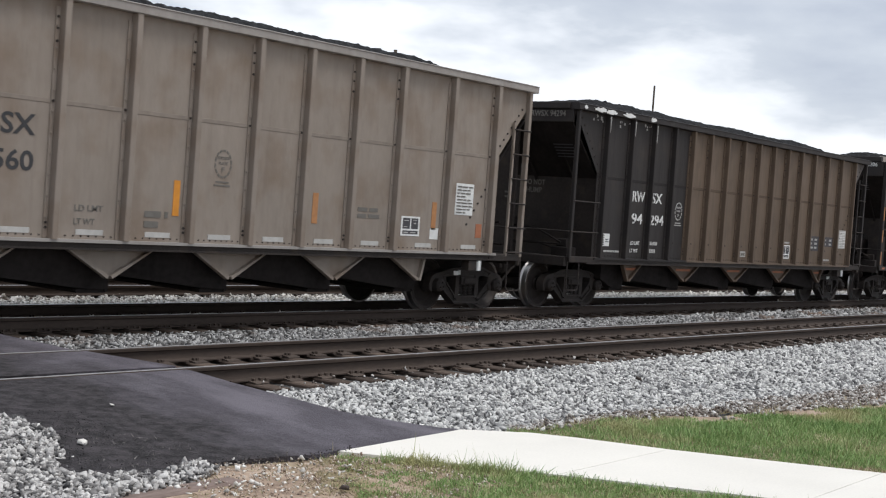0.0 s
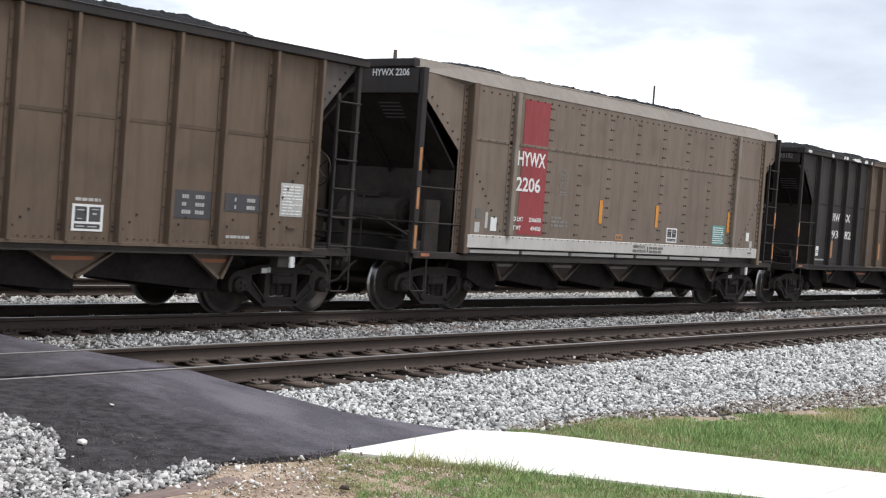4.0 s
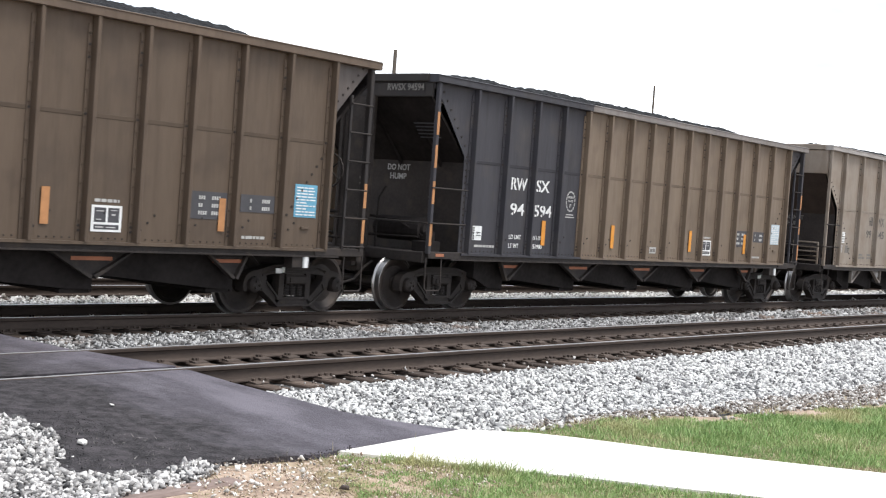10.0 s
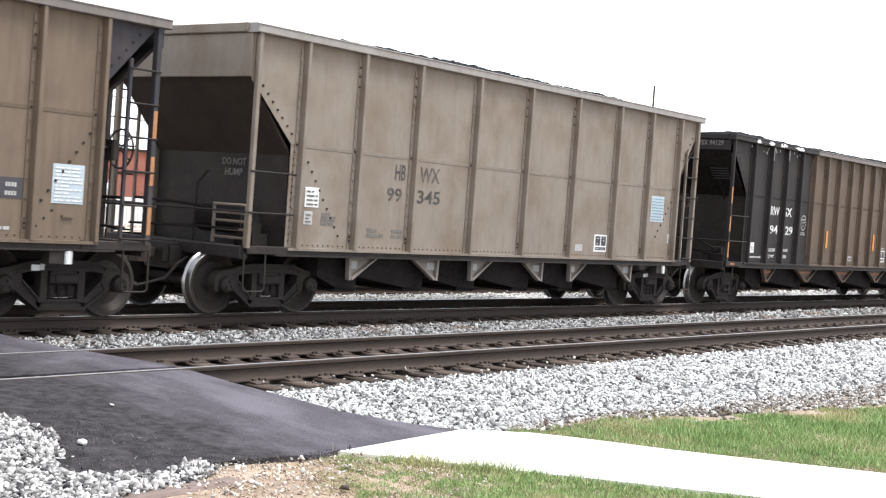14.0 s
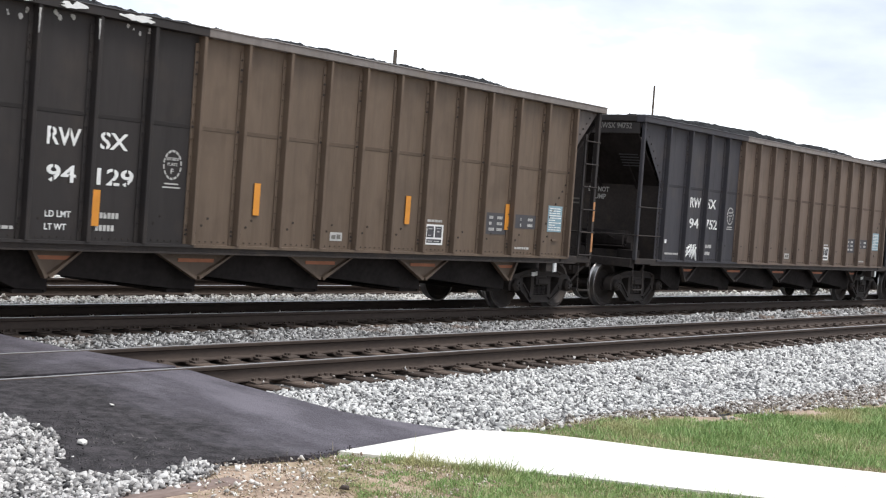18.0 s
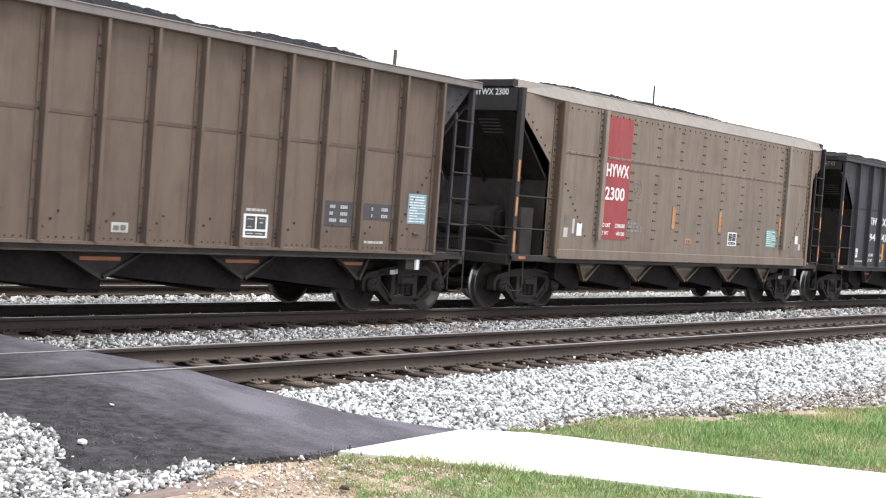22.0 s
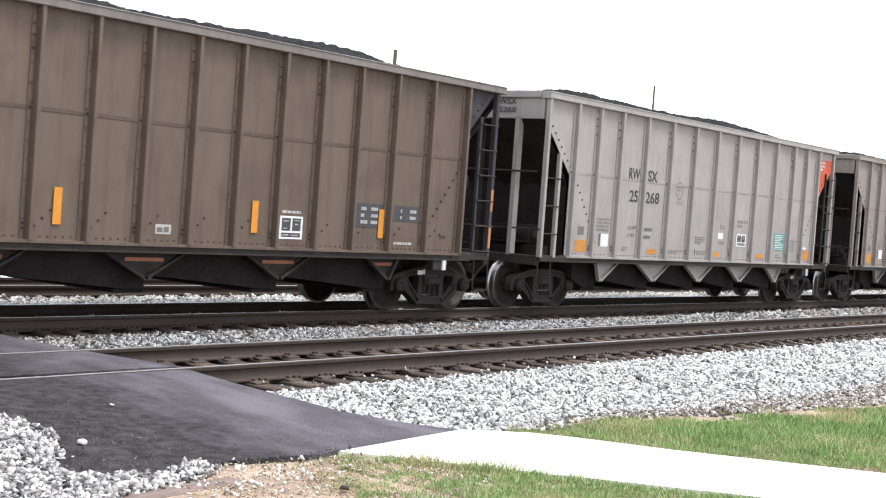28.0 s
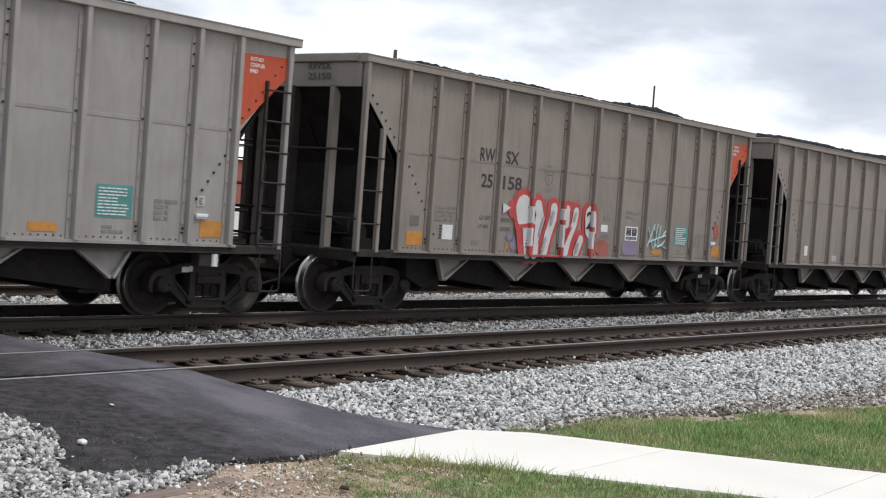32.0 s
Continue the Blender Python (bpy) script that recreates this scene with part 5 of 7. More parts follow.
def ribbed_car(kind, x, label, panels, rib_mats, chord, posts, ends, chute_mat, tape, intermediate=(), gear=1, seed=0, sill=None, reach=0.75, dark=0, high=0.46):
    """An open-top coal hopper with outside stakes. panels: the paint of each side sheet, from the car's leading end."""
    S = TYPES[kind]
    L, ribs = S["L"], S["ribs"]
    car = empty("hopper_car", pose(x, YT, 0), label, "hopper car", "cars of the coal train")
    edges = [0.0] + ribs + [L]
    back = half_turn(S)
    for side, m in enumerate((None, back)):
        for i in range(len(edges) - 1):
            what = "first" if i == 0 else "last" if i == len(edges) - 2 else "mid"
            mat = panels(i)
            put("side_panel", cached((kind, "panel", i, mat.name), lambda: panel_mesh(edges[i] - (0.03 if i else 0), edges[i + 1] - 0.03, S, what, mat)), car, m)
        for i, r in enumerate(ribs):
            mat = rib_mats(i)
            put("side_stake", cached((kind, "rib", mat.name, i % 3 > 0), lambda: rib_mesh(S, mat, i % 3 > 0)), car, (m or Matrix()) @ pose(r, 0, 0))
        split = ribs[dark - 1] if dark else 0.0
        if dark:
            put("top_chord", cached((kind, "chord_dark", rib_mats(0).name), lambda: chord_mesh(-0.02, split, S["zt"], rib_mats(0))), car, m)
        put("top_chord", cached((kind, "chord", chord.name), lambda: chord_mesh(split if dark else -0.02, L + 0.02, S["zt"], chord)), car, m)
        sm = sill or rib_mats(8)
        if dark:
            put("side_sill", cached((kind, "sill_dark", rib_mats(0).name), lambda: sill_mesh(split, S["cut_l"][1][0], 0.0, S["zb"], rib_mats(0))), car, m)
        put("side_sill", cached((kind, "side_sill", sm.name), lambda: sill_mesh(L, split or S["cut_l"][1][0], L - S["cut_r"][1][0], S["zb"], sm)), car, m)
        put("lower_flange", cached((kind, "flange"), lambda: flange_mesh(L, S["cut_l"][1][0], L - S["cut_r"][1][0], S["zb"])), car, m)
        for c in S["chutes"]:
            put("chute_side", cached((kind, "chute", c, chute_mat.name, bool(tape)), lambda: chute_mesh(*c, S["zb"] - 0.115, 0.56, chute_mat, tape)), car, m)
    tips = [c[1] for c in S["chutes"]]
    if kind == "T":
        tips = [(tips[i] + tips[i + 1]) / 2 + k for i in (0, 2, 4) for k in (-0.85, 0.85)]
    for k, t in enumerate(tips):
        a = tips[k - 1] + 0.18 if k else t - 0.75
        put("hopper_pocket", cached((kind, "pocket", k), lambda: pocket_mesh(a, t, S["zb"] - 0.02)), car)
    put("coal_load", heap(L, S["zt"], seed + 0.37, high), car, None, "heaped black coal")
    common_gear(car, S, kind, posts, ends, intermediate, gear, reach)
    return car, S


def decal(car, name, mat, y, x0, x1, z0, z1, label=""):
    return put(name, plain_mesh(mat, (x0, x1, y - 0.006, y - 0.0005, z0, z1)), car, None, label)


def extent(txt):
    """Left and right edges of a line of text at its natural size."""
    if ("extent", txt) not in TEXTS:
        cu = bpy.data.curves.new("letters", "FONT")
        cu.body, cu.offset = txt, 0.018
        ob = new("letters", cu)
        me = bpy.data.meshes.new_from_object(ob.evaluated_get(bpy.context.evaluated_depsgraph_get()))
        bpy.data.objects.remove(ob)
        xs = [v.co.x for v in me.vertices]
        TEXTS["extent", txt] = (min(xs), max(xs))
    return TEXTS["extent", txt]


GAPS = {"R": ((0.36, 0.0, 1.0),), "S": ((0.5, 0.0, 0.28), (0.5, 0.72, 1.0)), "4": ((0.56, 0.0, 0.42),), "W": ((0.5, 0.55, 1.0),)}


def stencil_words(car, txt, x0, x1, z0, z1, mat, y, ground, name):
    """Stencilled marks: letters with the bridges of the stencil left in the ground's paint."""
    mark = words(car, txt, x0, x1, z0, z1, mat, y, name)
    lo, hi = extent(txt)
    f = Form()
    for i, c in enumerate(txt):
        a, b = extent(c)
        right = extent(txt[:i + 1])[1]
        for u, v0, v1 in GAPS.get(c, () if c in "17X" else ((0.5, 0.0, 0.30), (0.5, 0.70, 1.0))):
            q = x0 + (right - (b - a) * (1 - u) - lo) / (hi - lo) * (x1 - x0)
            f.box(q - 0.011, q + 0.011, y - 0.0075, y - 0.001, z0 - 0.004 + (z1 - z0) * v0, z0 + 0.004 + (z1 - z0) * v1)
    if f.v:
        put("stencil_bridge", f.mesh("stencil_bridge", ground), mark)
    return mark


def words(car, txt, x0, x1, z0, z1, mat, y, name="lettering"):
    return put(name, lettering(txt, x0, x1, z0, z1, mat, y), car, None, "painted " + mat.name.replace("_", " "))


def stencil_box(car, x0, x1, z0, z1, y, pale=WHITE):
    """The framed data stencil: two dark panes over a strip, in a white frame."""
    f = Form()
    f.box(x0, x1, y - 0.006, y - 0.001, z0, z1)
    f.slot = 1
    w, h = x1 - x0, z1 - z0
    for a, b, c, d in ((0.09, 0.47, 0.36, 0.91), (0.54, 0.91, 0.36, 0.91), (0.09, 0.91, 0.09, 0.27)):
        f.box(x0 + a * w, x0 + b * w, y - 0.008, y - 0.005, z0 + c * h, z0 + d * h)
    f.slot = 2
    for a, b, c, d in ((0.16, 0.38, 0.76, 0.80), (0.16, 0.32, 0.44, 0.48), (0.66, 0.78, 0.62, 0.68), (0.62, 0.84, 0.80, 0.83), (0.14, 0.40, 0.15, 0.20), (0.50, 0.80, 0.15, 0.19)):
        f.box(x0 + a * w, x0 + b * w, y - 0.010, y - 0.0075, z0 + c * h, z0 + d * h)
    put("data_stencil", f.mesh("data_stencil", pale, TABLE, WHITE_DIM), car, None, "framed white data stencil")


def roundel(car, x, z, r, mat, y, lines=True):
    f = Form()
    for k in range(14):
        a, b = math.tau * k / 14, math.tau * (k + 0.72) / 14
        pts = [(x + q * math.cos(u) * 0.8, z + q * math.sin(u)) for q, u in ((r, a), (r, (a + b) / 2), (r, b), (r * 0.86, b), (r * 0.86, (a + b) / 2), (r * 0.86, a))]
        f.prism(pts, "y", y - 0.006, y - 0.001)
    if lines:
        f.box(x - r * 0.6, x + r * 0.6, y - 0.006, y - 0.001, z - r * 1.32, z - r * 1.22)
        f.box(x - r * 0.75, x + r * 0.75, y - 0.006, y - 0.001, z - r * 1.56, z - r * 1.46)
    ring = put("roundel", f.mesh("roundel", mat), car, None, "dashed painted ring with small words")
    for txt, w, dz, h in (("EXCEEDS", 0.52, 0.30, 0.20), ("PLATE", 0.42, -0.06, 0.20), ("F", 0.13, -0.60, 0.36)):
        put("lettering", lettering(txt, x - r * w, x + r * w, z + dz * r, z + (dz + h) * r, mat, y), ring)


def word_bars(x0, x1, z0, z1, rows, fill, seed):
    """Lines of small print as bars of word length between x0 and x1."""
    rng = random.Random(seed)
    out, h = [], (z1 - z0) / rows
    for k in range(rows):
        x, end = x0, x1 - rng.choice((0, 0, 0.12, 0.4)) * (x1 - x0)
        while x < end - 0.02:
            w = min(rng.uniform(1.0, 3.2) * h, end - x)
            out.append((x, x + w, z0 + h * k, z0 + h * (k + fill)))
            x += w + 0.45 * h
    return out


def sticker(car, x0, x1, z0, z1, mat, y, ink=WHITE, rows=9, label=""):
    s = decal(car, "sticker", mat, y, x0, x1, z0, z1, label)
    put("print", bars(word_bars(x0 + 0.035, x1 - 0.03, z0 + 0.03, z1 - 0.015, rows, 0.42, int(x0 * 100)), ink, y - 0.006), s)


def small_print(car, x0, x1, z0, z1, rows, mat, y):
    put("small_print", bars(word_bars(x0, x1, z0, z1, rows, 0.62 if rows > 1 else 1.0, int(x0 * 100 + z0 * 10)), mat, y), car)


def end_marks(car, S, kind, header, header_mat, y_mid, tone=DUSTY, hump=True):
    """Writing on the leading end, which faces along the track towards -x."""
    turn = pose(0, 0, 0, 0, 0, -90)
    if header:
        for i, txt in enumerate(header):
            h, w = (0.11, 0.25) if len(header) > 1 else (0.12, 0.40)
            z = S["zt"] - 0.25 - 0.16 * i if len(header) > 1 else S["zt"] - 0.28
            put("end_lettering", lettering(txt, -w, w, z, z + h, header_mat, 0.0), car, pose(-0.013, y_mid, 0, 0, 0, -90))
    if hump:
        for i, (txt, w) in enumerate((("DO NOT", 0.26), ("HUMP", 0.19))):
            put("end_lettering", lettering(txt, -w, w, S["bulk_z"] - 0.18 - 0.16 * i, S["bulk_z"] - 0.07 - 0.16 * i, tone, 0.0), car, pose(S["bulk"] + 0.012, -0.30 if kind == "T" else 0.04, 0, 0, 0, -90))
    put("small_print", bars([(-0.25, 0.2, 0.075 * k, 0.075 * k + 0.025) for k in range(5)], TABLE, 0.0), car, (pose(0.37, -0.80, 3.26, 0, -42, 0) if kind == "H" else pose(0.60, -1.08, 2.98, 0, -42, 0)) @ pose(0, 0, 0, 0, 0, -90))


def tape_on_posts(car, S, where, m=None):
    """Strips of orange tape down a post and one on the end sill."""
    put("reflective_tape", plain_mesh(SALMON, (0.30, 0.52, -1.582, -1.575, 0.975, 1.025)), car, m)
    for x, zs in where:
        for z in zs:
            put("reflective_tape", plain_mesh(ORANGE_PALE, (x, x + 0.06, -1.606, -1.599, z, z + 0.38)), car, m)


def brown_car(x, number, seed, dark_from=5, brown=BROWN, black=NAVY, label="", blue=True, chord=None, orange=(), stuck=BLUE, gear=0, box=True, table=True, reach=0.75, high=0.46, sooty=False, bracket=False, lift=1.24):
    S = TYPES["A"]
    car, S = ribbed_car("A", x, label, lambda i: black if i < dark_from else (NAVY if black is NAVY else END_GREY) if i == 16 else brown, lambda i: black if i < dark_from - 1 else brown,
                        chord or CHORD, black, (BLACK, STEEL_DARK), BROWN_DARK if brown is BROWN_RED else TRUCK, SALMON, (), gear, seed, None, reach, dark_from, high)
    y = -1.625 + S["deep"]
    a, b = number
    stencil_words(car, "RW", 2.42, 2.92, 2.22, 2.44, WHITE, y, black, "reporting_mark")
    stencil_words(car, "SX", 3.22, 3.66, 2.22, 2.44, WHITE, y, black, "reporting_mark")
    stencil_words(car, a, 2.44, 2.88, 1.76, 1.98, WHITE, y, black, "car_number")
    stencil_words(car, b, 3.20, 3.78, 1.76, 1.98, WHITE, y, black, "car_number")
    faint = DUSTY if sooty else WHITE
    if not sooty:
        words(car, "LD LMT", 2.46, 2.84, 1.33, 1.41, faint, y)
        words(car, "LT WT", 2.46, 2.78, 1.17, 1.25, faint, y)
        if b == "594":
            words(car, "211100", 3.20, 3.56, 1.33, 1.41, faint, y)
            words(car, "51900", 3.24, 3.54, 1.17, 1.25, faint, y)
        else:
            put("small_print", bars([(3.22 + 0.062 * q, 3.265 + 0.062 * q, z, z + 0.075) for z in (1.18, 1.34) for q in range(6 if z > 1.3 else 5)], WHITE_DIM, y), car)
        roundel(car, 4.42, 2.10, 0.20, WHITE_DIM, y)
    if bracket:
        lab = put("route_bracket", plain_mesh(WHITE, (1.255, 1.31, y - 0.012, y, 1.40, 1.74), (1.31, 1.46, y - 0.012, y, 1.40, 1.48)), car, None, "torn white placard, an angle of it left")
    else:
        lab = decal(car, "sticker", WHITE, y, 1.36, 1.62, 1.28, 1.53)
        put("print", bars([(1.37, 1.405, 1.295 + 0.046 * k, 1.325 + 0.046 * k) for k in range(5)] + [(1.47, 1.59, 1.36, 1.375), (1.46, 1.58, 1.41, 1.425)], INK, y - 0.006), lab)
    put("lift_mark", bars([(1.275, 1.315, 1.09 + 0.052 * k, 1.125 + 0.052 * k) for k in range(7)], WHITE_DIM, y), car)
    small_print(car, 1.43, 2.02, 1.16, 1.20, 1, WHITE_DIM, y)
    decal(car, "data_plate", WHITE_DIM, y, 7.60, 7.87, 1.17, 1.30)
    put("print", bars([(7.63, 7.72, 1.20, 1.26), (7.75, 7.83, 1.20, 1.27)], INK_FADED, y - 0.006), car)
    if box:
        stencil_box(car, 9.91, 10.39, 1.17, 1.51, y)
        small_print(car, 9.95, 10.34, 1.55, 1.59, 1, WHITE_DIM, y)
    if table:
        for x0, x1, z0, z1, rows in ((11.50, 12.20, 1.40, 1.78, 3), (12.46, 13.13, 1.53, 1.78, 2)):
            t = decal(car, "dimension_table", TABLE, y, x0, x1, z0, z1)
            chars = []
            for k in range(rows):
                z = z1 - 0.11 - 0.105 * k
                chars += [(c, c + 0.028, z, z + 0.052) for c in [x0 + 0.18 + 0.041 * q for q in range((3, 2, 4)[k] if rows == 3 else 1)] + [x0 + 0.42 + 0.041 * q for q in range(4)]]
            put("print", bars(chars, WHITE_DIM, y - 0.006), t)
        small_print(car, 12.52, 13.0, 1.15, 1.19, 1, WHITE_DIM, y)
    if blue:
        sticker(car, 13.54, 14.01, 1.50, 1.99, stuck, y, WHITE, 10, "pale blue printed notice sticker")
    put("card_holder", plain_mesh(brown, (13.7, 13.88, y - 0.03, y, 1.33, 1.36)), car)
    for ox in orange:
        decal(car, "reflector", ORANGE_PALE if sooty else ORANGE, y - 0.013, ox, ox + 0.12, lift if ox > 5 else 1.24, (lift if ox > 5 else 1.24) + 0.46, "orange reflective strip")
    end_marks(car, S, "A", ["RWSX " + a + b], DUSTY, -0.93, INK_FADED if black is BLACK and not sooty else WHITE_DIM)
    return car, S


def smears(car, S, places, thrown=True):
    """Dried white splashes along the top rail, with drops thrown on the side below them."""
    rng = random.Random(int(places[0][0] * 100))
    for x, w in places:
        f = Form()
        n = 18
        f.prism([(x + w * math.cos(math.tau * k / n) * (0.8 + 0.55 * noise.noise((k * 1.7, x, 0))),
                  S["zt"] - 0.075 + 0.055 * max(-0.9, math.sin(math.tau * k / n) * (0.8 + 0.9 * noise.noise((k * 1.3, 3, x))))) for k in range(n)], "y", -1.651, -1.62)
        put("dried_splash", f.mesh("dried_splash", WHITE), car, None, "dried white splash")
        if thrown and w > 0.1:
            f = Form()
            for _ in range(5):
                q, z, r = x + rng.uniform(-w, w), S["zt"] - 0.17 - abs(rng.gauss(0, 0.07)), rng.uniform(0.012, 0.035)
                f.prism([(q + r * (0.7 + 0.5 * rng.random()) * math.cos(math.tau * k / 7), z + r * 1.3 * math.sin(math.tau * k / 7)) for k in range(7)], "y", -1.625 + S["deep"] - 0.004, -1.625 + S["deep"] + 0.002)
            tagged(put("splatter", f.mesh("splatter", WHITE_DIM), car), kind="stuff")


def drips(car, S, xs):
    """Thin runs that wander down a stake and taper out."""
    for x, l in xs:
        top, n = S["zt"] - 0.17, 9
        mid = [(x - 0.015 + 0.010 * noise.noise((k * 0.9, x * 3, 1)), top - l * k / n, 0.017 * (1 - 0.8 * k / n) * (1 + 0.7 * noise.noise((k * 1.7, x, 5)))) for k in range(n + 1)]
        f = Form()
        f.prism([(a - w, z) for a, z, w in mid] + [(a + w, z) for a, z, w in reversed(mid)], "y", -1.632, -1.624)
        put("dried_splash", f.mesh("dried_splash", WHITE_DIM), car, None, "dried white drip")



CARS = []

car, S = ribbed_car("G", 6.37, "grimy grey steel coal hopper with a pale bottom rail", lambda i: RUSTY_GREY, lambda i: RUSTY_GREY, CHORD_PALE, RUSTY_GREY, (RUSTY_GREY, STEEL_DARK), RUSTY_GREY, None, (), 0, 1, SILVER)
y = -1.625 + S["deep"]
words(car, "RW", 2.0, 2.32, 2.30, 2.56, INK, y, "reporting_mark")
words(car, "SX", 2.72, 3.20, 2.30, 2.56, INK, y, "reporting_mark")
words(car, "560", 2.62, 3.20, 1.87, 2.12, INK, y, "car_number")
roundel(car, 6.28, 2.18, 0.20, INK_FADED, y)
words(car, "LD LMT", 3.84, 4.28, 1.42, 1.50, INK_FADED, y)
words(car, "LT WT", 3.84, 4.16, 1.25, 1.33, INK_FADED, y)
small_print(car, 4.95, 5.35, 1.25, 1.52, 2, INK_FADED, y)
for i, r in enumerate(S["ribs"][1:]):
    decal(car, "reflector", WHITE_DIM, y, r - 0.78, r - 0.36, 1.12, 1.19)
decal(car, "reflector", ORANGE, y, 5.42, 5.53, 1.42, 1.90, "orange reflective strip")
for ox in (8.12, 11.0):
    decal(car, "reflector", ORANGE_PALE, y, ox, ox + 0.12, 1.42, 1.88, "worn orange reflective strip")
decal(car, "repair_patch", SALMON, y, 12.25, 12.42, 1.32, 1.56)
stencil_box(car, 10.22, 10.70, 1.30, 1.62, y)
sticker(car, 11.62, 12.12, 1.70, 2.24, WHITE, y, INK_FADED, 9, "white printed notice sticker")
decal(car, "data_plate", WHITE, y, 10.98, 11.2, 1.26, 1.45)
small_print(car, 9.15, 9.7, 1.55, 1.75, 2, INK_FADED, y)
CARS.append((car, 6.37))

car, S = brown_car(21.51, ("94", "294"), 2, 5, BROWN_RED, BLACK, "dusty brown coal hopper with sooty black leading panels and heaped coal", chord=BLACK, stuck=WHITE_DIM)
smears(car, S, ((0.2, 0.07), (0.75, 0.30), (1.15, 0.24), (1.83, 0.27), (2.83, 0.14)))
drips(car, S, ((1.19, 0.30), (2.17, 0.30), (3.07, 0.36)))
CARS.append((car, 21.51))


def smooth_car(x, number, seed, sill_mat, label, gear=2, reach=0.62, slip=0.0):
    """The riveted smooth-sided hopper with a red band and an inclined upper edge."""
    L = 14.06
    S = dict(L=L, zt=4.20, zh=3.64, zb=1.05, deep=0.08, cut_l=((0.14, 3.68), (1.22, 2.79)), cut_r=((L - 0.10, 3.62), (L - 1.06, 2.86)), axles=(0.48, 2.22, 12.05, 13.79), bulk=1.2, bulk_z=2.45)
    S["seam"], S["spots"] = 3.03, 0
    body = OLIVE
    car = empty("hopper_car", pose(x, YT, 0), label, "hopper car", "cars of the coal train")
    back = half_turn(S)
    xa, xb, ys = 1.50, L - 1.12, -1.62

    def side():
        f = Form()
        f.prism([(xa + 0.06, 1.15), (xb - 0.06, 1.15), (xb - 0.06, 3.97), (xa + 0.06, 3.97)], "y", ys, ys + 0.015)
        f.prism([(xa, 1.15), (xa + 0.06, 1.15), (xa + 0.06, 3.97), (xa, 3.97)], "y", ys, ys + 0.13)
        f.prism([(xb - 0.06, 1.15), (xb, 1.15), (xb, 3.97), (xb - 0.06, 3.97)], "y", ys, ys + 0.13)
        f.box(xa, xb, ys - 0.012, ys, S["seam"] - 0.025, S["seam"] + 0.025, 0.004)
        f.slot = 1
        for k in range(48):
            f.bolt(xa + 0.15 + (xb - xa - 0.3) * k / 47, ys, 3.86, 0.017, 0.012)
            f.bolt(xa + 0.15 + (xb - xa - 0.3) * k / 47, ys - 0.012, S["seam"], 0.012, 0.008)
        for c in range(8):
            cx = 3.78 + 1.075 * c if slip else 4.02 + 1.02 * c
            for z in [3.77 - 0.193 * q for q in range(4)] + [2.80 - 0.19 * q for q in range(8)]:
                f.slot = 1
                f.bolt(cx, ys, z, 0.017, 0.012)
                f.bolt(cx + 0.085, ys, z, 0.015, 0.010)
                f.slot = 2
                q = z + 0.004 * math.sin(31 * z + 17 * c)
                f.prism([(cx - 0.015, q + 0.012), (cx + 0.11, q + 0.010), (cx + 0.15 + 0.05 * math.sin(23 * z + c), q - 0.002), (cx + 0.10, q - 0.016), (cx - 0.02, q - 0.010)], "y", ys - 0.003, ys)
        f.slot = 1
        for k in range(9):
            f.bolt(1.62 + 0.1 * k, ys, 2.42 - 0.12 * k, 0.020, 0.012)
            f.bolt(xb - 0.15 - 0.1 * k, ys, 2.42 - 0.12 * k, 0.018, 0.012)
        return f.mesh("side_panel", body, STEEL_DARK, BROWN_DARK)

    def upper():
        f = Form()
        f.add([(xa, ys - 0.012, 3.96), (xb, ys - 0.012, 3.96), (xb, ys + 0.22, 4.24), (xa, ys + 0.22, 4.24), (xa, ys + 0.10, 3.90), (xb, ys + 0.10, 3.90), (xb, ys + 0.26, 4.20), (xa, ys + 0.26, 4.20)],
              [(0, 1, 2, 3), (4, 7, 6, 5), (0, 4, 5, 1), (1, 5, 6, 2), (2, 6, 7, 3), (3, 7, 4, 0)])
        f.add([(0.02, -1.45, 4.03), (xa, ys - 0.012, 3.96), (xa, ys + 0.22, 4.24), (0.02, -1.36, 4.23), (0.02, -1.40, 3.97), (xa, ys + 0.10, 3.90), (xa, ys + 0.26, 4.20), (0.02, -1.32, 4.19)],
              [(0, 1, 2, 3), (4, 7, 6, 5), (0, 4, 5, 1), (1, 5, 6, 2), (2, 6, 7, 3), (3, 7, 4, 0)])
        f.add([(L, -1.45, 4.03), (xb, ys - 0.012, 3.96), (xb, ys + 0.22, 4.24), (L, -1.36, 4.23), (L, -1.40, 3.97), (xb, ys + 0.10, 3.90), (xb, ys + 0.26, 4.20), (L, -1.32, 4.19)],
              [(0, 1, 2, 3), (4, 7, 6, 5), (0, 4, 5, 1), (1, 5, 6, 2), (2, 6, 7, 3), (3, 7, 4, 0)])
        f.box(xa, xb, ys + 0.20, ys + 0.30, 4.21, 4.25, 0.01)
        # Paler than the side below, with sky reflection put into the paint.
        return f.mesh("inclined_side", RIDGE)

    def cheek(cut, x0, x1, s):
        (p, q), (u, w) = cut
        f = Form()
        e = 0.03 if s > 0 else L - 0.03
        f.prism([(u, 1.05), (x1 if s > 0 else x0, 1.05), (x1 if s > 0 else x0, 4.0), (e, 4.0), (e, q + 0.1), (p, q), (u, w)], "y", -1.50, -1.488)
        f.slot = 1
        for k in range(8):
            t = k / 7
            f.bolt(p + (u - p) * t + s * 0.1, -1.50, q + (w - q) * t + 0.06, 0.02, 0.012)
        for k in range(13):
            f.bolt(u + s * 0.07, -1.50, 1.2 + (w - 1.25) * k / 12, 0.02, 0.012)
        return f.mesh("end_panel", body, STEEL_DARK)

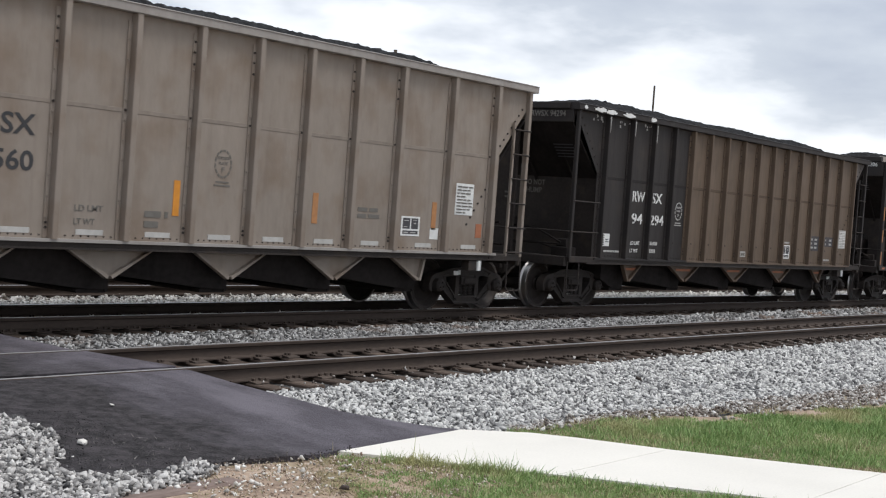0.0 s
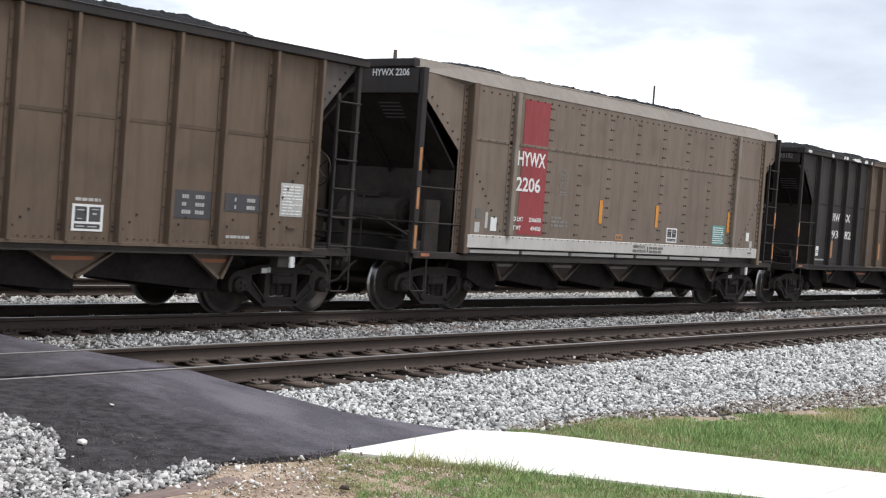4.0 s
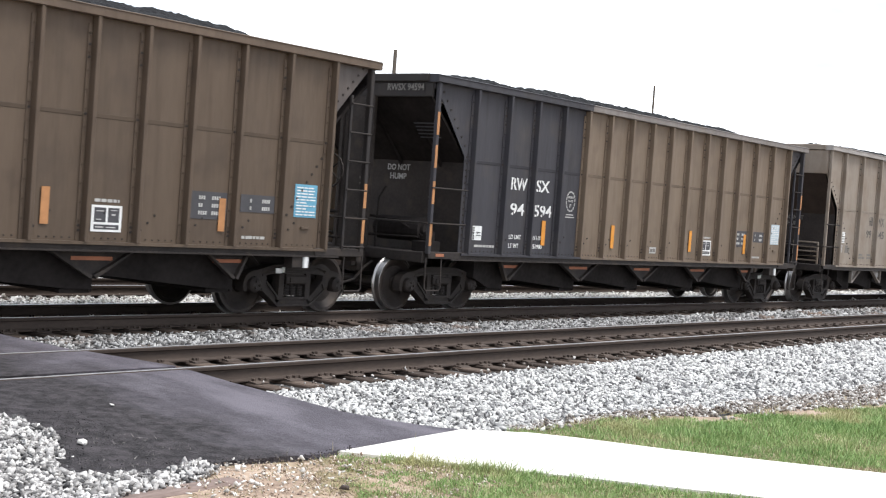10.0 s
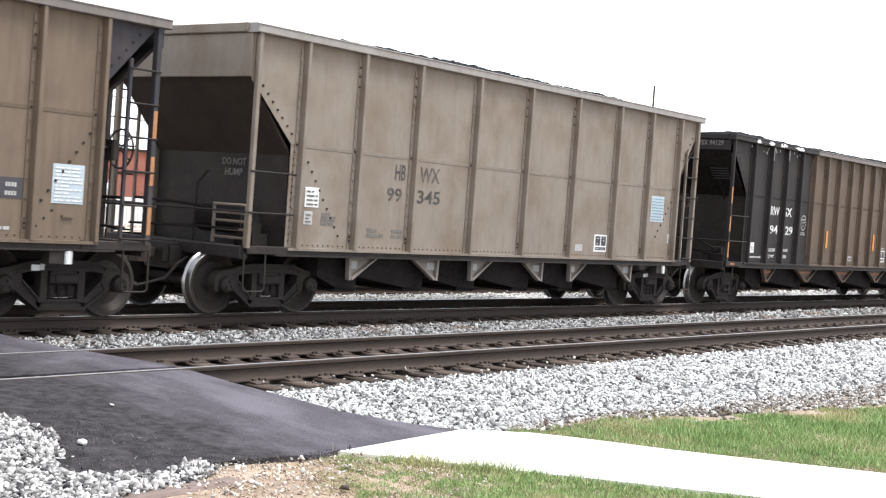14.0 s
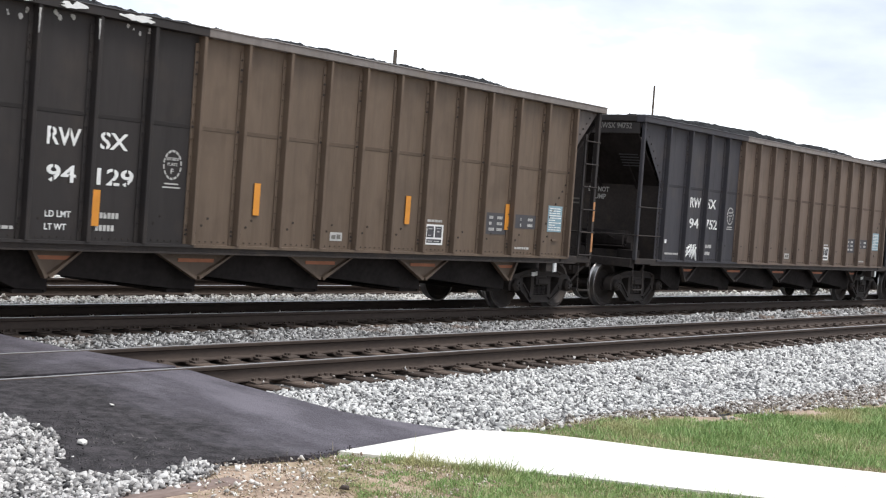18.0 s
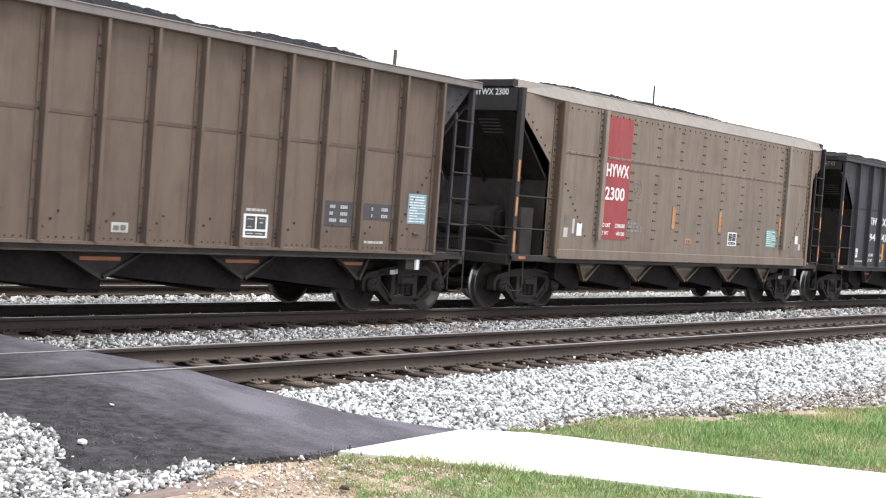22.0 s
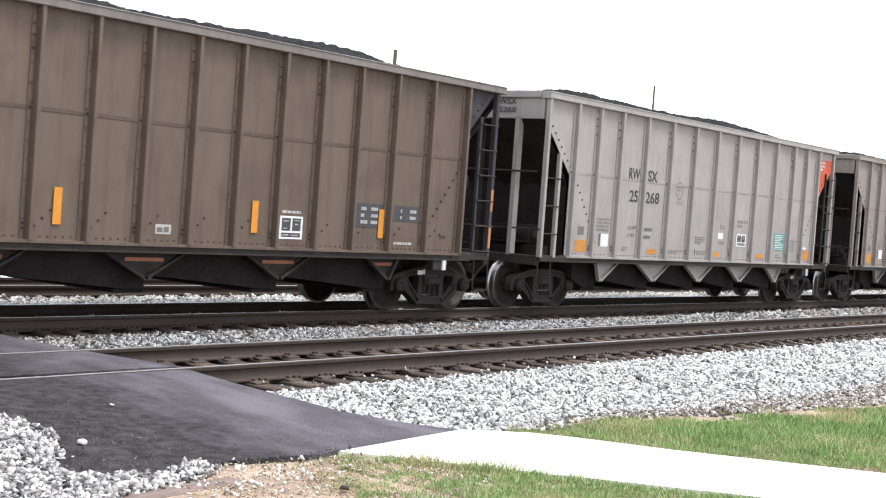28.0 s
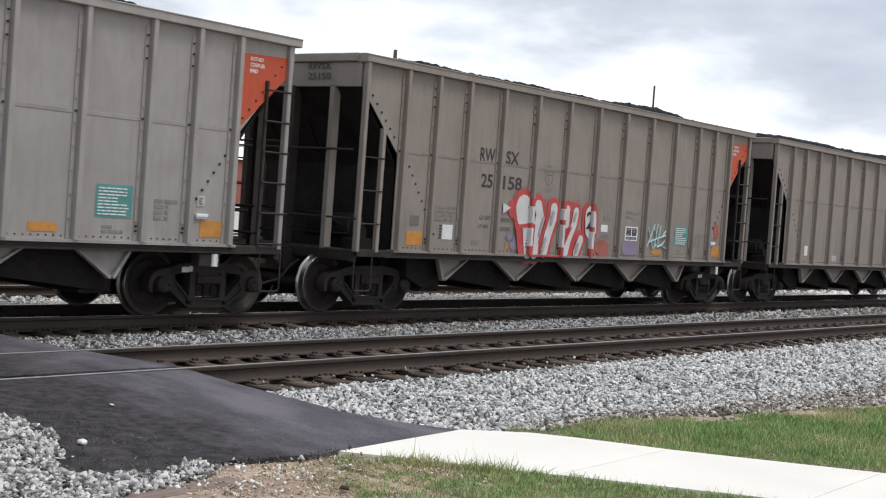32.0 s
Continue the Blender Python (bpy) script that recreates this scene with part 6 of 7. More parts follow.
    def strip():
        f = Form()
        f.box(0.0, 0.12, ys - 0.085, ys, 1.40, 3.94, 0.012)
        f.box(0.125, 0.17, ys - 0.010, ys, 1.40, 3.94, 0.003)
        f.slot = 2
        f.box(-0.10, -0.004, ys - 0.012, ys, 1.40, 3.94, 0.004)
        f.slot = 1
        for k in range(22):
            f.bolt(-0.055, ys - 0.012, 1.48 + 0.113 * k, 0.022, 0.014)
            if k % 2:
                f.bolt(0.148, ys - 0.010, 1.48 + 0.113 * k, 0.014, 0.010)
        # TAN makes the stake paler than the body: its lit face is painted in.
        return f.mesh("riveted_strip", TAN, STEEL_DARK, body)

    def edge_post():
        f = Form()
        f.box(1.25, 1.37, -1.516, -1.50, 1.08, 3.96, 0.004)
        f.box(1.385, 1.53, ys - 0.02, -1.49, 1.05, 3.97, 0.012)
        f.slot = 1
        for k in range(24):
            f.bolt(1.31, -1.516, 1.2 + 0.115 * k, 0.02, 0.013)
        return f.mesh("edge_post", BROWN_DARK, STEEL_DARK)

    def edge_strip():
        f = Form()
        f.box(xb - 0.09, xb - 0.004, ys - 0.016, ys, 1.40, 3.95, 0.004)
        f.box(xb, xb + 0.13, ys - 0.05, -1.49, 1.0, 3.95, 0.012)
        f.box(xb + 0.13, L - 0.60, -1.56, -1.49, 1.0, 1.09, 0.008)
        f.slot = 1
        for k in range(23):
            f.bolt(xb - 0.048, ys - 0.016, 1.46 + 0.108 * k, 0.020, 0.012)
        return f.mesh("edge_strip", OCHRE, STEEL_DARK)

    def sill_rivets():
        f = Form()
        for k in range(56):
            f.bolt(xa + 0.1 + 0.2 * k, ys - 0.025, 1.355, 0.012, 0.008)
        return f.mesh("rivet_row", STEEL_DARK)

    for m in (None, back):
        put("side_panel", cached(("H", "side", slip), side), car, m)
        put("inclined_side", cached(("H", "upper"), upper), car, m)
        put("end_panel", cached(("H", "cheek_l"), lambda: cheek(S["cut_l"], 0.03, xa + 0.02, 1)), car, m)
        put("end_panel", cached(("H", "cheek_r"), lambda: cheek(S["cut_r"], xb - 0.02, L, -1)), car, m)
        put("edge_strip", cached(("H", "edge"), edge_strip), car, m)
        put("edge_post", cached(("H", "edge_post"), edge_post), car, m, "rusty brown riveted edge post")
        if slip:
            for q0, q1 in ((1.6, 3.1), (3.2, 4.75), (4.85, 6.44), (6.55, 7.22), (7.34, 8.66), (8.76, 10.15), (10.26, 11.1)):
                put("sill_strip", cached(("H", "strip", q0), lambda: plain_mesh(SILL_PALE, (q0, q1, ys + 0.02, ys + 0.06, 1.06, 1.12, 0.006))), car, m)
        for sx in (2.80 - slip, 11.5):
            put("riveted_strip", cached(("H", "strip"), strip), car, (m or Matrix()) @ pose(sx, 0, 0))
        put("side_sill", cached(("H", "sill", sill_mat.name), lambda: plain_mesh(sill_mat, (xa - 0.04, xb + 0.04, ys - 0.025, ys + 0.10, 1.0, 1.19, 0.01) if slip == 0 else (xa - 0.04, xb + 0.04, ys - 0.025, ys + 0.10, 1.15, 1.38, 0.01))), car, m)
        put("lower_flange", cached(("H", "flange"), lambda: plain_mesh(STEEL_DARK, (xa - 0.3, xb + 0.3, -1.57, -1.40, 0.92, 1.02, 0.01), (xa - 0.02, xb + 0.02, -1.52, -1.49, 1.0, 1.16))), car, m)
        for c in ((2.53, 2.80, 3.40), (4.18, 4.87, 5.52), (6.31, 7.00, 7.70), (8.42, 9.10, 9.78), (10.5, 11.05, 11.4)):
            put("chute_side", cached(("H", "chute", c, slip), lambda: chute_mesh(*c, 0.95, 0.56, RUST_OLD if slip else BROWN_SOOT, INK_FADED)), car, m)
    tips = (2.80, 4.87, 7.0, 9.1, 11.05)
    for k, c in enumerate(tips):
        a = tips[k - 1] + 0.18 if k else c - 0.75
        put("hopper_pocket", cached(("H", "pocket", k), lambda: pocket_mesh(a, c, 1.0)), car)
    put("coal_load", heap(L, 4.16, seed + 0.37), car, None, "heaped black coal")
    common_gear(car, S, "H", BLACK, (BLACK, STEEL_DARK), (), gear, reach)
    at = lambda v: v - slip * max(0.0, 11.5 - v) / 8.5 * 1.22
    band_end = at(3.97)
    decal(car, "colour_band", RED, ys, 2.93, band_end, 1.42, 3.86, "faded red painted band")
    if slip:
        words(car, "PRIMARY DOOR", 7.09, 7.58, 1.275, 1.335, INK_FADED, ys - 0.026)
        words(car, "INDICATOR LOCK", 7.09, 7.63, 1.185, 1.245, INK_FADED, ys - 0.026)
        small_print(car, 7.76, 8.36, 1.185, 1.335, 2, INK_FADED, ys - 0.026)
        decal(car, "index_mark", INK, ys - 0.026, 7.68, 7.705, 1.20, 1.31)
        small_print(car, 12.45, 12.75, 1.25, 1.29, 1, INK_FADED, ys - 0.026)
        put("rivet_row", cached(("H", "sill_rivets"), sill_rivets), car)
    for q0, q1 in ((4.55, 5.2), (6.56, 7.19), (8.74, 9.36), (10.75, 11.2)):
        small_print(car, q0, q1, 0.835, 0.865, 1, INK_PALE, -1.40)
    words(car, "HYWX", at(3.05), at(3.91), 2.66, 2.92, WHITE, ys - 0.006, "reporting_mark")
    words(car, number, at(3.05), at(3.80), 2.20, 2.46, WHITE, ys - 0.006, "car_number")
    words(car, "LD LMT", at(3.00), at(3.34), 1.66, 1.74, WHITE, ys - 0.006)
    words(car, "LT WT", at(3.00), at(3.28), 1.50, 1.58, WHITE, ys - 0.006)
    small = {"2300": ("238600", "49100"), "2206": ("236600", "49400")}[number]
    words(car, small[0], at(3.52), at(3.90), 1.66, 1.74, WHITE, ys - 0.006)
    words(car, small[1], at(3.58), at(3.90), 1.50, 1.58, WHITE, ys - 0.006)
    for ox in (2.93, 5.86, 8.05, 11.30):
        decal(car, "reflector", ORANGE if slip else ORANGE_PALE, ys - 0.006, at(ox), at(ox) + 0.12, 1.72, 2.18, "orange reflective strip" if slip else "dull orange reflective strip")
    stencil_box(car, at(8.57), at(9.02), 1.42, 1.73, ys)
    sticker(car, at(10.62), at(11.2), 1.43, 1.86, TEAL, ys, WHITE, 8, "teal printed notice sticker")
    decal(car, "data_plate", ORANGE_PALE, ys, at(6.52), at(6.80), 1.41, 1.53)
    put("print", bars([(at(6.56), at(6.62), 1.44, 1.50), (at(6.66), at(6.75), 1.44, 1.50)], INK_FADED, ys - 0.006), car)
    lab = decal(car, "sticker", WHITE, ys, 2.12, 2.30, 1.46, 1.70)
    put("print", bars([(2.05, 2.10, 1.42 + 0.05 * k, 1.45 + 0.05 * k) for k in range(6)], INK_FADED, ys), lab)
    decal(car, "sticker", WHITE_DIM, ys, 1.95, 2.03, 1.5, 1.78)
    decal(car, "data_plate", INK_FADED, ys, 1.66, 1.84, 1.66, 1.84)
    decal(car, "data_plate", WHITE_DIM, ys, 1.66, 1.80, 1.42, 1.60)
    decal(car, "data_plate", WHITE, ys, 12.35, 12.5, 1.55, 1.75)
    decal(car, "data_plate", WHITE_DIM, ys, 12.55, 12.68, 1.40, 1.55)
    roundel(car, 4.35, 2.50, 0.19, INK_PALE, ys)
    small_print(car, 4.02, 4.62, 1.60, 1.82, 3, INK_PALE, ys)
    end_marks(car, S, "H", ["HYWX " + number], WHITE, -0.92, WHITE_DIM, False)
    tape_on_posts(car, S, ((0.06, (1.10, 1.75, 2.38)), (L - 0.168, (1.15, 1.9))))
    return car, S


car, S = smooth_car(38.03, "2206", 3, SILL_PALE, "riveted grey-brown coal hopper with red band and white sill", slip=0.2)
CARS.append((car, 38.03))
car, S = brown_car(53.35, ("93", "182"), 4, 5, BROWN_SOOT, BLACK, "dusty brown coal hopper with black leading panels and orange strips", orange=(2.40, 5.93, 9.14, 12.05), chord=BROWN_DARK, sooty=True, stuck=SKY_BLUE)
smears(car, S, ((0.31, 0.15), (1.81, 0.10), (2.62, 0.07), (2.80, 0.11), (3.52, 0.33), (4.2, 0.16), (4.62, 0.05)), False)
tape_on_posts(car, S, ((0.06, (1.15, 1.75)), (S["L"] - 0.168, (1.15, 1.7))))
CARS.append((car, 53.35))
car, S = brown_car(69.97, ("94", "594"), 5, 5, OCHRE, NAVY, "dusty ochre coal hopper with faded black leading panels", high=0.44, stuck=ICE, orange=(3.48, 5.98, 9.30, 12.02), gear=1)
tape_on_posts(car, S, ((0.06, (1.15, 1.85, 2.45, 3.0)), (S["L"] - 0.168, (1.15, 1.8, 2.4))))
CARS.append((car, 69.97))

car, S = ribbed_car("T", 86.71, "dusty tan coal hopper with wide panels and faded black lettering", lambda i: TAN, lambda i: TAN, CHORD_PALE, TAN, (TAN, STEEL_DARK), GREY, None, (), 1, 6, high=0.44)
y = -1.625 + S["deep"]
words(car, "HB", 3.30, 3.56, 2.19, 2.44, INK_WORN, y, "reporting_mark")
words(car, "WX", 3.93, 4.46, 2.19, 2.44, INK_WORN, y, "reporting_mark")
words(car, "99", 3.13, 3.50, 1.84, 2.06, INK_WORN, y, "car_number")
words(car, "345", 3.90, 4.50, 1.84, 2.06, INK_WORN, y, "car_number")
small_print(car, 2.7, 3.1, 1.25, 1.42, 2, INK_FADED, y)
small_print(car, 3.3, 3.62, 1.25, 1.42, 2, INK_FADED, y)
stencil_box(car, 9.50, 9.98, 1.16, 1.50, y)
decal(car, "data_plate", WHITE_DIM, y, 8.82, 9.08, 1.16, 1.29)
sticker(car, 11.66, 12.2, 1.84, 2.38, ICE, y, BLUE, 8, "pale blue printed notice sticker")
sticker(car, 1.26, 1.56, 1.66, 1.96, WHITE, y, INK_FADED, 4, "white printed label")
sticker(car, 1.26, 1.44, 1.40, 1.60, WHITE_DIM, y, INK_FADED, 3, "soiled white label")
put("data_plate", bars(word_bars(1.64, 1.96, 1.40, 1.60, 4, 0.8, 7), INK_FADED, y), car)
decal(car, "data_plate", WHITE_DIM, y, 12.45, 12.56, 1.40, 1.60)
end_marks(car, S, "T", [], WHITE_DIM, 0)
cover = Form()
cover.tube([(0.3, -0.62, 1.05), (0.3, -0.62, 1.62), (0.3, -1.3, 1.62), (0.3, -1.3, 1.05)], 0.03, 6)
for k in range(4):
    cover.tube([(0.3, -0.62, 1.14 + 0.12 * k), (0.3, -1.3, 1.14 + 0.12 * k)], 0.022, 6)
put("brake_rack", cover.mesh("brake_rack", TAN), car)
for c in S["chutes"]:
    decal(car, "reflector", WHITE_DIM, -1.40, min(c[0], c[2] - 0.3) + 0.04 if c[1] - c[0] < 0.1 else c[2] - 0.26, c[0] + 0.26 if c[1] - c[0] < 0.1 else c[2] - 0.04, 0.74, 0.86)
CARS.append((car, 86.71))

car, S = brown_car(101.86, ("94", "129"), 7, 5, BROWN_RED, BLACK, "dusty brown coal hopper with sooty black leading panels", orange=(3.14, 5.94, 9.34, 12.14), lift=1.49, high=0.38)
smears(car, S, ((1.2, 0.12), (1.9, 0.2), (2.6, 0.25), (3.6, 0.3)))
drips(car, S, ((2.15, 0.3), (3.03, 0.25)))
tape_on_posts(car, S, ((0.06, (1.15, 1.75, 2.4)), (S["L"] - 0.168, (1.15, 1.75))))
CARS.append((car, 101.86))
car, S = brown_car(118.56, ("94", "752"), 8, 5, BROWN, NAVY, "dusty brown coal hopper with faded black panels and a white scrawl", gear=1, bracket=True)
y = -1.625 + S["deep"]
scr = Form()
scr.tube([(q, y - 0.004, z) for q, z in ((2.36, 1.22), (2.54, 1.37), (2.40, 1.31), (2.47, 1.25), (2.38, 1.14), (2.56, 1.28), (2.63, 1.41), (2.57, 1.12), (2.66, 1.26), (2.75, 1.39), (2.67, 1.08),
                                         (2.73, 1.24), (2.85, 1.35), (2.75, 1.17), (2.89, 1.02), (2.81, 1.27))], 0.017, 5)
put("sprayed_stroke", scr.mesh("sprayed_stroke", WHITE), car, None, "scrawled white spray paint")
CARS.append((car, 118.56))
car, S = smooth_car(134.97, "2300", 9, OLIVE, "dusty grey-brown riveted coal hopper with a red band")
CARS.append((car, 134.97))
car, S = brown_car(150.24, ("94", "743"), 10, 5, BROWN, NAVY, "dusty brown coal hopper with black leading panels", orange=(3.45, 5.97, 9.33, 12.1), blue=False)
tape_on_posts(car, S, ((0.06, (1.15, 1.75, 2.4)), (S["L"] - 0.168, (1.15, 1.8))))
CARS.append((car, 150.24))


def silver_car(x, number, seed, mat, label, red=True, marks=True):
    car, S = ribbed_car("S", x, label, lambda i: mat, lambda i: mat, mat, mat, (mat, STEEL_DARK), mat, None, (-0.91, -0.05, 0.95), 1, seed, mat)
    y = -1.625 + S["deep"]
    if not marks:
        return car, S
    words(car, "RW", 3.18, 3.62, 2.66, 2.90, INK, y, "reporting_mark")
    words(car, "SX", 3.96, 4.36, 2.66, 2.90, INK, y, "reporting_mark")
    words(car, number[0], 3.26, 3.60, 2.21, 2.45, INK, y, "car_number")
    words(car, number[1], 3.92, 4.50, 2.21, 2.45, INK, y, "car_number")
    roundel(car, 5.38, 2.55, 0.19, INK_PALE, y)
    for ox in (1.32, 4.12, 7.04, 9.42, 12.17):
        tall = ox < 2 or ox > 12
        decal(car, "reflector", ORANGE_WARM, y, ox, ox + 0.42, 1.15, 1.38 if tall else 1.26, "worn orange tape")
    stencil_box(car, 8.30, 8.80, 1.41, 1.70, y)
    decal(car, "data_plate", WHITE, y, 7.35, 7.6, 1.56, 1.70)
    sticker(car, 10.40, 10.98, 1.36, 1.78, TEAL, y, WHITE, 9, "teal printed notice sticker")
    lab = decal(car, "sticker", WHITE, y, 2.26, 2.54, 1.27, 1.52)
    put("print", bars([(2.18, 2.235, 1.28 + 0.05 * k, 1.31 + 0.05 * k) for k in range(5)], INK, y), lab)
    decal(car, "data_plate", INK_FADED, y, 1.40, 1.62, 1.48, 1.64)
    small_print(car, 2.02, 2.60, 1.58, 1.86, 4, INK_PALE, y)
    words(car, "LD LMT", 3.29, 3.62, 1.65, 1.72, INK_FADED, y)
    words(car, "LT WT", 3.28, 3.57, 1.49, 1.56, INK_FADED, y)
    put("small_print", bars([(3.94 + 0.062 * q, 3.985 + 0.062 * q, z, z + 0.07) for z, c in ((1.63, 6), (1.47, 5)) for q in range(c)], INK_FADED, y), car)
    small_print(car, 3.10, 3.40, 1.20, 1.30, 2, INK_PALE, y)
    small_print(car, 5.08, 5.72, 1.18, 1.28, 2, INK_PALE, y)
    small_print(car, 6.25, 6.70, 1.42, 1.60, 4, INK_PALE, y)
    small_print(car, 6.36, 6.86, 1.18, 1.29, 2, INK_PALE, y)
    decal(car, "index_mark", INK, y, 6.27, 6.29, 1.17, 1.30)
    small_print(car, 7.40, 7.70, 1.44, 1.52, 2, INK_PALE, y)
    small_print(car, 7.42, 7.72, 1.80, 1.90, 2, INK_PALE, y)
    small_print(car, 8.3, 8.85, 1.86, 2.06, 2, INK_PALE, y)
    small_print(car, 11.35, 11.75, 1.36, 1.66, 4, INK_PALE, y)
    small_print(car, 10.52, 10.86, 1.16, 1.28, 2, INK_PALE, y)
    sticker(car, 12.09, 12.23, 1.57, 1.72, WHITE_DIM, y, INK_FADED, 3)
    f = Form()
    f.box(12.06, 12.27, y - 0.045, y, 1.42, 1.47, 0.008)
    f.box(12.08, 12.25, y - 0.03, y, 1.40, 1.42)
    put("bracket", f.mesh("bracket", PALE), car, None, "small white bracket")
    if red:
        f = Form()
        f.prism([(12.74, 3.76), (13.70, 3.79), (13.70, 3.56), (12.80, 2.74), (12.74, 2.74)], "y", y - 0.006, y - 0.001)
        red_m = put("colour_patch", f.mesh("colour_patch", VERMILION), car, None, "orange-red painted end patch")
        for i, (t, w) in enumerate((("ROTARY", 0.26), ("COUPLER", 0.28), ("END", 0.15))):
            put("lettering", lettering(t, 12.90, 12.90 + w, 3.67 - 0.085 * i, 3.725 - 0.085 * i, WHITE, y - 0.007), red_m)
    end_marks(car, S, "S", ["RWSX", number[0] + number[1]], INK_WORN, -0.62, WHITE_DIM, False)
    return car, S


car, S = silver_car(166.83, ("25", "268"), 11, SILVER, "dull silver coal hopper with a red end patch")
CARS.append((car, 166.83))
car, S = silver_car(182.12, ("25", "158"), 12, GREY, "grimy grey coal hopper with red and white graffiti")
y = -1.625 + S["deep"] - 0.012


def bubble(points, mat, yy, name="graffiti"):
    f = Form()
    f.prism(points, "y", yy - 0.005, yy)
    return f.mesh(name, mat)


def fat(path, w, n=7):
    """The outline of a thick sprayed stroke along a path, round at both ends."""
    left, right = [], []
    pts = [Vector(p) for p in path]
    for i, p in enumerate(pts):
        d = (pts[min(i + 1, len(pts) - 1)] - pts[max(i - 1, 0)]).normalized()
        left.append(p + Vector((-d.y, d.x)) * w)
        right.append(p - Vector((-d.y, d.x)) * w)
    ends = []
    for p, d in ((pts[-1], (pts[-1] - pts[-2]).normalized()), (pts[0], (pts[0] - pts[1]).normalized())):
        a = math.atan2(d.y, d.x) + math.pi / 2
        ends.append([p + Vector((math.cos(a - math.pi * k / n), math.sin(a - math.pi * k / n))) * w for k in range(1, n)])
    return [tuple(v) for v in left + ends[0] + right[::-1] + ends[1]]


STROKES = (([(4.60, 1.90), (4.66, 1.76)], 0.25), ([(4.72, 1.50), (4.80, 1.08)], 0.10), ([(5.06, 1.96), (5.13, 1.80), (5.05, 1.52), (5.02, 1.10)], 0.12),
           ([(5.59, 1.94), (5.58, 1.76), (5.43, 1.42), (5.34, 1.12)], 0.11), ([(6.06, 1.95), (6.06, 1.66)], 0.075), ([(6.36, 1.91), (6.32, 1.68), (6.15, 1.38), (6.07, 1.12)], 0.09),
           ([(6.90, 1.85), (6.93, 1.60)], 0.20), ([(6.58, 1.38), (6.44, 1.12)], 0.09))
graf = put("graffiti", bubble(fat([(4.28, 1.88), (4.72, 2.06), (4.95, 2.05)], 0.17), SPRAY_RED, y), car, None, "red outlined white spray-painted lettering")
for k, (line, w) in enumerate(STROKES):
    put("spray_line", bubble(fat(line, w + 0.095), SPRAY_RED, y + 0.0012 * k - 0.002), graf)
for k, (line, w) in enumerate(STROKES):
    put("spray_fill", bubble(fat(line, w), SPRAY_WHITE, y - 0.008 - 0.0012 * k), graf)
for k, (line, w) in enumerate((([(4.36, 1.56), (4.60, 1.58), (4.90, 1.62)], 0.035), ([(4.42, 1.56), (4.56, 1.08)], 0.06), ([(4.96, 1.60), (4.93, 1.06)], 0.028), ([(5.36, 1.72), (5.16, 1.30)], 0.03), ([(6.20, 1.60), (5.94, 1.20)], 0.03))):
    put("spray_line", bubble(fat(line, w), SPRAY_RED, y - 0.019 - 0.0012 * k), graf)
put("spray_line", bubble(fat([(4.74, 2.10), (4.74, 2.24)], 0.05), SPRAY_RED, y), graf)
SHADOW_GREY = surface("grey_spray_shading", tones((0.36, 0.35, 0.355), 0.15), 0.6, 0, 6, 2, (1, 1, 1), 0.03)
for k, (line, w) in enumerate((([(4.85, 1.96), (4.90, 1.68)], 0.05), ([(5.24, 1.74), (5.13, 1.44)], 0.035), ([(5.55, 1.86), (5.50, 1.66)], 0.04), ([(5.34, 1.36), (5.27, 1.14)], 0.04), ([(6.34, 1.88), (6.30, 1.74)], 0.03), ([(6.48, 1.28), (6.43, 1.14)], 0.04), ([(6.98, 1.50), (7.02, 1.42)], 0.05))):
    put("spray_shade", bubble(fat(line, w), SHADOW_GREY, y - 0.026 - 0.0012 * k), graf)
put("spray_line", lettering("2", 6.74, 7.04, 1.60, 1.94, INK, y - 0.022), graf)
put("spray_fill", bubble([(3.94, 1.97), (4.19, 1.89), (3.96, 1.78)], SPRAY_WHITE, y - 0.009), graf)
put("spray_line", plain_mesh(SPRAY_RED, (4.80, 5.95, -1.612, -1.602, 1.03, 1.058)), graf)
for i, r in enumerate(r for r in S["ribs"] if 4.2 < r < 7.1):
    w, d = S["ribw"], S["deep"]
    for z0, z1, mat in ((0.98 + 0.06, 1.22, SPRAY_RED), (1.22, 1.55 + 0.1 * (i % 2), SPRAY_WHITE), (1.55 + 0.1 * (i % 2), 1.64 + 0.1 * (i % 2), SPRAY_RED), (1.64 + 0.1 * (i % 2), 1.95, SPRAY_WHITE), (1.95, 2.10, SPRAY_RED)):
        put("spray_fill", plain_mesh(mat, (r - w + 0.004, r - 0.012, -1.6285, -1.6245, z0, z1), (r - w - 0.017, r - w - 0.006, -1.62, -1.625 + d - 0.02, z0, z1)), graf)
SPRAY_FADED = surface("faded_red_spray_paint", tones((0.36, 0.115, 0.09), 0.25), 0.7, 0, 6, 2, (1, 1, 1), 0.03)
rng = random.Random(12)


def speckle(name, spots, mat, yy):
    """A haze of fine drops: spots are (x, z, reach, count)."""
    f = Form()
    for cx, cz, reach, count in spots:
        for _ in range(count):
            a, q, r = rng.uniform(0, math.tau), reach + abs(rng.gauss(0, 0.045)), rng.uniform(0.005, 0.013)
            px, pz = cx + q * math.cos(a), cz + q * math.sin(a)
            f.add([(px + r, yy, pz), (px, yy, pz + r), (px - r, yy, pz), (px, yy, pz - r)], [(3, 2, 1, 0)])
    return tagged(put(name, f.mesh(name, mat), graf), kind="stuff")


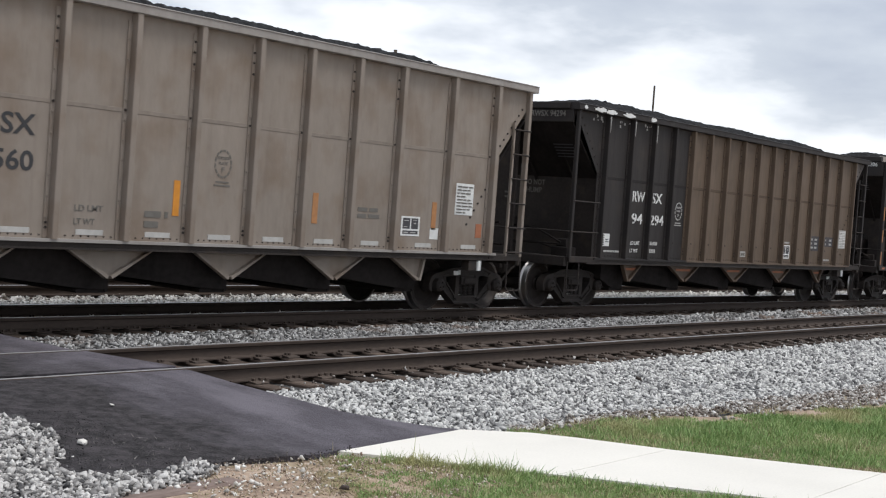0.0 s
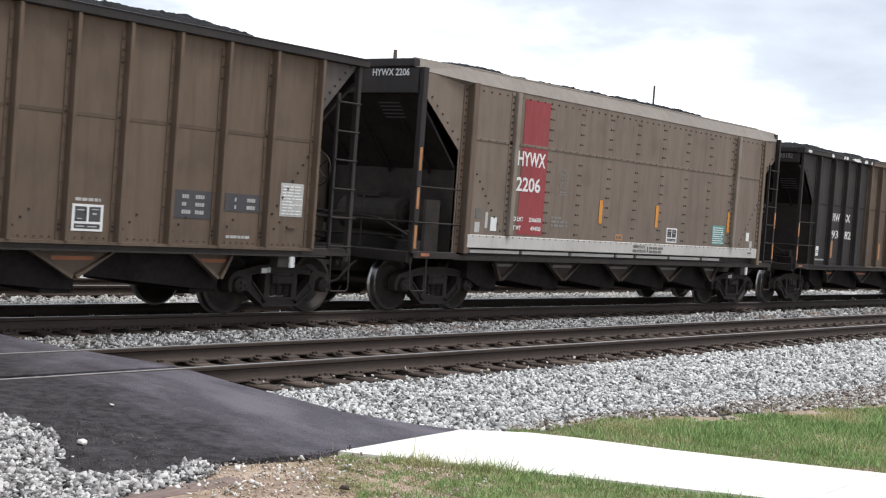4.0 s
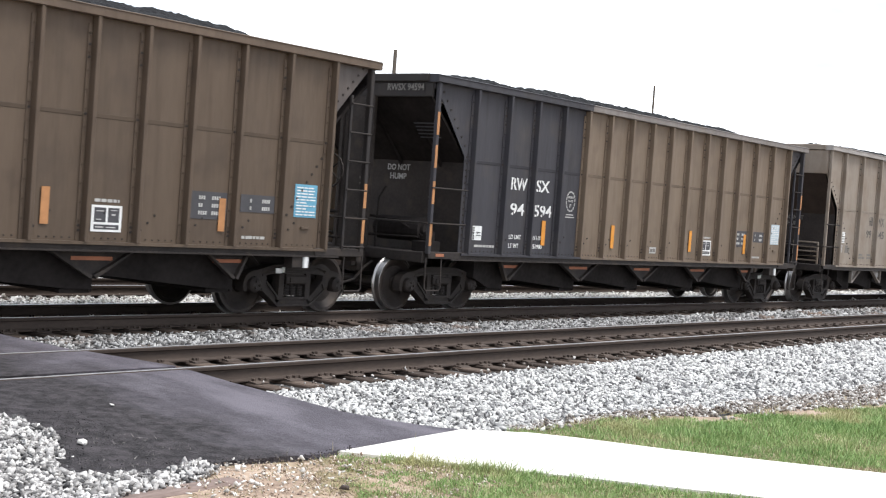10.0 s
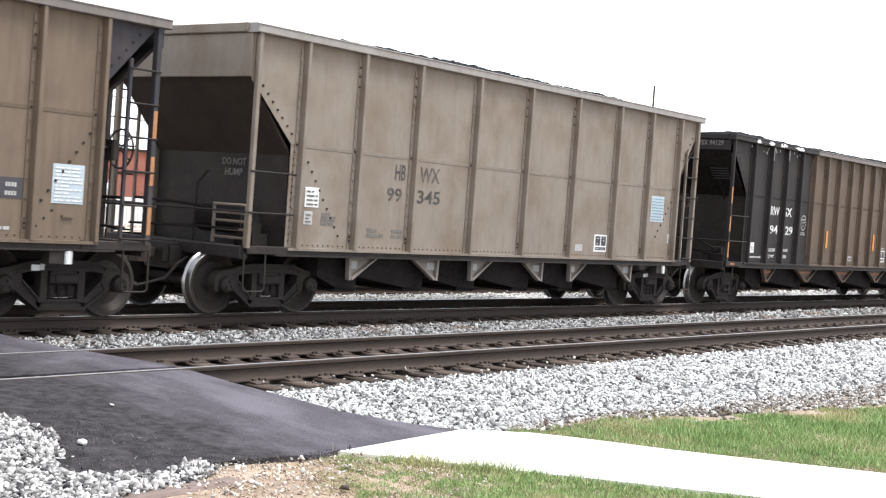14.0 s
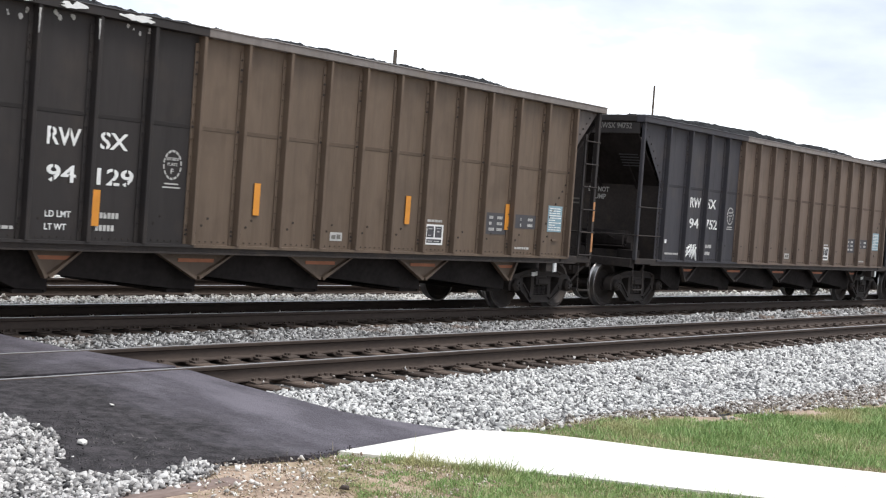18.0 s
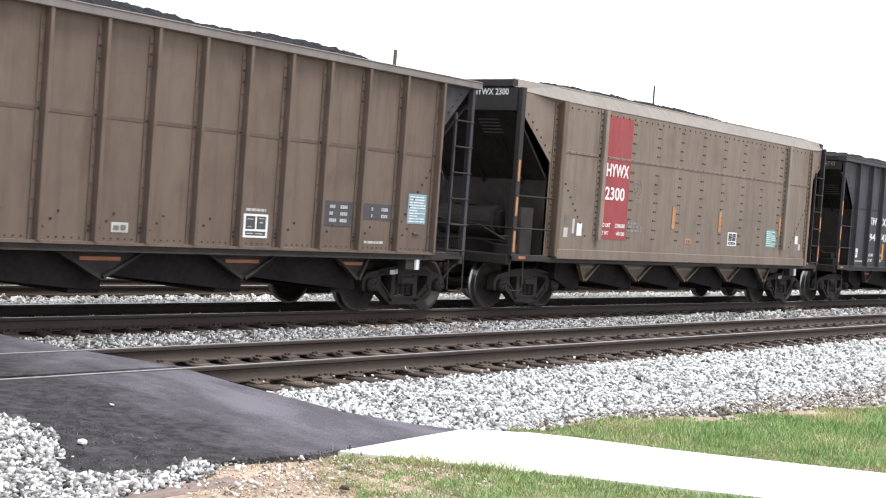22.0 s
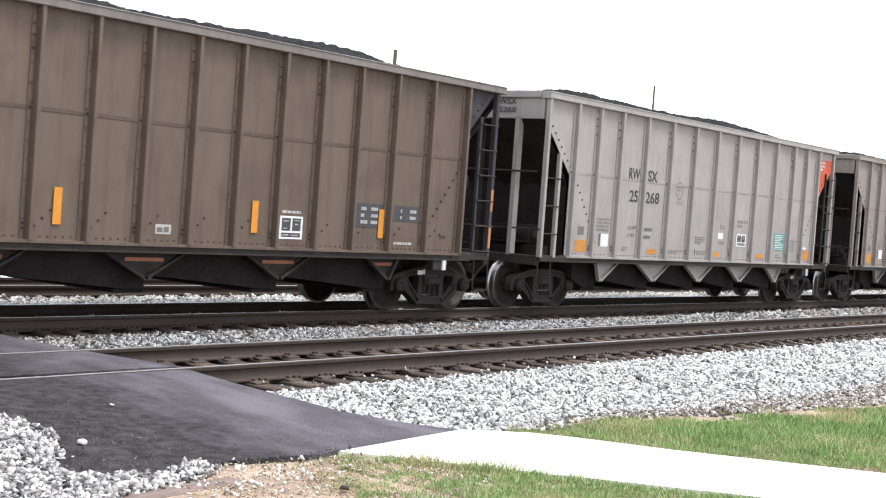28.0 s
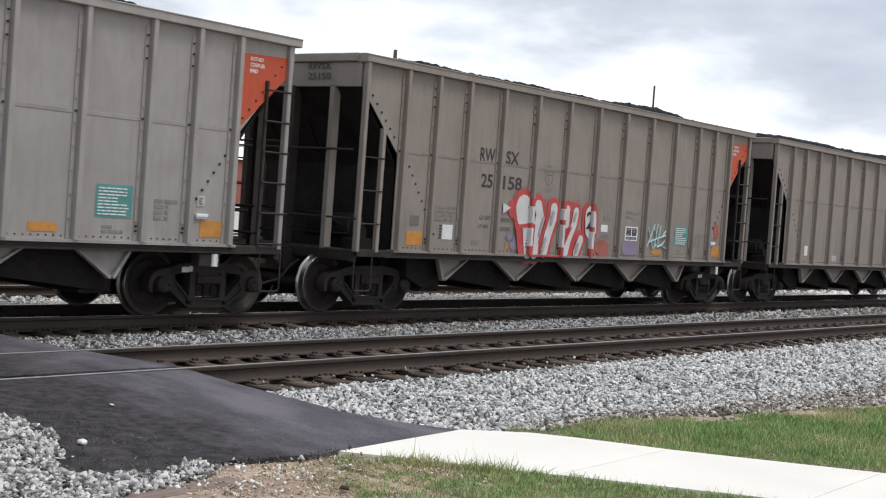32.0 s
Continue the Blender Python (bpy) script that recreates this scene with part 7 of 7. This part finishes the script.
def patch(cx, cz, w, h, mat, yy):
    """A sprayed patch with an uneven edge."""
    return put("spray_patch", bubble([(cx + w * c * (1 + 0.30 * noise.noise((2 * c, 2 * d, cx))), cz + h * d * (1 + 0.35 * noise.noise((2 * c, 2 * d, cx + 9))))
                                      for c, d in ((math.cos(math.tau * k / 26), math.sin(math.tau * k / 26)) for k in range(26))], mat, yy), car)


speckle("overspray", [(p[0], p[1], w + 0.085, 90) for line, w in STROKES[:7] for p in line if p[1] > 1.75] + [(4.45, 2.02, 0.17, 120), (4.74, 2.20, 0.05, 60), (5.3, 2.05, 0.02, 60), (5.9, 2.03, 0.02, 60)], SPRAY_RED, y - 0.001)
for cx, cz, w, h, mat in ((7.42, 1.24, 0.27, 0.16, SPRAY_FADED), (8.50, 1.25, 0.32, 0.15, LILAC), (4.24, 1.36, 0.10, 0.07, LILAC), (4.36, 1.24, 0.11, 0.10, LILAC), (12.34, 1.72, 0.12, 0.17, SPRAY_FADED)):
    patch(cx, cz, w, h, mat, y + 0.003)
    speckle("overspray", [(cx, cz, min(w, h), 70), (cx - 0.5 * w, cz, 0.8 * h, 40), (cx + 0.5 * w, cz, 0.8 * h, 40)], mat, y + 0.001)
MINT = surface("mint_spray_paint", tones((0.42, 0.58, 0.56), 0.1), 0.6, 0, 6, 2, (1, 1, 1), 0.03)
for line in (((9.20, 1.72), (9.33, 1.50), (9.46, 1.26)), ((9.48, 1.78), (9.34, 1.50), (9.20, 1.30)), ((9.48, 1.70), (9.55, 1.54), (9.64, 1.80)), ((9.57, 1.54), (9.50, 1.28), (9.60, 1.36)),
             ((9.74, 1.76), (9.66, 1.46), (9.64, 1.30), (9.82, 1.36)), ((9.98, 1.66), (9.84, 1.52), (9.96, 1.46), (9.82, 1.34), (10.02, 1.28)), ((9.24, 1.40), (9.60, 1.48), (9.98, 1.56))):
    tag = Form()
    tag.tube([(q, y - 0.002, z) for q, z in line], 0.017, 5)
    put("sprayed_stroke", tag.mesh("sprayed_stroke", MINT), car, None, "mint spray-painted scrawl")
CARS.append((car, 182.12))
car, S = silver_car(197.24, ("25", ""), 13, GREY, "grimy grey coal hopper with plain ribbed sides", False, False)
y = -1.625 + S["deep"]
decal(car, "sticker", WHITE, y, 2.26, 2.46, 1.27, 1.52)
decal(car, "data_plate", WHITE_DIM, y, 4.1, 4.4, 1.15, 1.3)
CARS.append((car, 197.24))

# ---- behind the train ----


def utility_pole(x, y, h, r, label):
    p = empty("utility_pole", pose(x, y, -0.35), label, "utility pole")
    f = Form()
    f.add([(q * math.cos(math.tau * k / 10), q * math.sin(math.tau * k / 10), z) for q, z in ((r * 1.35, 0), (r, h)) for k in range(10)],
          [(k, (k + 1) % 10, (k + 1) % 10 + 10, k + 10) for k in range(10)] + [tuple(range(10, 20))])
    put("pole", f.mesh("pole", POLE_WOOD), p)
    return p


utility_pole(70.04, 60, 12.75, 0.13, "grey wooden utility pole behind the train")
utility_pole(105.7, 60, 14.5, 0.085, "thin dark pole behind the train")
p = utility_pole(58.0, 75, 9.6, 0.13, "wooden utility pole with wires beyond the brick building")
put("crossarm", plain_mesh(POLE_WOOD, (-1.1, 1.1, -0.06, 0.06, 8.9, 9.05, 0.01)), p)
for k, z in enumerate((5.6, 6.8, 8.2, 9.15)):
    f = Form()
    f.tube([(-28 + 6 * i, -0.02, z + 0.5 * (abs(i - 4.667) / 4.667) ** 1.5 - 0.5 * (1 if i < -9 else 0)) for i in range(11)], 0.03, 5)
    put("wire", f.mesh("wire", STEEL_DARK), p)

shed = empty("brick_building", pose(0, 0, 0), "low red brick building with a pale base", "building")
f = Form()
f.box(22, 64, 60, 76, 1.2, 3.78, 0.03)
put("wall", f.mesh("wall", BRICK), shed)
put("roof", plain_mesh(STEEL_DARK, (21.8, 64.2, 59.85, 76.2, 3.78, 3.9, 0.02)), shed)
put("base_wall", plain_mesh(PALE, (22, 64, 59.97, 76, -0.5, 1.2, 0.02)), shed, None, "white painted base wall")
put("string_course", plain_mesh(RUST_OLD, (22, 64, 59.93, 59.99, 2.55, 2.6)), shed)

fence = empty("white_railing", pose(0, 38, 0), "white metal railing beyond the tracks", "railing")
for z in (0.25, 1.02):
    put("rail", plain_mesh(PALE, (16, 40, -0.03, 0.03, z, z + 0.07, 0.01)), fence)
for k in range(49):
    put("baluster", cached("baluster", lambda: plain_mesh(PALE, (-0.02, 0.02, -0.02, 0.02, -0.36, 1.04))), fence, pose(16 + 0.5 * k, 0, 0))

lamp = empty("street_lamp", pose(31.2, 40, -0.36), "black street lamp with a white globe", "street lamp")
f = Form()
f.tube([(0, 0, 0), (0, 0, 1.75)], 0.05, 10)
f.tube([(0, 0, 0), (0, 0, 0.3)], 0.11, 10)
put("post", f.mesh("post", STEEL_DARK), lamp)
f = Form()
prof = [(0.10, 1.72), (0.22, 1.86), (0.24, 2.0), (0.15, 2.15), (0.05, 2.22), (0.05, 2.32)]
f.add([(r * math.cos(math.tau * k / 14), r * math.sin(math.tau * k / 14), z) for r, z in prof for k in range(14)],
      [(i * 14 + k, i * 14 + (k + 1) % 14, (i + 1) * 14 + (k + 1) % 14, (i + 1) * 14 + k) for i in range(len(prof) - 1) for k in range(14)] + [tuple(range(14))[::-1], tuple(range(70, 84))])
put("globe", f.mesh("globe", PALE, smooth=True), lamp, None, "white frosted globe")

sign = empty("warning_sign", pose(21.45, 30, -0.36, 0, 0, -4), "yellow diamond warning sign with a yellow plate below", "traffic sign")
put("post", plain_mesh(PALE, (-0.04, 0.04, 0.02, 0.08, 0, 3.3, 0.01)), sign)
f = Form()
f.prism([(0, 2.10), (0.55, 2.65), (0, 3.20), (-0.55, 2.65)], "y", -0.02, 0.0)
d = put("diamond", f.mesh("diamond", YELLOW), sign)
put("cross_mark", plain_mesh(INK, (-0.28, 0.28, -0.026, -0.02, 2.61, 2.69), (-0.04, 0.04, -0.027, -0.021, 2.37, 2.93)), d)
pl = put("plate", plain_mesh(YELLOW, (-0.38, 0.38, -0.02, 0.0, 1.15, 1.92, 0.01)), sign)
put("print", bars(word_bars(-0.28, 0.28, 1.27, 1.78, 3, 0.5, 4), INK, -0.02), pl)


def bare_tree(x, y, h, seed):
    t = empty("bare_tree", pose(x, y, -0.4), "bare grey early-spring tree in the distance", "tree")
    rng = random.Random(seed)
    f, tw = Form(), Form()

    def limb(p, d, l, r, depth):
        q = p + d * l
        (f if depth < 2 else tw).tube([p, (p + q) / 2 + Vector((rng.uniform(-1, 1), rng.uniform(-1, 1), 0)) * l * 0.05, q], r, 5)
        if depth < 4:
            for _ in range(3 if depth else 5):
                nd = (d + Vector((rng.uniform(-1, 1), rng.uniform(-1, 1), rng.uniform(-0.1, 0.7))) * 0.75).normalized()
                limb(q if rng.random() < 0.6 else p.lerp(q, 0.7), nd, l * rng.uniform(0.6, 0.8), r * 0.55, depth + 1)

    limb(Vector((0, 0, 0)), Vector((0, 0, 1)), h * 0.3, h * 0.022, 0)
    put("trunk", f.mesh("trunk", POLE_WOOD), t)
    put("crown", tw.mesh("crown", POLE_WOOD), t)


for i, (tx, ty, th) in enumerate(((66, 110, 8), (74, 112, 9), (84, 118, 9), (92, 120, 8), (58, 108, 7))):
    bare_tree(tx, ty, th, i)

# ---- the train rolls towards -x ----
ROLLED = [-0.21, 5.125, 10.455, 15.771, 21.034, 26.270, 31.505, 36.799, 42.088, 47.358, 52.578, 57.783, 62.986, 68.21, 73.441, 78.674, 83.903,
          89.121, 94.329, 99.537, 104.747, 109.953, 115.155, 120.354, 125.525, 130.607, 135.728, 140.903, 146.114, 151.206, 156.289, 161.388, 166.511]


def motions():
    for car, x in CARS:
        walk(car, [(float(t), pose(x - s, YT, 0)) for t, s in enumerate(ROLLED)])
    ticks = [k / 10 for k in range(321)]
    turns = [-math.degrees(float(np.interp(t, range(33), ROLLED)) / WHEEL_R) for t in ticks]
    for axle, x in WHEELSETS:
        walk(axle, [(t, pose(x, 0, WHEEL_R, 0, a, 0)) for t, a in zip(ticks, turns)])


motions()
